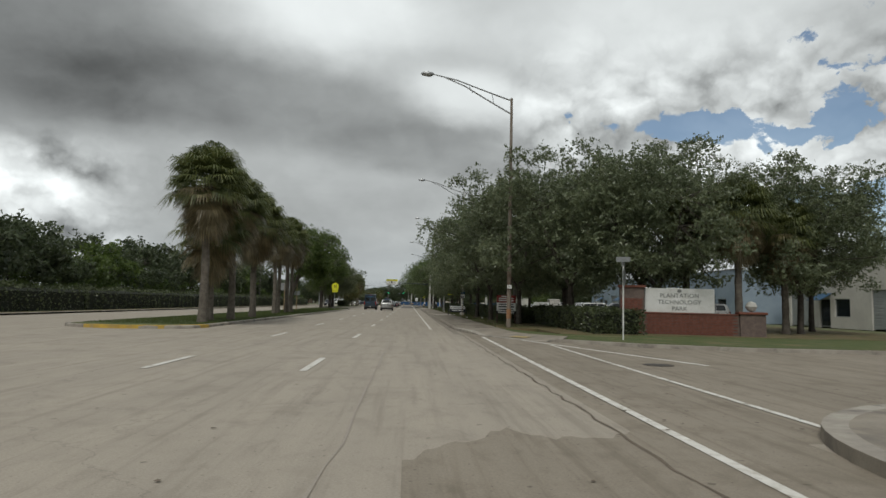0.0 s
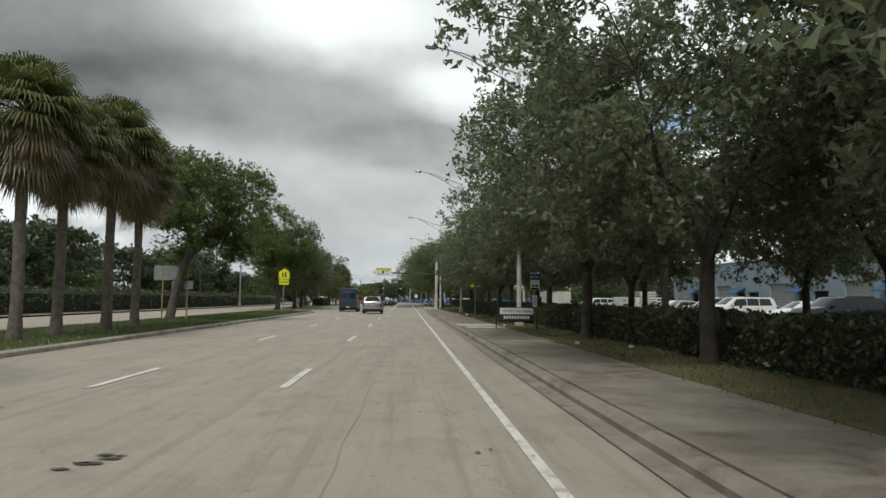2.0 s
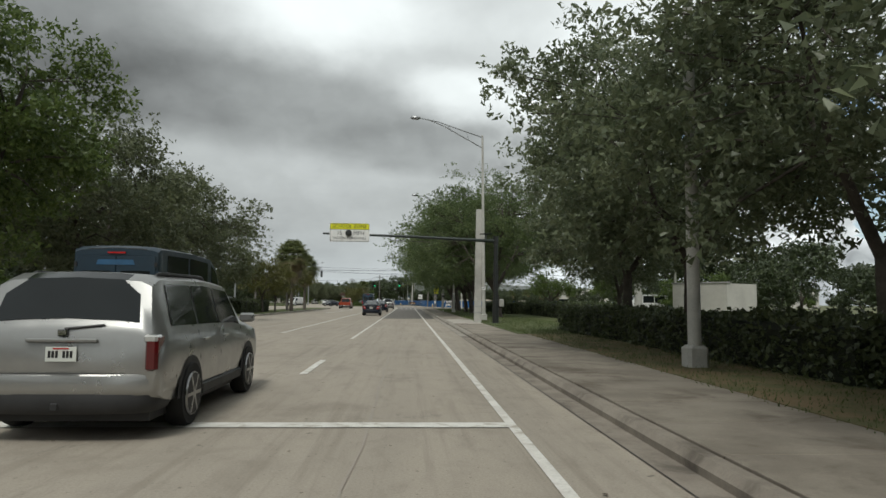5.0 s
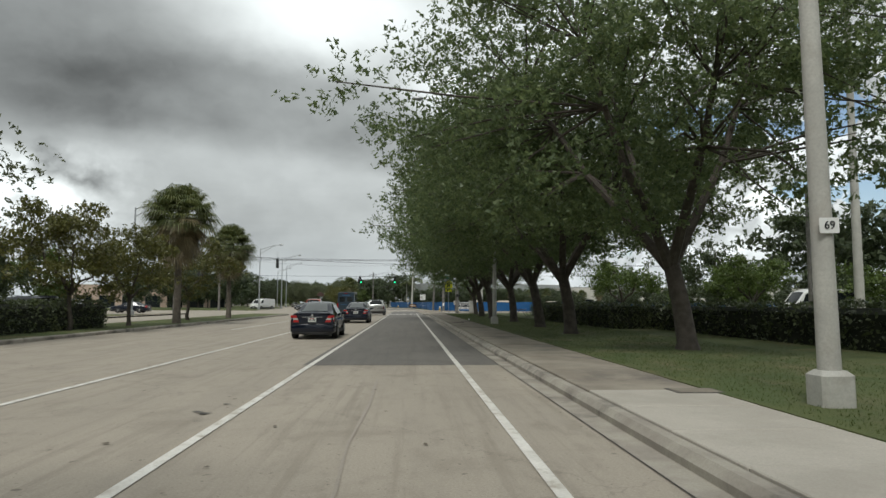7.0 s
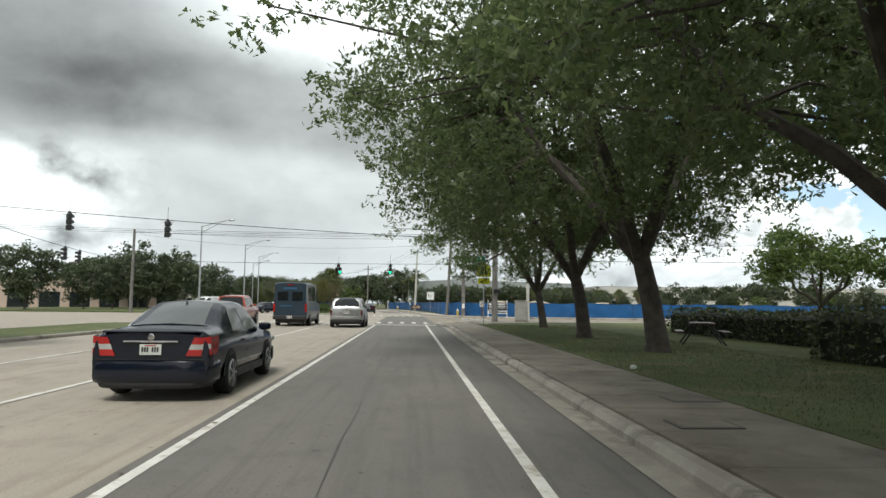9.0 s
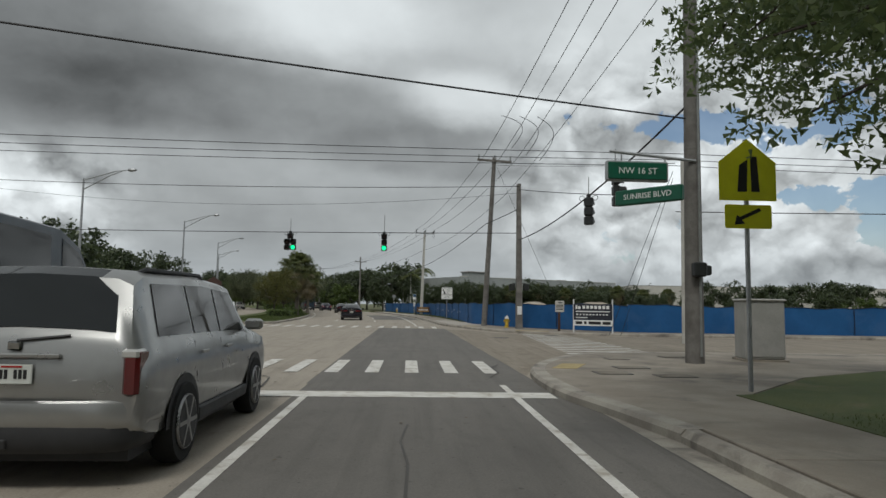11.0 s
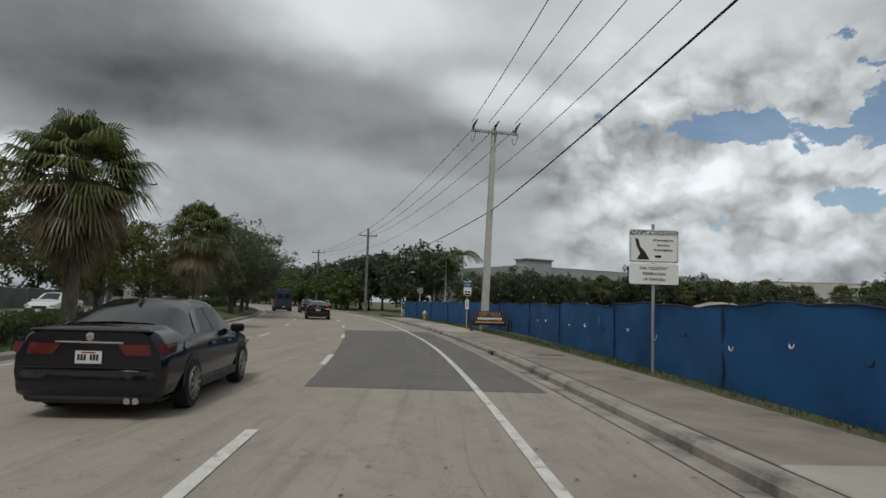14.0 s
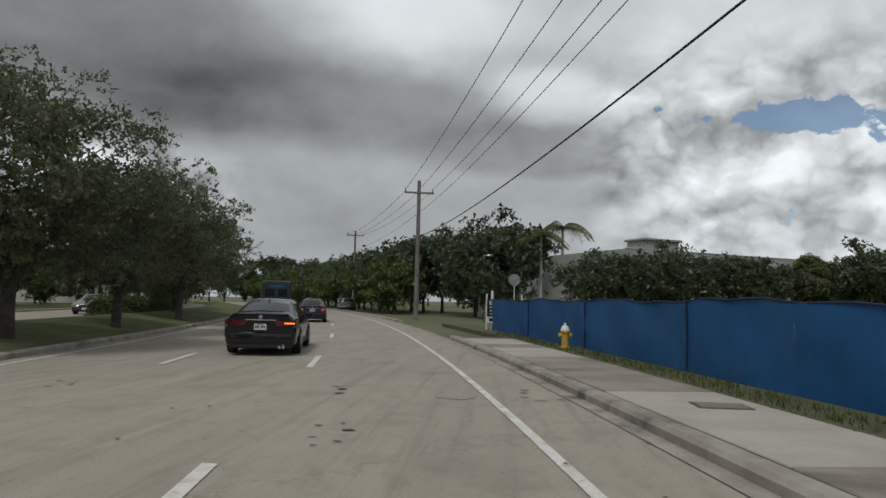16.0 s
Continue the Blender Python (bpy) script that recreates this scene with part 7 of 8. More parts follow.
# picnic bench and park clutter
t = thing("picnic_table", "dark picnic table on the park lawn", "picnic table", pose(11.2, 196, 0.16, 0, 0, 70))
part("tabletop", Geo().box(-0.9, -0.38, 0.70, 0.9, 0.38, 0.75, 0.01), M["brown"], t)
for s in (-1, 1):
    part("seat", Geo().box(-0.9, s * 0.75 - 0.13, 0.42, 0.9, s * 0.75 + 0.13, 0.46, 0.01), M["brown"], t)
    part("leg", Geo().tube([(s * 0.7, -0.7, 0), (s * 0.7, -0.2, 0.7)], 0.03, 6), M["black"], t)
    part("leg", Geo().tube([(s * 0.7, 0.7, 0), (s * 0.7, 0.2, 0.7)], 0.03, 6), M["black"], t)
rng = random.Random(9)
for x, y in [(6.2, 60.0), (7.4, 58.5), (6.1, 96.5), (5.6, 187), (4.9, 278), (2.9, 291.8), (6.0, 74)]:
    g = Geo().lathe([(0.02, 0), (0.07, 0.03), (0.06, 0.09), (0.02, 0.1)], n=7)
    g.v = [(a * rng.uniform(0.8, 1.4), b * rng.uniform(0.8, 1.3), c) for a, b, c in g.v]
    tagged(part("litter_scrap", g, M["signwhite"], None, m=pose(x, y, 0.155)), "crumpled white paper litter", "litter", "litter scraps")

# ---- vehicles ----
M["silver"] = plain("silver_car_paint", (0.36, 0.36, 0.35), 0.3, 0.75, 0.5, 0.04)
M["tan"] = plain("grey_tan_car_paint", (0.28, 0.27, 0.24), 0.3, 0.7, 0.6, 0.04)
M["darkblue"] = plain("dark_navy_car_paint", (0.006, 0.009, 0.018), 0.13, 0.0, 0.0, 0.04)
M["blackcar"] = plain("black_violet_car_paint", (0.007, 0.006, 0.010), 0.12, 0.0, 0.0, 0.04)
M["violet"] = plain("dark_violet_car_paint", (0.022, 0.014, 0.034), 0.28, 0.0, 0.3, 0.04)
M["vanblue"] = plain("slate_blue_van_wrap", (0.018, 0.036, 0.055), 0.35, 0.1, 0.4, 0.08)
M["carwhite"] = plain("white_car_paint", (0.70, 0.70, 0.68), 0.3, 0.0, 0.6, 0.04)
M["carred"] = plain("orange_red_truck_paint", (0.35, 0.06, 0.025), 0.3, 0.2, 0.6, 0.05)
M["carglass"] = plain("tinted_car_glass", (0.012, 0.015, 0.016), 0.04, 0.0, 0.0, 0.05)
# lighter base colour puts a pale sky reflection into the glass
M["paleglass"] = plain("painted_reflection_glass", (0.10, 0.11, 0.11), 0.05, 0.0, 0.0, 0.05)
M["tyre"] = plain("tyre_rubber", (0.014, 0.014, 0.014), 0.85)
M["rim"] = plain("alloy_rim", (0.35, 0.35, 0.35), 0.3, 0.9)
M["darkplastic"] = plain("dark_bumper_plastic", (0.022, 0.022, 0.023), 0.6)
M["taillight"] = plain("red_tail_lamp", (0.40, 0.010, 0.010), 0.2, 0, 0.8, 0.1)
M["litlight"] = glow("lit_orange_lamp", (1.0, 0.22, 0.04), 1.4)
M["darkred"] = plain("dark_red_tail_lamp", (0.10, 0.006, 0.008), 0.15, 0, 0.6, 0.1)
M["lamp_clear"] = plain("clear_lamp_lens", (0.5, 0.5, 0.48), 0.1, 0.2, 0.6)
M["chrome"] = plain("chrome_trim", (0.6, 0.6, 0.6), 0.12, 1.0)
M["plate"] = plain("number_plate_face", (0.62, 0.64, 0.60), 0.5, vary=0.05)


def vehicle(name, label, place, sh, paint, glass="carglass", lit=False, group=""):
    """A car from its outline. sh: half width w, stations (y, bottom, belt, roof, half roof width as a share), wheels, details.
    It points along +y; its base is on the ground."""
    t = thing(name, label, sh.get("cat", "car"), place, group)
    st = np.array(sh["stations"], float)
    ys = np.unique(np.concatenate([st[:, 0], np.linspace(st[0, 0], st[-1, 0], 34)]))
    cols = [np.interp(ys, st[:, 0], st[:, k]) for k in range(1, st.shape[1])]
    w = sh["w"]

    def ring(k):
        y = ys[k]
        zb, belt, roof, rw, sw = (c[k] for c in cols)
        ww = w * sw
        crown = 0.035 * rw
        mid = zb + (belt - zb) * 0.42
        half = [(0.0, zb), (ww * 0.86, zb), (ww * 0.965, zb + 0.08), (ww, mid), (ww * 0.995, mid + (belt - mid) * 0.55), (ww * 0.955, belt), (ww * rw + 0.03 * ww, roof - 0.055 if roof - belt > 0.12 else roof - 0.02), (ww * rw * 0.88, roof), (ww * rw * 0.45, roof + crown * 0.7), (0.0, roof + crown)]
        return half

    rings = [ring(k) for k in range(len(ys))]
    nh = len(rings[0])
    g = Geo()
    for k, r in enumerate(rings):
        full = [(x, ys[k], z) for x, z in r] + [(-x, ys[k], z) for x, z in r[-2:0:-1]]
        g.v += full
    n = 2 * nh - 2
    for k in range(len(ys) - 1):
        g.f += [(k * n + j, k * n + (j + 1) % n, (k + 1) * n + (j + 1) % n, (k + 1) * n + j) for j in range(n)]
    g.f += [tuple(range(n - 1, -1, -1)), tuple(range((len(ys) - 1) * n, len(ys) * n))]
    body = outward(part("body", g, M[paint], t, smooth=True))

    def at(y, u, j0, side=1):
        """A point of the shell: y along the car, u from ring point j0 to the next."""
        k = min(len(ys) - 2, max(0, int(np.searchsorted(ys, y, side="right") - 1)))
        f = (y - ys[k]) / (ys[k + 1] - ys[k])

        def p(kk):
            a, b = rings[kk][j0], rings[kk][j0 + 1]
            return Vector((side * (a[0] + (b[0] - a[0]) * u), ys[kk], a[1] + (b[1] - a[1]) * u))

        return p(k).lerp(p(k + 1), min(1.0, max(0.0, f)))

    def pane(y0, y1, u0, u1, j0, side, name, mat, lift=0.008, skew0=0.0, skew1=0.0, steps=5):
        """A window or lamp laid just proud of the shell."""
        pts = []
        for k in range(steps + 1):
            f = k / steps
            lo, up = y0 + (y1 - y0) * f, y0 + skew0 + (y1 + skew1 - y0 - skew0) * f
            pts.append((at(lo, u0, j0, side), at(up, u1, j0, side)))
        v, fc = [], []
        for k in range(steps + 1):
            a, b = pts[k]
            d = pts[min(k + 1, steps)][0] - pts[max(k - 1, 0)][0]
            nn = d.cross(b - a).normalized()
            if nn.x * side < 0 and abs(nn.x) > 0.2:
                nn = -nn
            elif abs(nn.x) <= 0.2 and nn.z < 0:
                nn = -nn
            v += [a + nn * lift, b + nn * lift]
        fc = [(2 * k, 2 * k + 1, 2 * k + 3, 2 * k + 2) for k in range(steps)]
        return part(name, Geo().add(v, fc), M[mat], t, smooth=True)

    for y0, y1, s0, s1 in sh["side_windows"]:
        for side in (-1, 1):
            pane(y0, y1, 0.10, 0.90, 5, side, "side_window", glass, 0.008, s0, s1)

    def top_pane(y0, y1, share, name, mat, lift=0.01):
        """Glass across the sloping front or back of the roof shell."""
        v, nrow = [], 6
        for k in range(nrow + 1):
            y = y0 + (y1 - y0) * k / nrow
            e, c, m = at(y, 0.5, 6, 1), at(y, 1.0, 8, 1), at(y, 0.5, 7, 1)
            for s, q in ((-1, e), (-1, m), (1, None), (1, m), (1, e)):
                p = Vector((0, c.y, c.z)) if q is None else Vector((s * q.x * share, q.y, q.z))
                v.append(p)
        out = Vector((0, -(v[-3].z - v[2].z), v[-3].y - v[2].y)).normalized()
        if out.z < 0:
            out = -out
        v = [p + out * lift for p in v]
        f = [(k * 5 + j, k * 5 + j + 1, k * 5 + j + 6, k * 5 + j + 5) for k in range(nrow) for j in range(4)]
        return part(name, Geo().add(v, f), M[mat], t, smooth=True)

    top_pane(*sh["rear_window"], 0.93, "rear_window", sh.get("rearglass", glass))
    top_pane(*sh["windscreen"], 0.93, "windscreen", glass)
    back, front = ys[0], ys[-1]
    for side in (-1, 1):
        for j, wy in enumerate(sh["axles"]):
            r = sh["r"]
            wheel = part("wheel", Geo().lathe([(r * 0.6, -0.1), (r * 0.94, -0.11), (r, -0.06), (r, 0.06), (r * 0.94, 0.11), (r * 0.6, 0.1)], n=24, m=pose(side * (w - 0.085), wy, r, 0, 90, 0)), M["tyre"], t, smooth=True)
            hub = Geo().lathe([(0.02, 0.0), (r * 0.62, 0.0), (r * 0.66, 0.03), (r * 0.62, 0.035)], n=20, m=pose(side * (w + 0.012), wy, r, 0, 90 * side, 0))
            part("brake_disc", hub, M["darkplastic"], wheel)
            rim = Geo()
            for k in range(sh.get("spokes", 10)):
                a = 2 * math.pi * k / sh.get("spokes", 10)
                rim.box(-0.018, r * 0.08, 0.0, 0.018, r * 0.63, 0.022, m=pose(side * (w + 0.03), wy, r, 0, 90 * side, 0) @ pose(0, 0, 0, 0, 0, math.degrees(a)))
            rim.lathe([(0.05, 0.0), (0.055, 0.03), (0.02, 0.035)], n=10, m=pose(side * (w + 0.02), wy, r, 0, 90 * side, 0))
            n2 = 20
            rim.tube([(side * (w + 0.03), wy + r * 0.63 * math.cos(2 * math.pi * q / n2), r + r * 0.63 * math.sin(2 * math.pi * q / n2)) for q in range(n2 + 1)], 0.018, 5, False)
            part("rim", rim, M["rim"], wheel, "spoked alloy rim")
            arch = Geo()
            n3 = 14
            for q in range(n3 + 1):
                a = math.pi * q / n3
                for rr in (r + 0.075, r - 0.02):
                    arch.v.append((side * (w + 0.004), wy + rr * math.cos(a), r * 0.98 + rr * math.sin(a)))
            arch.f = [(2 * q, 2 * q + 1, 2 * q + 3, 2 * q + 2) for q in range(n3)]
            part("wheel_arch", arch, M["darkplastic"], t)
        mx = part("mirror", Geo().box(-0.11, -0.06, -0.07, 0.11, 0.06, 0.07, 0.03, m=pose(side * (w + 0.07), sh["mirror"][0], sh["mirror"][1])), M[paint if not sh.get("blackmirror") else "darkplastic"], t, smooth=True)
        for hy, hz in sh.get("handles", ()):
            part("door_handle", Geo().box(-0.012, -0.1, -0.016, 0.012, 0.1, 0.016, 0.006, m=pose(side * (w + 0.006), hy, hz)), M[sh.get("handlemat", paint)], t)
        for hy in sh.get("door_lines", ()):
            g = Geo()
            zz = np.interp(hy, ys, cols[0]) + 0.1
            p0, p1 = at(hy, 0.15, 3, side), at(hy, 0.9, 4, side)
            part("door_gap", Geo().tube([at(hy, 0.1, 2, side), at(hy, 0.5, 3, side), at(hy, 0.95, 4, side)], 0.006, 4), M["darkplastic"], t)
    sill = sh.get("sill", 0.0)
    if sill:
        for side in (-1, 1):
            part("sill", Geo().box(min(side * (w - 0.06), side * (w + 0.012)), sh["axles"][0] + sh["r"] + 0.06, sill, max(side * (w - 0.06), side * (w + 0.012)), sh["axles"][1] - sh["r"] - 0.06, sill + 0.14, 0.02), M["darkplastic"], t)
    part("underbody", Geo().box(-w * 0.85, back + 0.15, 0.2, w * 0.85, front - 0.2, cols[0].min() + 0.02), M["darkplastic"], t)
    sh["rear"](t, back, lit)
    sh["front"](t, front)
    return t


def wrap_bumper(w, y, z0, z1, out=0.09, back=0.42, front=False):
    """A bumper that curves round the corners of the body."""
    half = [(0.0, -out), (w * 0.45, -out * 0.9), (w * 0.78, -out * 0.5), (w * 0.93, out * 0.2), (w * 0.99, 0.18), (w + 0.006, back)]
    plan = [(-x, q) for x, q in half[:0:-1]] + half
    sec = [(0.95, z0), (0.985, z0 + 0.03), (1.0, z0 + 0.09), (1.0, z1 - 0.07), (0.985, z1 - 0.015), (0.95, z1)]
    s = -1 if front else 1
    v = [(x * f, y + s * (0.8 + (q - 0.8) * f), z) for x, q in plan for f, z in sec]
    n = len(sec)
    f = [(k * n + j, k * n + j + 1, (k + 1) * n + j + 1, (k + 1) * n + j) for k in range(len(plan) - 1) for j in range(n - 1)]
    return Geo().add(v, f)


def plate_bars(parent, y, z, w=0.31, h=0.155):
    p = part("number_plate", Geo().box(-w / 2, y - 0.012, z - h / 2, w / 2, y, z + h / 2, 0.006), M["plate"], parent)
    for k in range(7):
        if k != 3:
            part("text_bar", Geo().box(-0.125 + k * 0.036, y - 0.016, z - 0.035, -0.1 + k * 0.036, y - 0.012, z + 0.035), M["ink"], p)
    part("text_bar", Geo().box(-0.08, y - 0.016, z + 0.05, 0.08, y - 0.012, z + 0.065), M["taillight"], p)


def sedan_rear(lamp, lampz, lampw, plate_z, chrome_z, exhaust=False, bumper=None, badge=True, clear=True):
    def rear(t, y, lit):
        z0, z1 = lampz
        yy = y - 0.012
        for s in (-1, 1):
            def across(f):
                """Four points of the lamp at height share f, from inside to the flank."""
                z, inner = z0 + (z1 - z0) * f, lampw[0] + lampw[2] * f
                tail = 0.34 - 0.10 * abs(f - 0.6)
                return [(s * inner, yy, z), (s * (inner + lampw[1]) / 2, yy - 0.004, z), (s * lampw[1], yy + 0.05, z + 0.01), (s * (lampw[1] + 0.035), yy + tail, z + 0.03)]

            for f0, f1, kind in ((0.0, 0.34, lamp), (0.34, 0.62, "lamp_clear" if clear else lamp), (0.62, 1.0, lamp)):
                a, b = across(f0), across(f1)
                g = Geo().add(a + b, [(0, 1, 5, 4), (1, 2, 6, 5)] + ([(2, 3, 7, 6)] if kind == lamp else []))
                part("tail_lamp" if kind == lamp else "reverse_lamp", g, M[kind], t, "red tail lamp" if kind == lamp else "clear reverse lamp", smooth=True)
                if kind != lamp:
                    part("tail_lamp", Geo().add([a[2], a[3], b[3], b[2]], [(0, 1, 2, 3)]), M[lamp], t, "red tail lamp")
            if lit and s == 1:
                part("turn_lamp", Geo().box(0.60, yy - 0.02, z0 + 0.05, 0.86, yy - 0.008, z0 + 0.085, 0.004), M["litlight"], t, "lit orange turn lamp")
        plate_bars(t, y - 0.012, plate_z)
        part("trim_strip", Geo().box(-0.4, y - 0.03, chrome_z, 0.4, y - 0.004, chrome_z + 0.028, 0.008), M["chrome"], t)
        part("bumper", wrap_bumper(0.885, y, 0.27, 0.60), M[bumper or "darkplastic"], t, smooth=True)
        part("bumper_valance", wrap_bumper(0.80, y + 0.02, 0.20, 0.32, 0.09, 0.2), M["darkplastic"], t)
        part("boot_gap", Geo().box(-0.78, y - 0.014, 0.612, 0.78, y - 0.004, 0.624), M["ink"], t)
        part("boot_lip", Geo().box(-0.70, y - 0.02, chrome_z + 0.14, 0.70, y + 0.12, chrome_z + 0.175, 0.014), M[bumper or "darkplastic"], t, smooth=True)
        if badge:
            part("badge", Geo().lathe([(0.05, 0.0), (0.05, 0.012), (0.03, 0.016)], n=14, m=pose(0, y - 0.006, chrome_z + 0.085, 90)), M["chrome"], t)
        if exhaust:
            for dx in (0.50, 0.60):
                part("exhaust", Geo().lathe([(0.04, 0.0), (0.04, 0.14), (0.03, 0.14)], n=12, m=pose(dx, y + 0.05, 0.24, 90)), M["chrome"], t)
        part("aerial", Geo().add([(-0.02, y + 1.42, 1.38), (0.02, y + 1.42, 1.38), (0.02, y + 1.62, 1.40), (-0.02, y + 1.62, 1.40), (0, y + 1.46, 1.47)], [(0, 1, 4), (1, 2, 4), (2, 3, 4), (3, 0, 4), (3, 2, 1, 0)]), M["darkplastic"], t)

    return rear


def plain_front(z=0.62, w=0.55):
    def front(t, y):
        part("front_bumper", wrap_bumper(0.86, y, 0.22, 0.54, 0.07, 0.4, True), M["darkplastic"], t, smooth=True)
        for s in (-1, 1):
            part("headlamp", Geo().box(min(s * w, s * (w + 0.28)), y - 0.14, z, max(s * w, s * (w + 0.28)), y + 0.02, z + 0.14, 0.04), M["lamp_clear"], t, smooth=True)
        part("grille", Geo().box(-0.4, y - 0.05, 0.5, 0.4, y + 0.03, 0.68, 0.03), M["ink"], t)
        plate_bars(t, y + 0.07, 0.42)

    return front


# stations: y, bottom, belt, roof, roof share, width share
OLD_SEDAN = dict(w=0.885, r=0.325, axles=(-1.36, 1.36), spokes=7, mirror=(0.78, 1.0), sill=0.22,
                 stations=[(-2.38, 0.34, 0.86, 0.98, 0.80, 0.93), (-2.28, 0.28, 0.93, 1.04, 0.80, 0.97), (-1.62, 0.24, 0.96, 1.07, 0.80, 1.0), (-1.05, 0.22, 0.95, 1.34, 0.68, 1.0), (-0.72, 0.22, 0.94, 1.445, 0.64, 1.0),
                           (0.0, 0.22, 0.92, 1.47, 0.65, 1.0), (0.38, 0.22, 0.92, 1.44, 0.66, 1.0), (1.15, 0.22, 0.93, 1.02, 0.80, 1.0), (1.9, 0.24, 0.84, 0.92, 0.78, 0.98), (2.3, 0.28, 0.70, 0.76, 0.76, 0.9), (2.4, 0.34, 0.62, 0.66, 0.74, 0.84)],
                 side_windows=[(-1.12, -0.3, 0.28, 0.0), (-0.26, 0.85, 0.0, -0.42)], rear_window=(-1.6, -0.78), windscreen=(0.44, 1.1), handles=((-0.5, 0.82), (0.45, 0.80)), door_lines=(-0.28, 0.95),
                 rear=sedan_rear("taillight", (0.67, 0.94), (0.50, 0.845, 0.12), 0.76, 0.86, bumper="darkblue"), front=plain_front())
NEW_SEDAN = dict(w=0.92, r=0.335, axles=(-1.42, 1.41), spokes=10, mirror=(0.72, 1.0), sill=0.22,
                 stations=[(-2.44, 0.36, 0.80, 1.04, 0.80, 0.92), (-2.36, 0.28, 0.90, 1.08, 0.80, 0.97), (-1.75, 0.22, 0.95, 1.10, 0.78, 1.0), (-1.05, 0.2, 0.96, 1.33, 0.66, 1.0), (-0.6, 0.2, 0.95, 1.42, 0.63, 1.0),
                           (0.0, 0.2, 0.93, 1.445, 0.64, 1.0), (0.35, 0.2, 0.92, 1.42, 0.65, 1.0), (1.2, 0.2, 0.92, 1.0, 0.80, 1.0), (1.95, 0.22, 0.80, 0.88, 0.78, 0.97), (2.35, 0.28, 0.66, 0.72, 0.74, 0.88), (2.44, 0.34, 0.58, 0.62, 0.7, 0.8)],
                 side_windows=[(-1.2, -0.3, 0.34, 0.0), (-0.26, 0.88, 0.0, -0.45)], rear_window=(-1.72, -0.66), windscreen=(0.42, 1.15), handles=((-0.5, 0.82), (0.45, 0.80)), door_lines=(-0.28, 0.95),
                 rear=sedan_rear("darkred", (0.77, 0.90), (0.42, 0.885, -0.10), 0.74, 0.90, True, bumper="blackcar", clear=False), front=plain_front())


def suv_rear(bumper_dark=True):
    def rear(t, y, lit):
        for s in (-1, 1):
            part("tail_lamp", Geo().box(min(s * 0.82, s * 0.955), y - 0.02, 0.72, max(s * 0.82, s * 0.955), y + 0.2, 1.10, 0.03), M["darkred"], t, "red tail lamp", smooth=True)
            part("reverse_lamp", Geo().box(min(s * 0.81, s * 0.95), y - 0.025, 1.02, max(s * 0.81, s * 0.95), y + 0.16, 1.10, 0.02), M["lamp_clear"], t)
        part("bumper", wrap_bumper(0.985, y, 0.46, 0.70, 0.10, 0.5), M["silver"], t, smooth=True)
        part("bumper_valance", wrap_bumper(0.95, y, 0.30, 0.52, 0.105, 0.4), M["darkplastic"], t, smooth=True)
        part("tow_hook", Geo().box(-0.04, y - 0.12, 0.34, 0.04, y, 0.42, 0.01), M["darkplastic"], t)
        plate_bars(t, y - 0.022, 0.90)
        part("trim_strip", Geo().box(-0.36, y - 0.04, 1.02, 0.36, y - 0.01, 1.06, 0.01), M["silver"], t)
        part("badge", Geo().box(-0.05, y - 0.03, 1.085, 0.05, y - 0.012, 1.15, 0.01), M["chrome"], t)
        part("wiper", Geo().tube([(0.02, y - 0.02, 1.16), (0.4, y + 0.02, 1.2)], 0.012, 5), M["ink"], t)
        for s in (-1, 1):
            part("roof_rail", Geo().tube([(s * 0.66, y + 0.5, 1.70), (s * 0.68, y + 0.7, 1.76), (s * 0.68, y + 2.2, 1.77), (s * 0.66, y + 2.4, 1.71)], 0.022, 6), M["darkplastic"], t, smooth=True)

    return rear


SUV = dict(w=0.99, r=0.375, axles=(-1.42, 1.36), spokes=6, mirror=(0.95, 1.2), sill=0.3, cat="car", blackmirror=False,
           stations=[(-2.40, 0.5, 1.0, 1.12, 0.86, 0.95), (-2.36, 0.42, 1.06, 1.18, 0.86, 0.98), (-2.18, 0.34, 1.12, 1.66, 0.76, 1.0), (-1.98, 0.3, 1.12, 1.74, 0.76, 1.0), (-0.5, 0.3, 1.1, 1.76, 0.77, 1.0), (0.55, 0.3, 1.08, 1.70, 0.77, 1.0),
                     (1.3, 0.3, 1.06, 1.17, 0.85, 1.0), (2.1, 0.32, 0.98, 1.06, 0.82, 0.97), (2.36, 0.38, 0.8, 0.86, 0.78, 0.9), (2.42, 0.44, 0.7, 0.74, 0.76, 0.86)],
           side_windows=[(-1.98, -1.1, 0.1, 0.0), (-1.04, -0.2, 0.0, 0.0), (-0.14, 0.95, 0.0, -0.4)], rear_window=(-2.34, -2.0), windscreen=(0.62, 1.26), handles=((-0.85, 0.98), (0.05, 0.98)), door_lines=(-1.07, -0.17, 1.0), handlemat="silver",
           rear=suv_rear(), front=plain_front(0.78, 0.56))


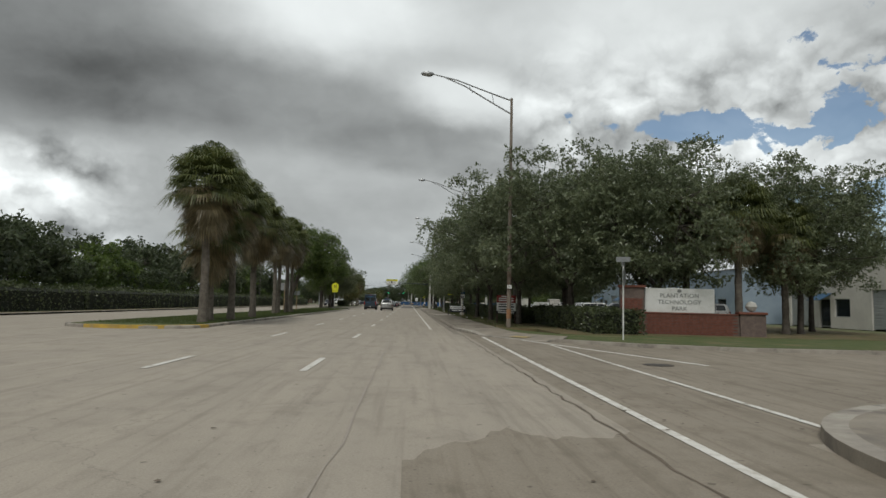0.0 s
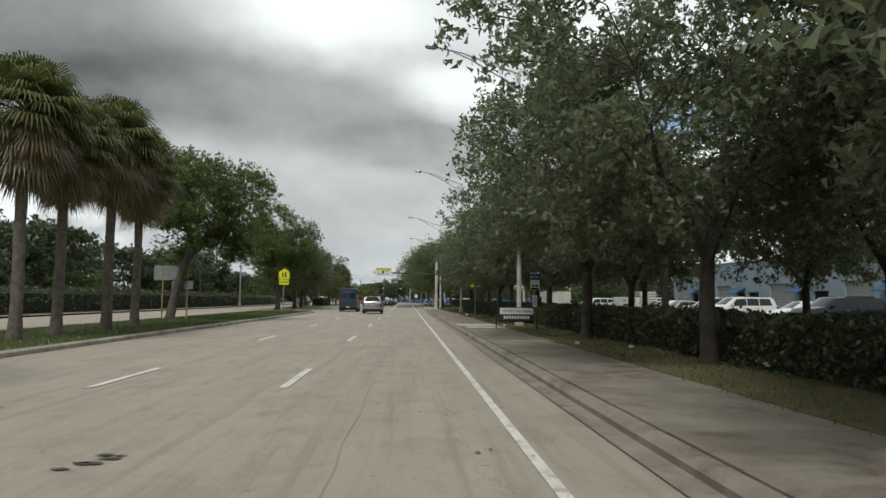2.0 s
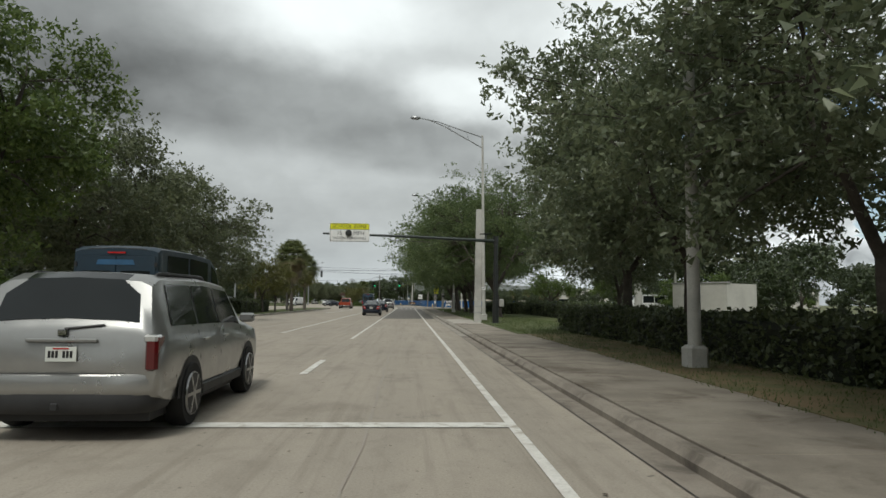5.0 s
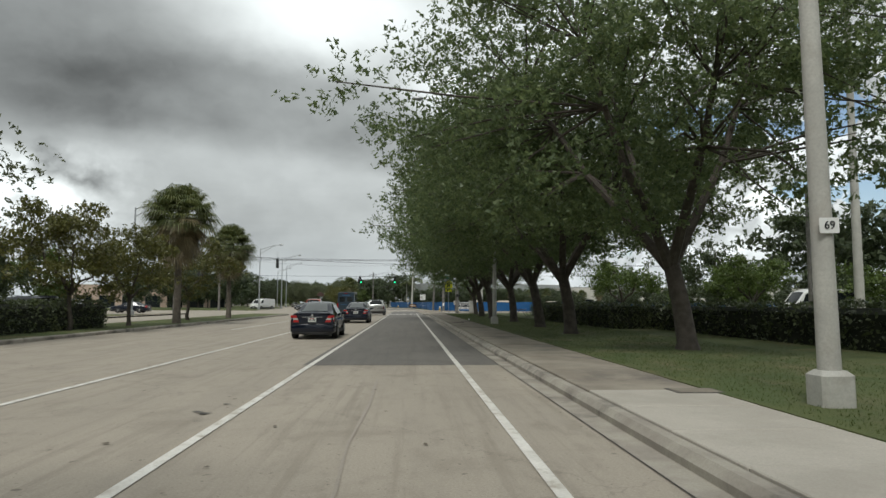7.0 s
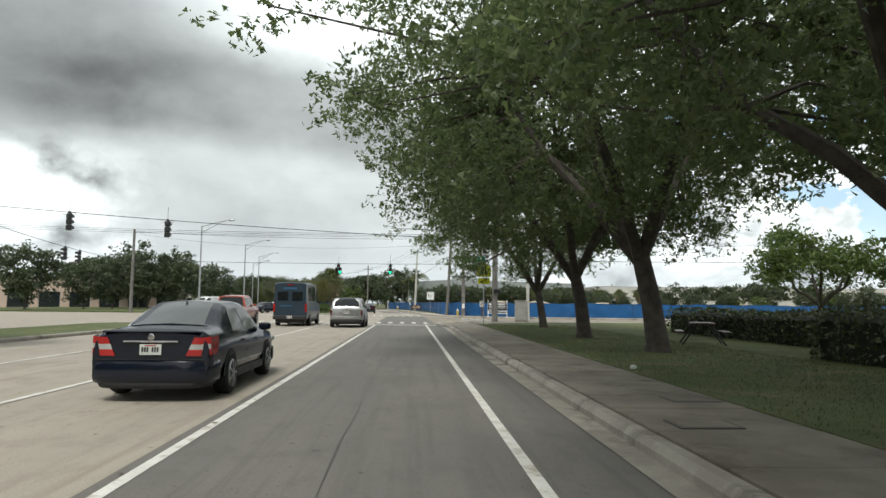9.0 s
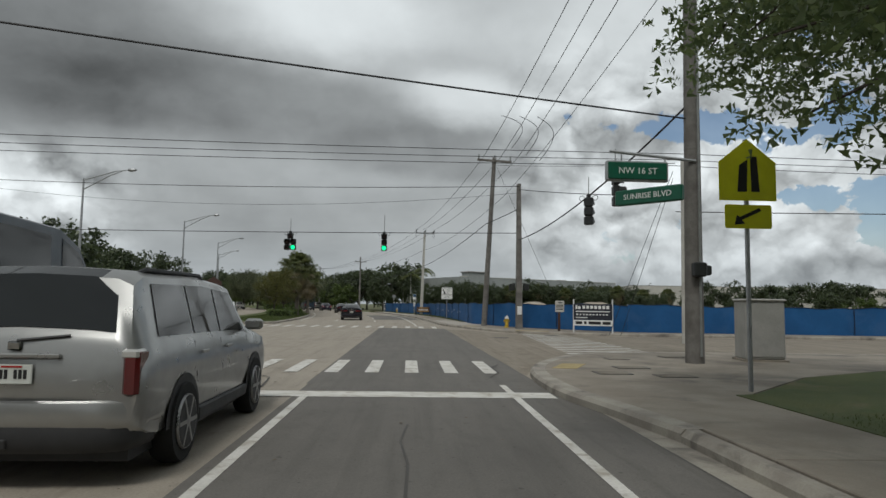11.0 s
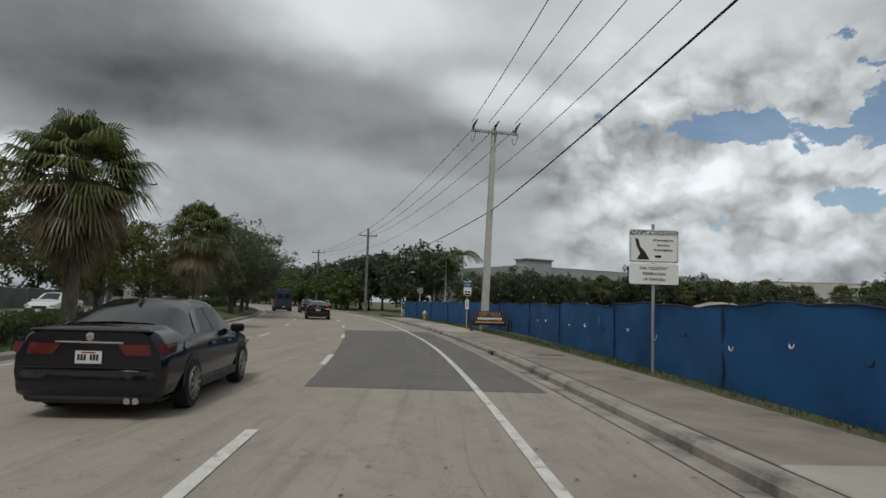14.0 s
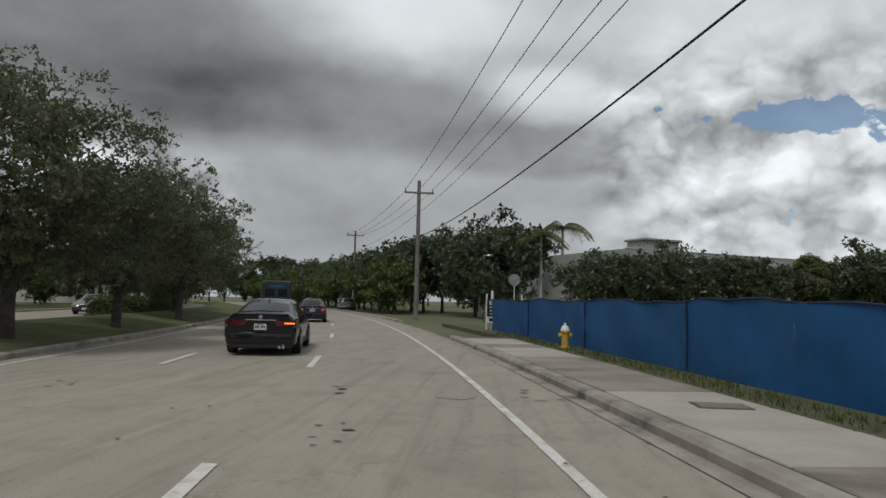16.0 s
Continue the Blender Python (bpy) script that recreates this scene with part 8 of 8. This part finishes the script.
def van_rear(t, y, lit):
    for s in (-1, 1):
        part("tail_lamp", Geo().box(min(s * 0.90, s * 1.01), y - 0.02, 0.85, max(s * 0.90, s * 1.01), y + 0.12, 1.4, 0.02), M["taillight"], t, "red tail lamp")
        d = part("rear_door", Geo().box(min(s * 0.01, s * 0.88), y - 0.025, 0.55, max(s * 0.01, s * 0.88), y - 0.004, 2.45, 0.01), M["vanblue"], t)
        part("door_window", Geo().box(min(s * 0.12, s * 0.76), y - 0.034, 1.55, max(s * 0.12, s * 0.76), y - 0.025, 2.1, 0.02), M["carglass"], d)
        part("hinge", Geo().box(min(s * 0.86, s * 0.92), y - 0.05, 1.4, max(s * 0.86, s * 0.92), y - 0.01, 1.5), M["darkplastic"], d)
        part("hinge", Geo().box(min(s * 0.86, s * 0.92), y - 0.05, 2.2, max(s * 0.86, s * 0.92), y - 0.01, 2.3), M["darkplastic"], d)
    part("bumper", Geo().box(-1.0, y - 0.16, 0.42, 1.0, y + 0.1, 0.66, 0.04), M["darkplastic"], t)
    plate_bars(t, y - 0.17, 0.56)
    part("logo_shape", Geo().plate([(-0.45, 2.24), (0.42, 2.24), (0.38, 2.36), (-0.4, 2.36)], y - 0.034, y - 0.026), M["signblue"], t)
    part("text_bar", Geo().plate([(-0.6, 1.2), (0.1, 1.2), (0.1, 1.27), (-0.6, 1.27)], y - 0.034, y - 0.026), M["signblue"], t)
    part("brake_lamp", Geo().box(-0.2, y - 0.03, 2.5, 0.2, y, 2.54), M["taillight"], t)


def low_van_rear(t, y, lit):
    for s in (-1, 1):
        part("tail_lamp", Geo().box(min(s * 0.90, s * 1.01), y - 0.02, 0.75, max(s * 0.90, s * 1.01), y + 0.12, 1.2, 0.02), M["taillight"], t, "red tail lamp")
    part("bumper", Geo().box(-1.0, y - 0.16, 0.42, 1.0, y + 0.1, 0.66, 0.04), M["darkplastic"], t)
    for k in range(4):
        part("roof_rack_bar", Geo().box(-0.8, y + 0.6 + k * 1.1, 2.13, 0.8, y + 0.65 + k * 1.1, 2.24, 0.01), M["chrome"], t)


VAN = dict(w=1.03, r=0.36, axles=(-1.75, 1.85), spokes=6, mirror=(1.95, 1.5), sill=0.35, cat="van", blackmirror=True,
           stations=[(-3.0, 0.5, 1.45, 2.58, 0.90, 0.97), (-2.9, 0.4, 1.45, 2.66, 0.90, 1.0), (-0.5, 0.38, 1.45, 2.70, 0.90, 1.0), (1.0, 0.38, 1.42, 2.66, 0.88, 1.0), (1.7, 0.38, 1.38, 2.42, 0.84, 1.0), (2.45, 0.38, 1.3, 1.5, 0.86, 1.0), (2.95, 0.42, 1.05, 1.15, 0.84, 0.95), (3.05, 0.46, 0.85, 0.9, 0.8, 0.88)],
           side_windows=[(-2.5, -1.0, 0, 0), (-0.9, 0.7, 0, 0), (1.05, 2.1, 0, -0.35)], rear_window=(-2.999, -2.97), windscreen=(1.72, 2.42), handles=((0.9, 1.2),), door_lines=(-0.95, 0.85, 1.9),
           rear=van_rear, front=plain_front(0.85, 0.6))


def truck_rear(t, y, lit):
    for s in (-1, 1):
        part("tail_lamp", Geo().box(min(s * 0.84, s * 0.97), y - 0.03, 0.72, max(s * 0.84, s * 0.97), y + 0.1, 1.1, 0.02), M["taillight"], t, "red tail lamp")
    part("tailgate", Geo().box(-0.82, y - 0.02, 0.66, 0.82, y + 0.02, 1.12, 0.02), M["carred"], t)
    part("bumper", Geo().box(-0.95, y - 0.16, 0.42, 0.95, y + 0.05, 0.62, 0.03), M["chrome"], t)
    plate_bars(t, y - 0.165, 0.53)
    part("bed_liner", Geo().box(-0.78, y + 0.1, 0.8, 0.78, y + 1.85, 1.16), M["darkplastic"], t)


PICKUP = dict(w=1.0, r=0.39, axles=(-1.75, 1.85), spokes=6, mirror=(1.0, 1.25), sill=0.35, cat="pickup",
              stations=[(-2.85, 0.5, 1.05, 1.13, 0.9, 0.97), (-2.7, 0.42, 1.06, 1.14, 0.9, 1.0), (-0.9, 0.4, 1.08, 1.16, 0.9, 1.0), (-0.78, 0.4, 1.12, 1.8, 0.76, 1.0), (0.4, 0.4, 1.12, 1.88, 0.76, 1.0), (0.75, 0.4, 1.12, 1.82, 0.76, 1.0), (1.45, 0.4, 1.1, 1.2, 0.86, 1.0), (2.5, 0.42, 1.05, 1.12, 0.84, 0.98), (2.8, 0.46, 0.85, 0.9, 0.8, 0.92)],
              side_windows=[(-0.7, 0.2, 0, 0), (0.26, 1.05, 0, -0.32)], rear_window=(-0.9, -0.79), windscreen=(0.8, 1.4), handles=((0.35, 1.0),), door_lines=(0.22, 1.2), rear=truck_rear, front=plain_front(0.8, 0.6))

vehicle("silver_suv", "silver sport utility car with dark rear window in the lane", pose(-2.72, 108.1, 0, 0, 0, 0.5), SUV, "silver")
vehicle("sedan", "dark navy older sedan with red tail lamps", pose(-2.78, 185.85, 0, 0, 0, 0.5), OLD_SEDAN, "darkblue", "paleglass")
vehicle("sedan", "black sporty sedan with slim red tail lamps", pose(-10.25, 308.75, 0, 0, 0, 12.0), NEW_SEDAN, "blackcar", "carglass", lit=True)
vehicle("tall_van", "slate blue high-roof passenger van", pose(-6.3, 216.6, 0, 0, 0, 0), VAN, "vanblue")
vehicle("sedan", "dark navy older sedan beside the double lane line", pose(-2.85, 165.5, 0, 0, 0, 0.5), OLD_SEDAN, "darkblue", "paleglass")
vehicle("tall_van", "slate blue high-roof passenger van beside the median", pose(-5.9, 117.0, 0, 0, 0, 0.5), VAN, "vanblue")
vehicle("tall_van", "slate blue high-roof passenger van on the bend", pose(-20.0, 337.5, 0, 0, 0, 17), VAN, "vanblue")
vehicle("silver_suv", "silver sport utility car waiting at the stop line", pose(-2.75, 214.5, 0, 0, 0, 0.3), SUV, "silver")
vehicle("sedan", "black sporty sedan beside the dark asphalt lane", pose(-4.95, 266.9, 0, 0, 0, 4.0), NEW_SEDAN, "blackcar", "carglass")
vehicle("sedan", "dark violet older sedan with red tail lamps ahead", pose(-15.8, 332.2, 0, 0, 0, 16), OLD_SEDAN, "violet")
SUV2 = dict(SUV, handlemat="tan")
vehicle("compact_suv", "grey tan compact sport utility car far ahead", pose(-23.6, 375.5, 0, 0, 0, 22) @ Matrix.Scale(0.93, 4), SUV2, "tan")
vehicle("pickup_truck", "orange red pickup truck waiting in the turn lane", pose(-10.4, 216.5, 0, 0, 0, 0), PICKUP, "carred")
vehicle("cargo_van", "white cargo van on the far carriageway", pose(-28.6, 271.0, 0, 0, 0, 158), dict(VAN, stations=[(a, b, c * 0.88, d * (0.8 if d > 1.4 else 1.0), e, f) for a, b, c, d, e, f in VAN["stations"]], rear=low_van_rear, side_windows=[(1.05, 2.1, 0, -0.35)]), "carwhite")
vehicle("sedan", "dark blue sedan turning on the far carriageway", pose(-18.3, 261.0, 0, 0, 0, 150), dict(NEW_SEDAN), "darkblue")
vehicle("sedan", "silver grey sedan on the far carriageway", pose(-33.0, 335.5, 0, 0, 0, 198), dict(NEW_SEDAN), "tan")
vehicle("sedan", "white sedan on the far carriageway", pose(-24.3, 297, 0, 0, 0, 190), dict(OLD_SEDAN), "carwhite")
vehicle("dark_suv", "dark sport utility car on the far carriageway", pose(-20.5, 175, 0, 0, 0, 180), SUV, "darkblue")
PARKED = [(24, 84, "carwhite", SUV), (23.5, 92, "silver", OLD_SEDAN), (24, 95, "carwhite", OLD_SEDAN), (24, 98, "tan", NEW_SEDAN), (23.5, 101, "carwhite", SUV), (24, 106, "silver", NEW_SEDAN), (24, 109.2, "darkblue", OLD_SEDAN),
          (25, 78, "carwhite", OLD_SEDAN), (25, 75, "darkblue", SUV), (27, 58, "silver", SUV), (26.5, 66, "carwhite", NEW_SEDAN), (24.3, 88, "silver", SUV), (25, 121, "carwhite", SUV), (25, 125, "tan", OLD_SEDAN)]
for x, y, paint, sh in PARKED:
    vehicle("parked_car", "parked %s car behind the hedge" % {"carwhite": "white", "silver": "silver", "tan": "grey tan", "darkblue": "dark"}[paint], pose(x, y, 0.16, 0, 0, 92), sh, paint, group="cars parked behind the hedge")
for x, y, paint, sh in [(34, 188, "carwhite", VAN), (37, 180, "silver", SUV), (-38, 212, "carwhite", SUV), (-41, 216, "carwhite", OLD_SEDAN), (-44, 212, "silver", OLD_SEDAN), (-36, 226, "darkblue", OLD_SEDAN)]:
    vehicle("parked_car", "parked car in a far lot", pose(x, y, 0.0, 0, 0, 95), sh, paint, group="cars parked far off")

# box truck and a pickup with a painted board
t = thing("box_truck", "white box truck parked behind the hedge", "truck", pose(24, 62, 0.16, 0, 0, 95))
part("box", Geo().box(-1.15, -3.4, 0.9, 1.15, 1.0, 3.2, 0.05), M["carwhite"], t)
cab = part("cab", Geo().box(-1.05, 1.05, 0.55, 1.05, 2.7, 2.35, 0.18), M["carwhite"], t, smooth=True)
part("windscreen", Geo().box(-0.92, 2.7, 1.35, 0.92, 2.712, 2.1, 0.004), M["carglass"], cab)
for s in (-1, 1):
    part("cab_window", Geo().box(min(s * 1.05, s * 1.06), 1.5, 1.35, max(s * 1.05, s * 1.06), 2.45, 2.05), M["carglass"], cab)
    for y in (-2.2, 2.0):
        part("wheel", Geo().lathe([(0.2, -0.12), (0.42, -0.13), (0.44, 0), (0.42, 0.13), (0.2, 0.12)], n=18, m=pose(s * 0.95, y, 0.44, 0, 90)), M["tyre"], t, smooth=True)
part("chassis", Geo().box(-0.5, -3.4, 0.6, 0.5, 2.4, 0.9), M["darkplastic"], t)
t = thing("board_trailer", "trailer with a white lettered board and stacked pallets", "trailer", pose(21.5, 99.0, 0.16, 0, 0, 0))
part("deck", Geo().box(-1.8, -0.9, 0.5, 2.6, 0.9, 0.62, 0.02), M["darkplastic"], t)
b = part("board", Geo().box(-1.8, -0.98, 0.75, 0.6, -0.92, 1.75, 0.01), M["white"], t)
part("lettering", writing("WOOD", 0.36, M["ink"]), None, b, m=pose(-0.35, -0.99, 1.4))
bars(b, [(-0.9, 0.1, 1.05, 0.2)], M["ink"], -0.985)
for k in range(7):
    part("pallet", Geo().box(0.7, -0.8, 0.62 + 0.24 * k, 2.3, 0.8, 0.82 + 0.24 * k, 0.03), M["stucco"], t)
for s in (-1, 1):
    part("wheel", Geo().lathe([(0.15, -0.1), (0.32, -0.1), (0.34, 0), (0.32, 0.1), (0.15, 0.1)], n=16, m=pose(0.5, s * 0.85, 0.34, 90)), M["tyre"], t, smooth=True)

# ---- buildings ----


def building(name, label, m, w, d, h, wall, roof_over=0.2, parapet=0.4, openings=(), band=None):
    """A flat-roofed block with its front along local x at y = 0; openings: x0, x1, z0, z1, kind."""
    t = thing(name, label, "building", m)
    xs = sorted({0.0, w, *[o[0] for o in openings], *[o[1] for o in openings]})
    zs = sorted({0.0, h, *[o[2] for o in openings], *[o[3] for o in openings]})
    front = Geo()
    for xa, xb in zip(xs[:-1], xs[1:]):
        for za, zb in zip(zs[:-1], zs[1:]):
            cx, cz = (xa + xb) / 2, (za + zb) / 2
            if not any(o[0] < cx < o[1] and o[2] < cz < o[3] for o in openings):
                front.box(xa, 0, za - (0.1 if za == 0 else 0), xb, 0.3, zb)
    me = front.mesh("front_wall", M[wall])
    bm = bmesh.new()
    bm.from_mesh(me)
    bmesh.ops.remove_doubles(bm, verts=bm.verts, dist=0.001)
    bm.to_mesh(me)
    bm.free()
    part("front_wall", me, None, t)
    part("side_wall", Geo().box(0, 0.3, -0.1, 0.3, d, h), M[wall], t)
    part("side_wall", Geo().box(w - 0.3, 0.3, -0.1, w, d, h), M[wall], t)
    part("back_wall", Geo().box(0.3, d - 0.3, -0.1, w - 0.3, d, h), M[wall], t)
    part("roof", Geo().box(0.3, 0.3, h - parapet - 0.2, w - 0.3, d - 0.3, h - parapet), M["roof"], t)
    part("coping", Geo().box(-0.06, -0.06, h, w + 0.06, 0.36, h + 0.12, 0.02), M[band or "roof"], t)
    for x0, x1, z0, z1, kind in openings:
        if kind == "shutter":
            s = part("shutter", Geo().box(x0, 0.16, z0, x1, 0.2, z1), M["shutter"], t)
            n = int((z1 - z0) / 0.28)
            for k in range(n):
                part("shutter_slat", Geo().box(x0, 0.13, z0 + 0.04 + k * 0.28, x1, 0.16, z0 + 0.26 + k * 0.28, 0.01), M["shutter"], s)
        else:
            f = part("window", Geo().box(x0, 0.14, z0, x1, 0.18, z1), M["glass"], t)
            part("frame", Geo().box(x0, 0.1, z0, x0 + 0.07, 0.14, z1).box(x1 - 0.07, 0.1, z0, x1, 0.14, z1).box(x0 + 0.07, 0.1, z1 - 0.07, x1 - 0.07, 0.14, z1).box(x0 + 0.07, 0.1, z0, x1 - 0.07, 0.14, z0 + 0.07), M["grey"], f)
            if kind == "awning":
                part("awning", Geo().add([(x0 - 0.2, 0, z1 + 0.5), (x1 + 0.2, 0, z1 + 0.5), (x1 + 0.2, -1.1, z1 - 0.1), (x0 - 0.2, -1.1, z1 - 0.1), (x0 - 0.2, 0, z1 + 0.44), (x1 + 0.2, 0, z1 + 0.44), (x1 + 0.2, -1.1, z1 - 0.16), (x0 - 0.2, -1.1, z1 - 0.16)], [(0, 1, 2, 3), (7, 6, 5, 4), (3, 2, 6, 7), (0, 3, 7, 4), (2, 1, 5, 6)]), M["signblue"], t, "faded blue awning")
    return t


def units(n, w, kind2="awning"):
    out = []
    for k in range(n):
        x = k * w
        out += [(x + 1.0, x + 4.2, 0, 3.2, "shutter"), (x + 5.5, x + 7.0, 0, 2.5, kind2), (x + 7.6, x + 9.6, 0.9, 2.5, "window")]
    return out


# warehouse units behind the oaks face the road
building("warehouse", "pale blue-grey warehouse with roller shutters and awnings", pose(35.5, 122, 0.1, 0, 0, -90), 54, 16, 5.6, "bluegrey", openings=units(5, 10.6))
building("warehouse", "white warehouse with roller shutters behind parked cars", pose(38.5, 64, 0.1, 0, 0, -90), 46, 16, 6.2, "stucco", openings=units(4, 11.2))
# long grey building behind the building site
bx = building("big_box_store", "long grey tilt-wall building with a pale roofline", pose(13.5, 376.5, 0, 0, 0, 29), 58, 30, 9.0, "greybuild", openings=[(4 + 7 * k, 8 + 7 * k, 0, 3.0, "window") for k in range(7)], band="stucco")
part("tower", Geo().box(2.5, -0.5, 0, 8.5, 3, 10.2, 0.05), M["greybuild"], bx, "taller grey entrance block")
part("tower_cap", Geo().box(2.2, -0.8, 10.2, 8.8, 3.3, 10.5, 0.05), M["roof"], bx)
for x in (40, 42):
    part("roof_unit", Geo().box(x, 6, 8.4, x + 1.2, 7.4, 9.6, 0.05), M["grey"], bx)
building("low_store", "long low grey store far behind the trees", pose(60, 380, 0, 0, 0, -4), 120, 30, 7.5, "stucco", openings=[(6 + 12 * k, 11 + 12 * k, 0, 3.0, "window") for k in range(9)])
building("strip_mall", "peach strip mall with a pale parapet beyond the junction", pose(-84, 292, 0, 0, 0, 18), 42, 18, 5.5, "peach", openings=[(2 + 5 * k, 5.5 + 5 * k, 0, 3.0, "window") for k in range(8)], band="white")
building("white_house", "white two-storey building among trees at the bend", pose(-68, 372, 0, 0, 0, 30), 16, 10, 6.5, "stucco", openings=[(1.5 + 3.6 * k, 3.3 + 3.6 * k, z, z + 1.4, "window") for k in range(4) for z in (1.0, 4.0)], band="white")
for x, y, a in [(-42, 30, 90), (-44, 64, 90), (-43, 150, 90)]:
    building("house", "low house with a pale roof beyond the far hedge", pose(x, y, 0, 0, 0, a), 15, 9, 3.3, "stucco", openings=[(1.5 + 3.4 * k, 3.3 + 3.4 * k, 0.9, 2.2, "window") for k in range(4)], band="white")
building("utility_hut", "small pale stucco hut beside the park hedge", pose(23, 152, 0.1, 0, 0, -60), 5, 4, 3.0, "stucco", openings=[(1, 2, 0, 2.1, "window")], band="roof")


def heap(x, y, r, h, seed):
    g, rng = Geo(), random.Random(seed)
    n, m = 18, 7
    v = [(0, 0, h)]
    for j in range(1, m + 1):
        for k in range(n):
            rr = r * j / m * rng.uniform(0.92, 1.08)
            v.append((rr * math.cos(2 * math.pi * k / n), rr * 0.7 * math.sin(2 * math.pi * k / n), max(-0.05, h * (1 - (j / m) ** 1.3) + rng.uniform(-0.08, 0.08) * h) if j < m else -0.05))
    f = [(0, 1 + k, 1 + (k + 1) % n) for k in range(n)] + [(1 + (j - 1) * n + k, 1 + j * n + k, 1 + j * n + (k + 1) % n, 1 + (j - 1) * n + (k + 1) % n) for j in range(1, m) for k in range(n)]
    tagged(outward(part("spoil_heap", g.add(v, f), M["sand"], None, smooth=True, m=pose(x, y, 0) @ Matrix.Diagonal((1, 1, 0.72, 1)))), "pale heap of excavated sand behind the fence", "sand heap", "spoil heaps")


heap(18.5, 300, 6, 3.0, 1)
heap(23, 285, 7, 2.9, 2)
heap(33, 280, 6, 2.7, 3)
heap(15, 312, 4, 2.4, 4)

# gate and railings after the fence
t = thing("slat_gate", "dark open railing gate at the lot entrance", "gate", pose(-4.6, 336, 0.0, 0, 0, 20))
for k in range(18):
    part("bar", Geo().tube([(k * 0.28, 0, 0), (k * 0.28, 0, 1.5)], 0.02, 5), M["black"], t)
part("rail", Geo().tube([(0, 0, 1.4), (4.8, 0, 1.4)], 0.025, 5), M["black"], t)
part("rail", Geo().tube([(0, 0, 0.15), (4.8, 0, 0.15)], 0.025, 5), M["black"], t)
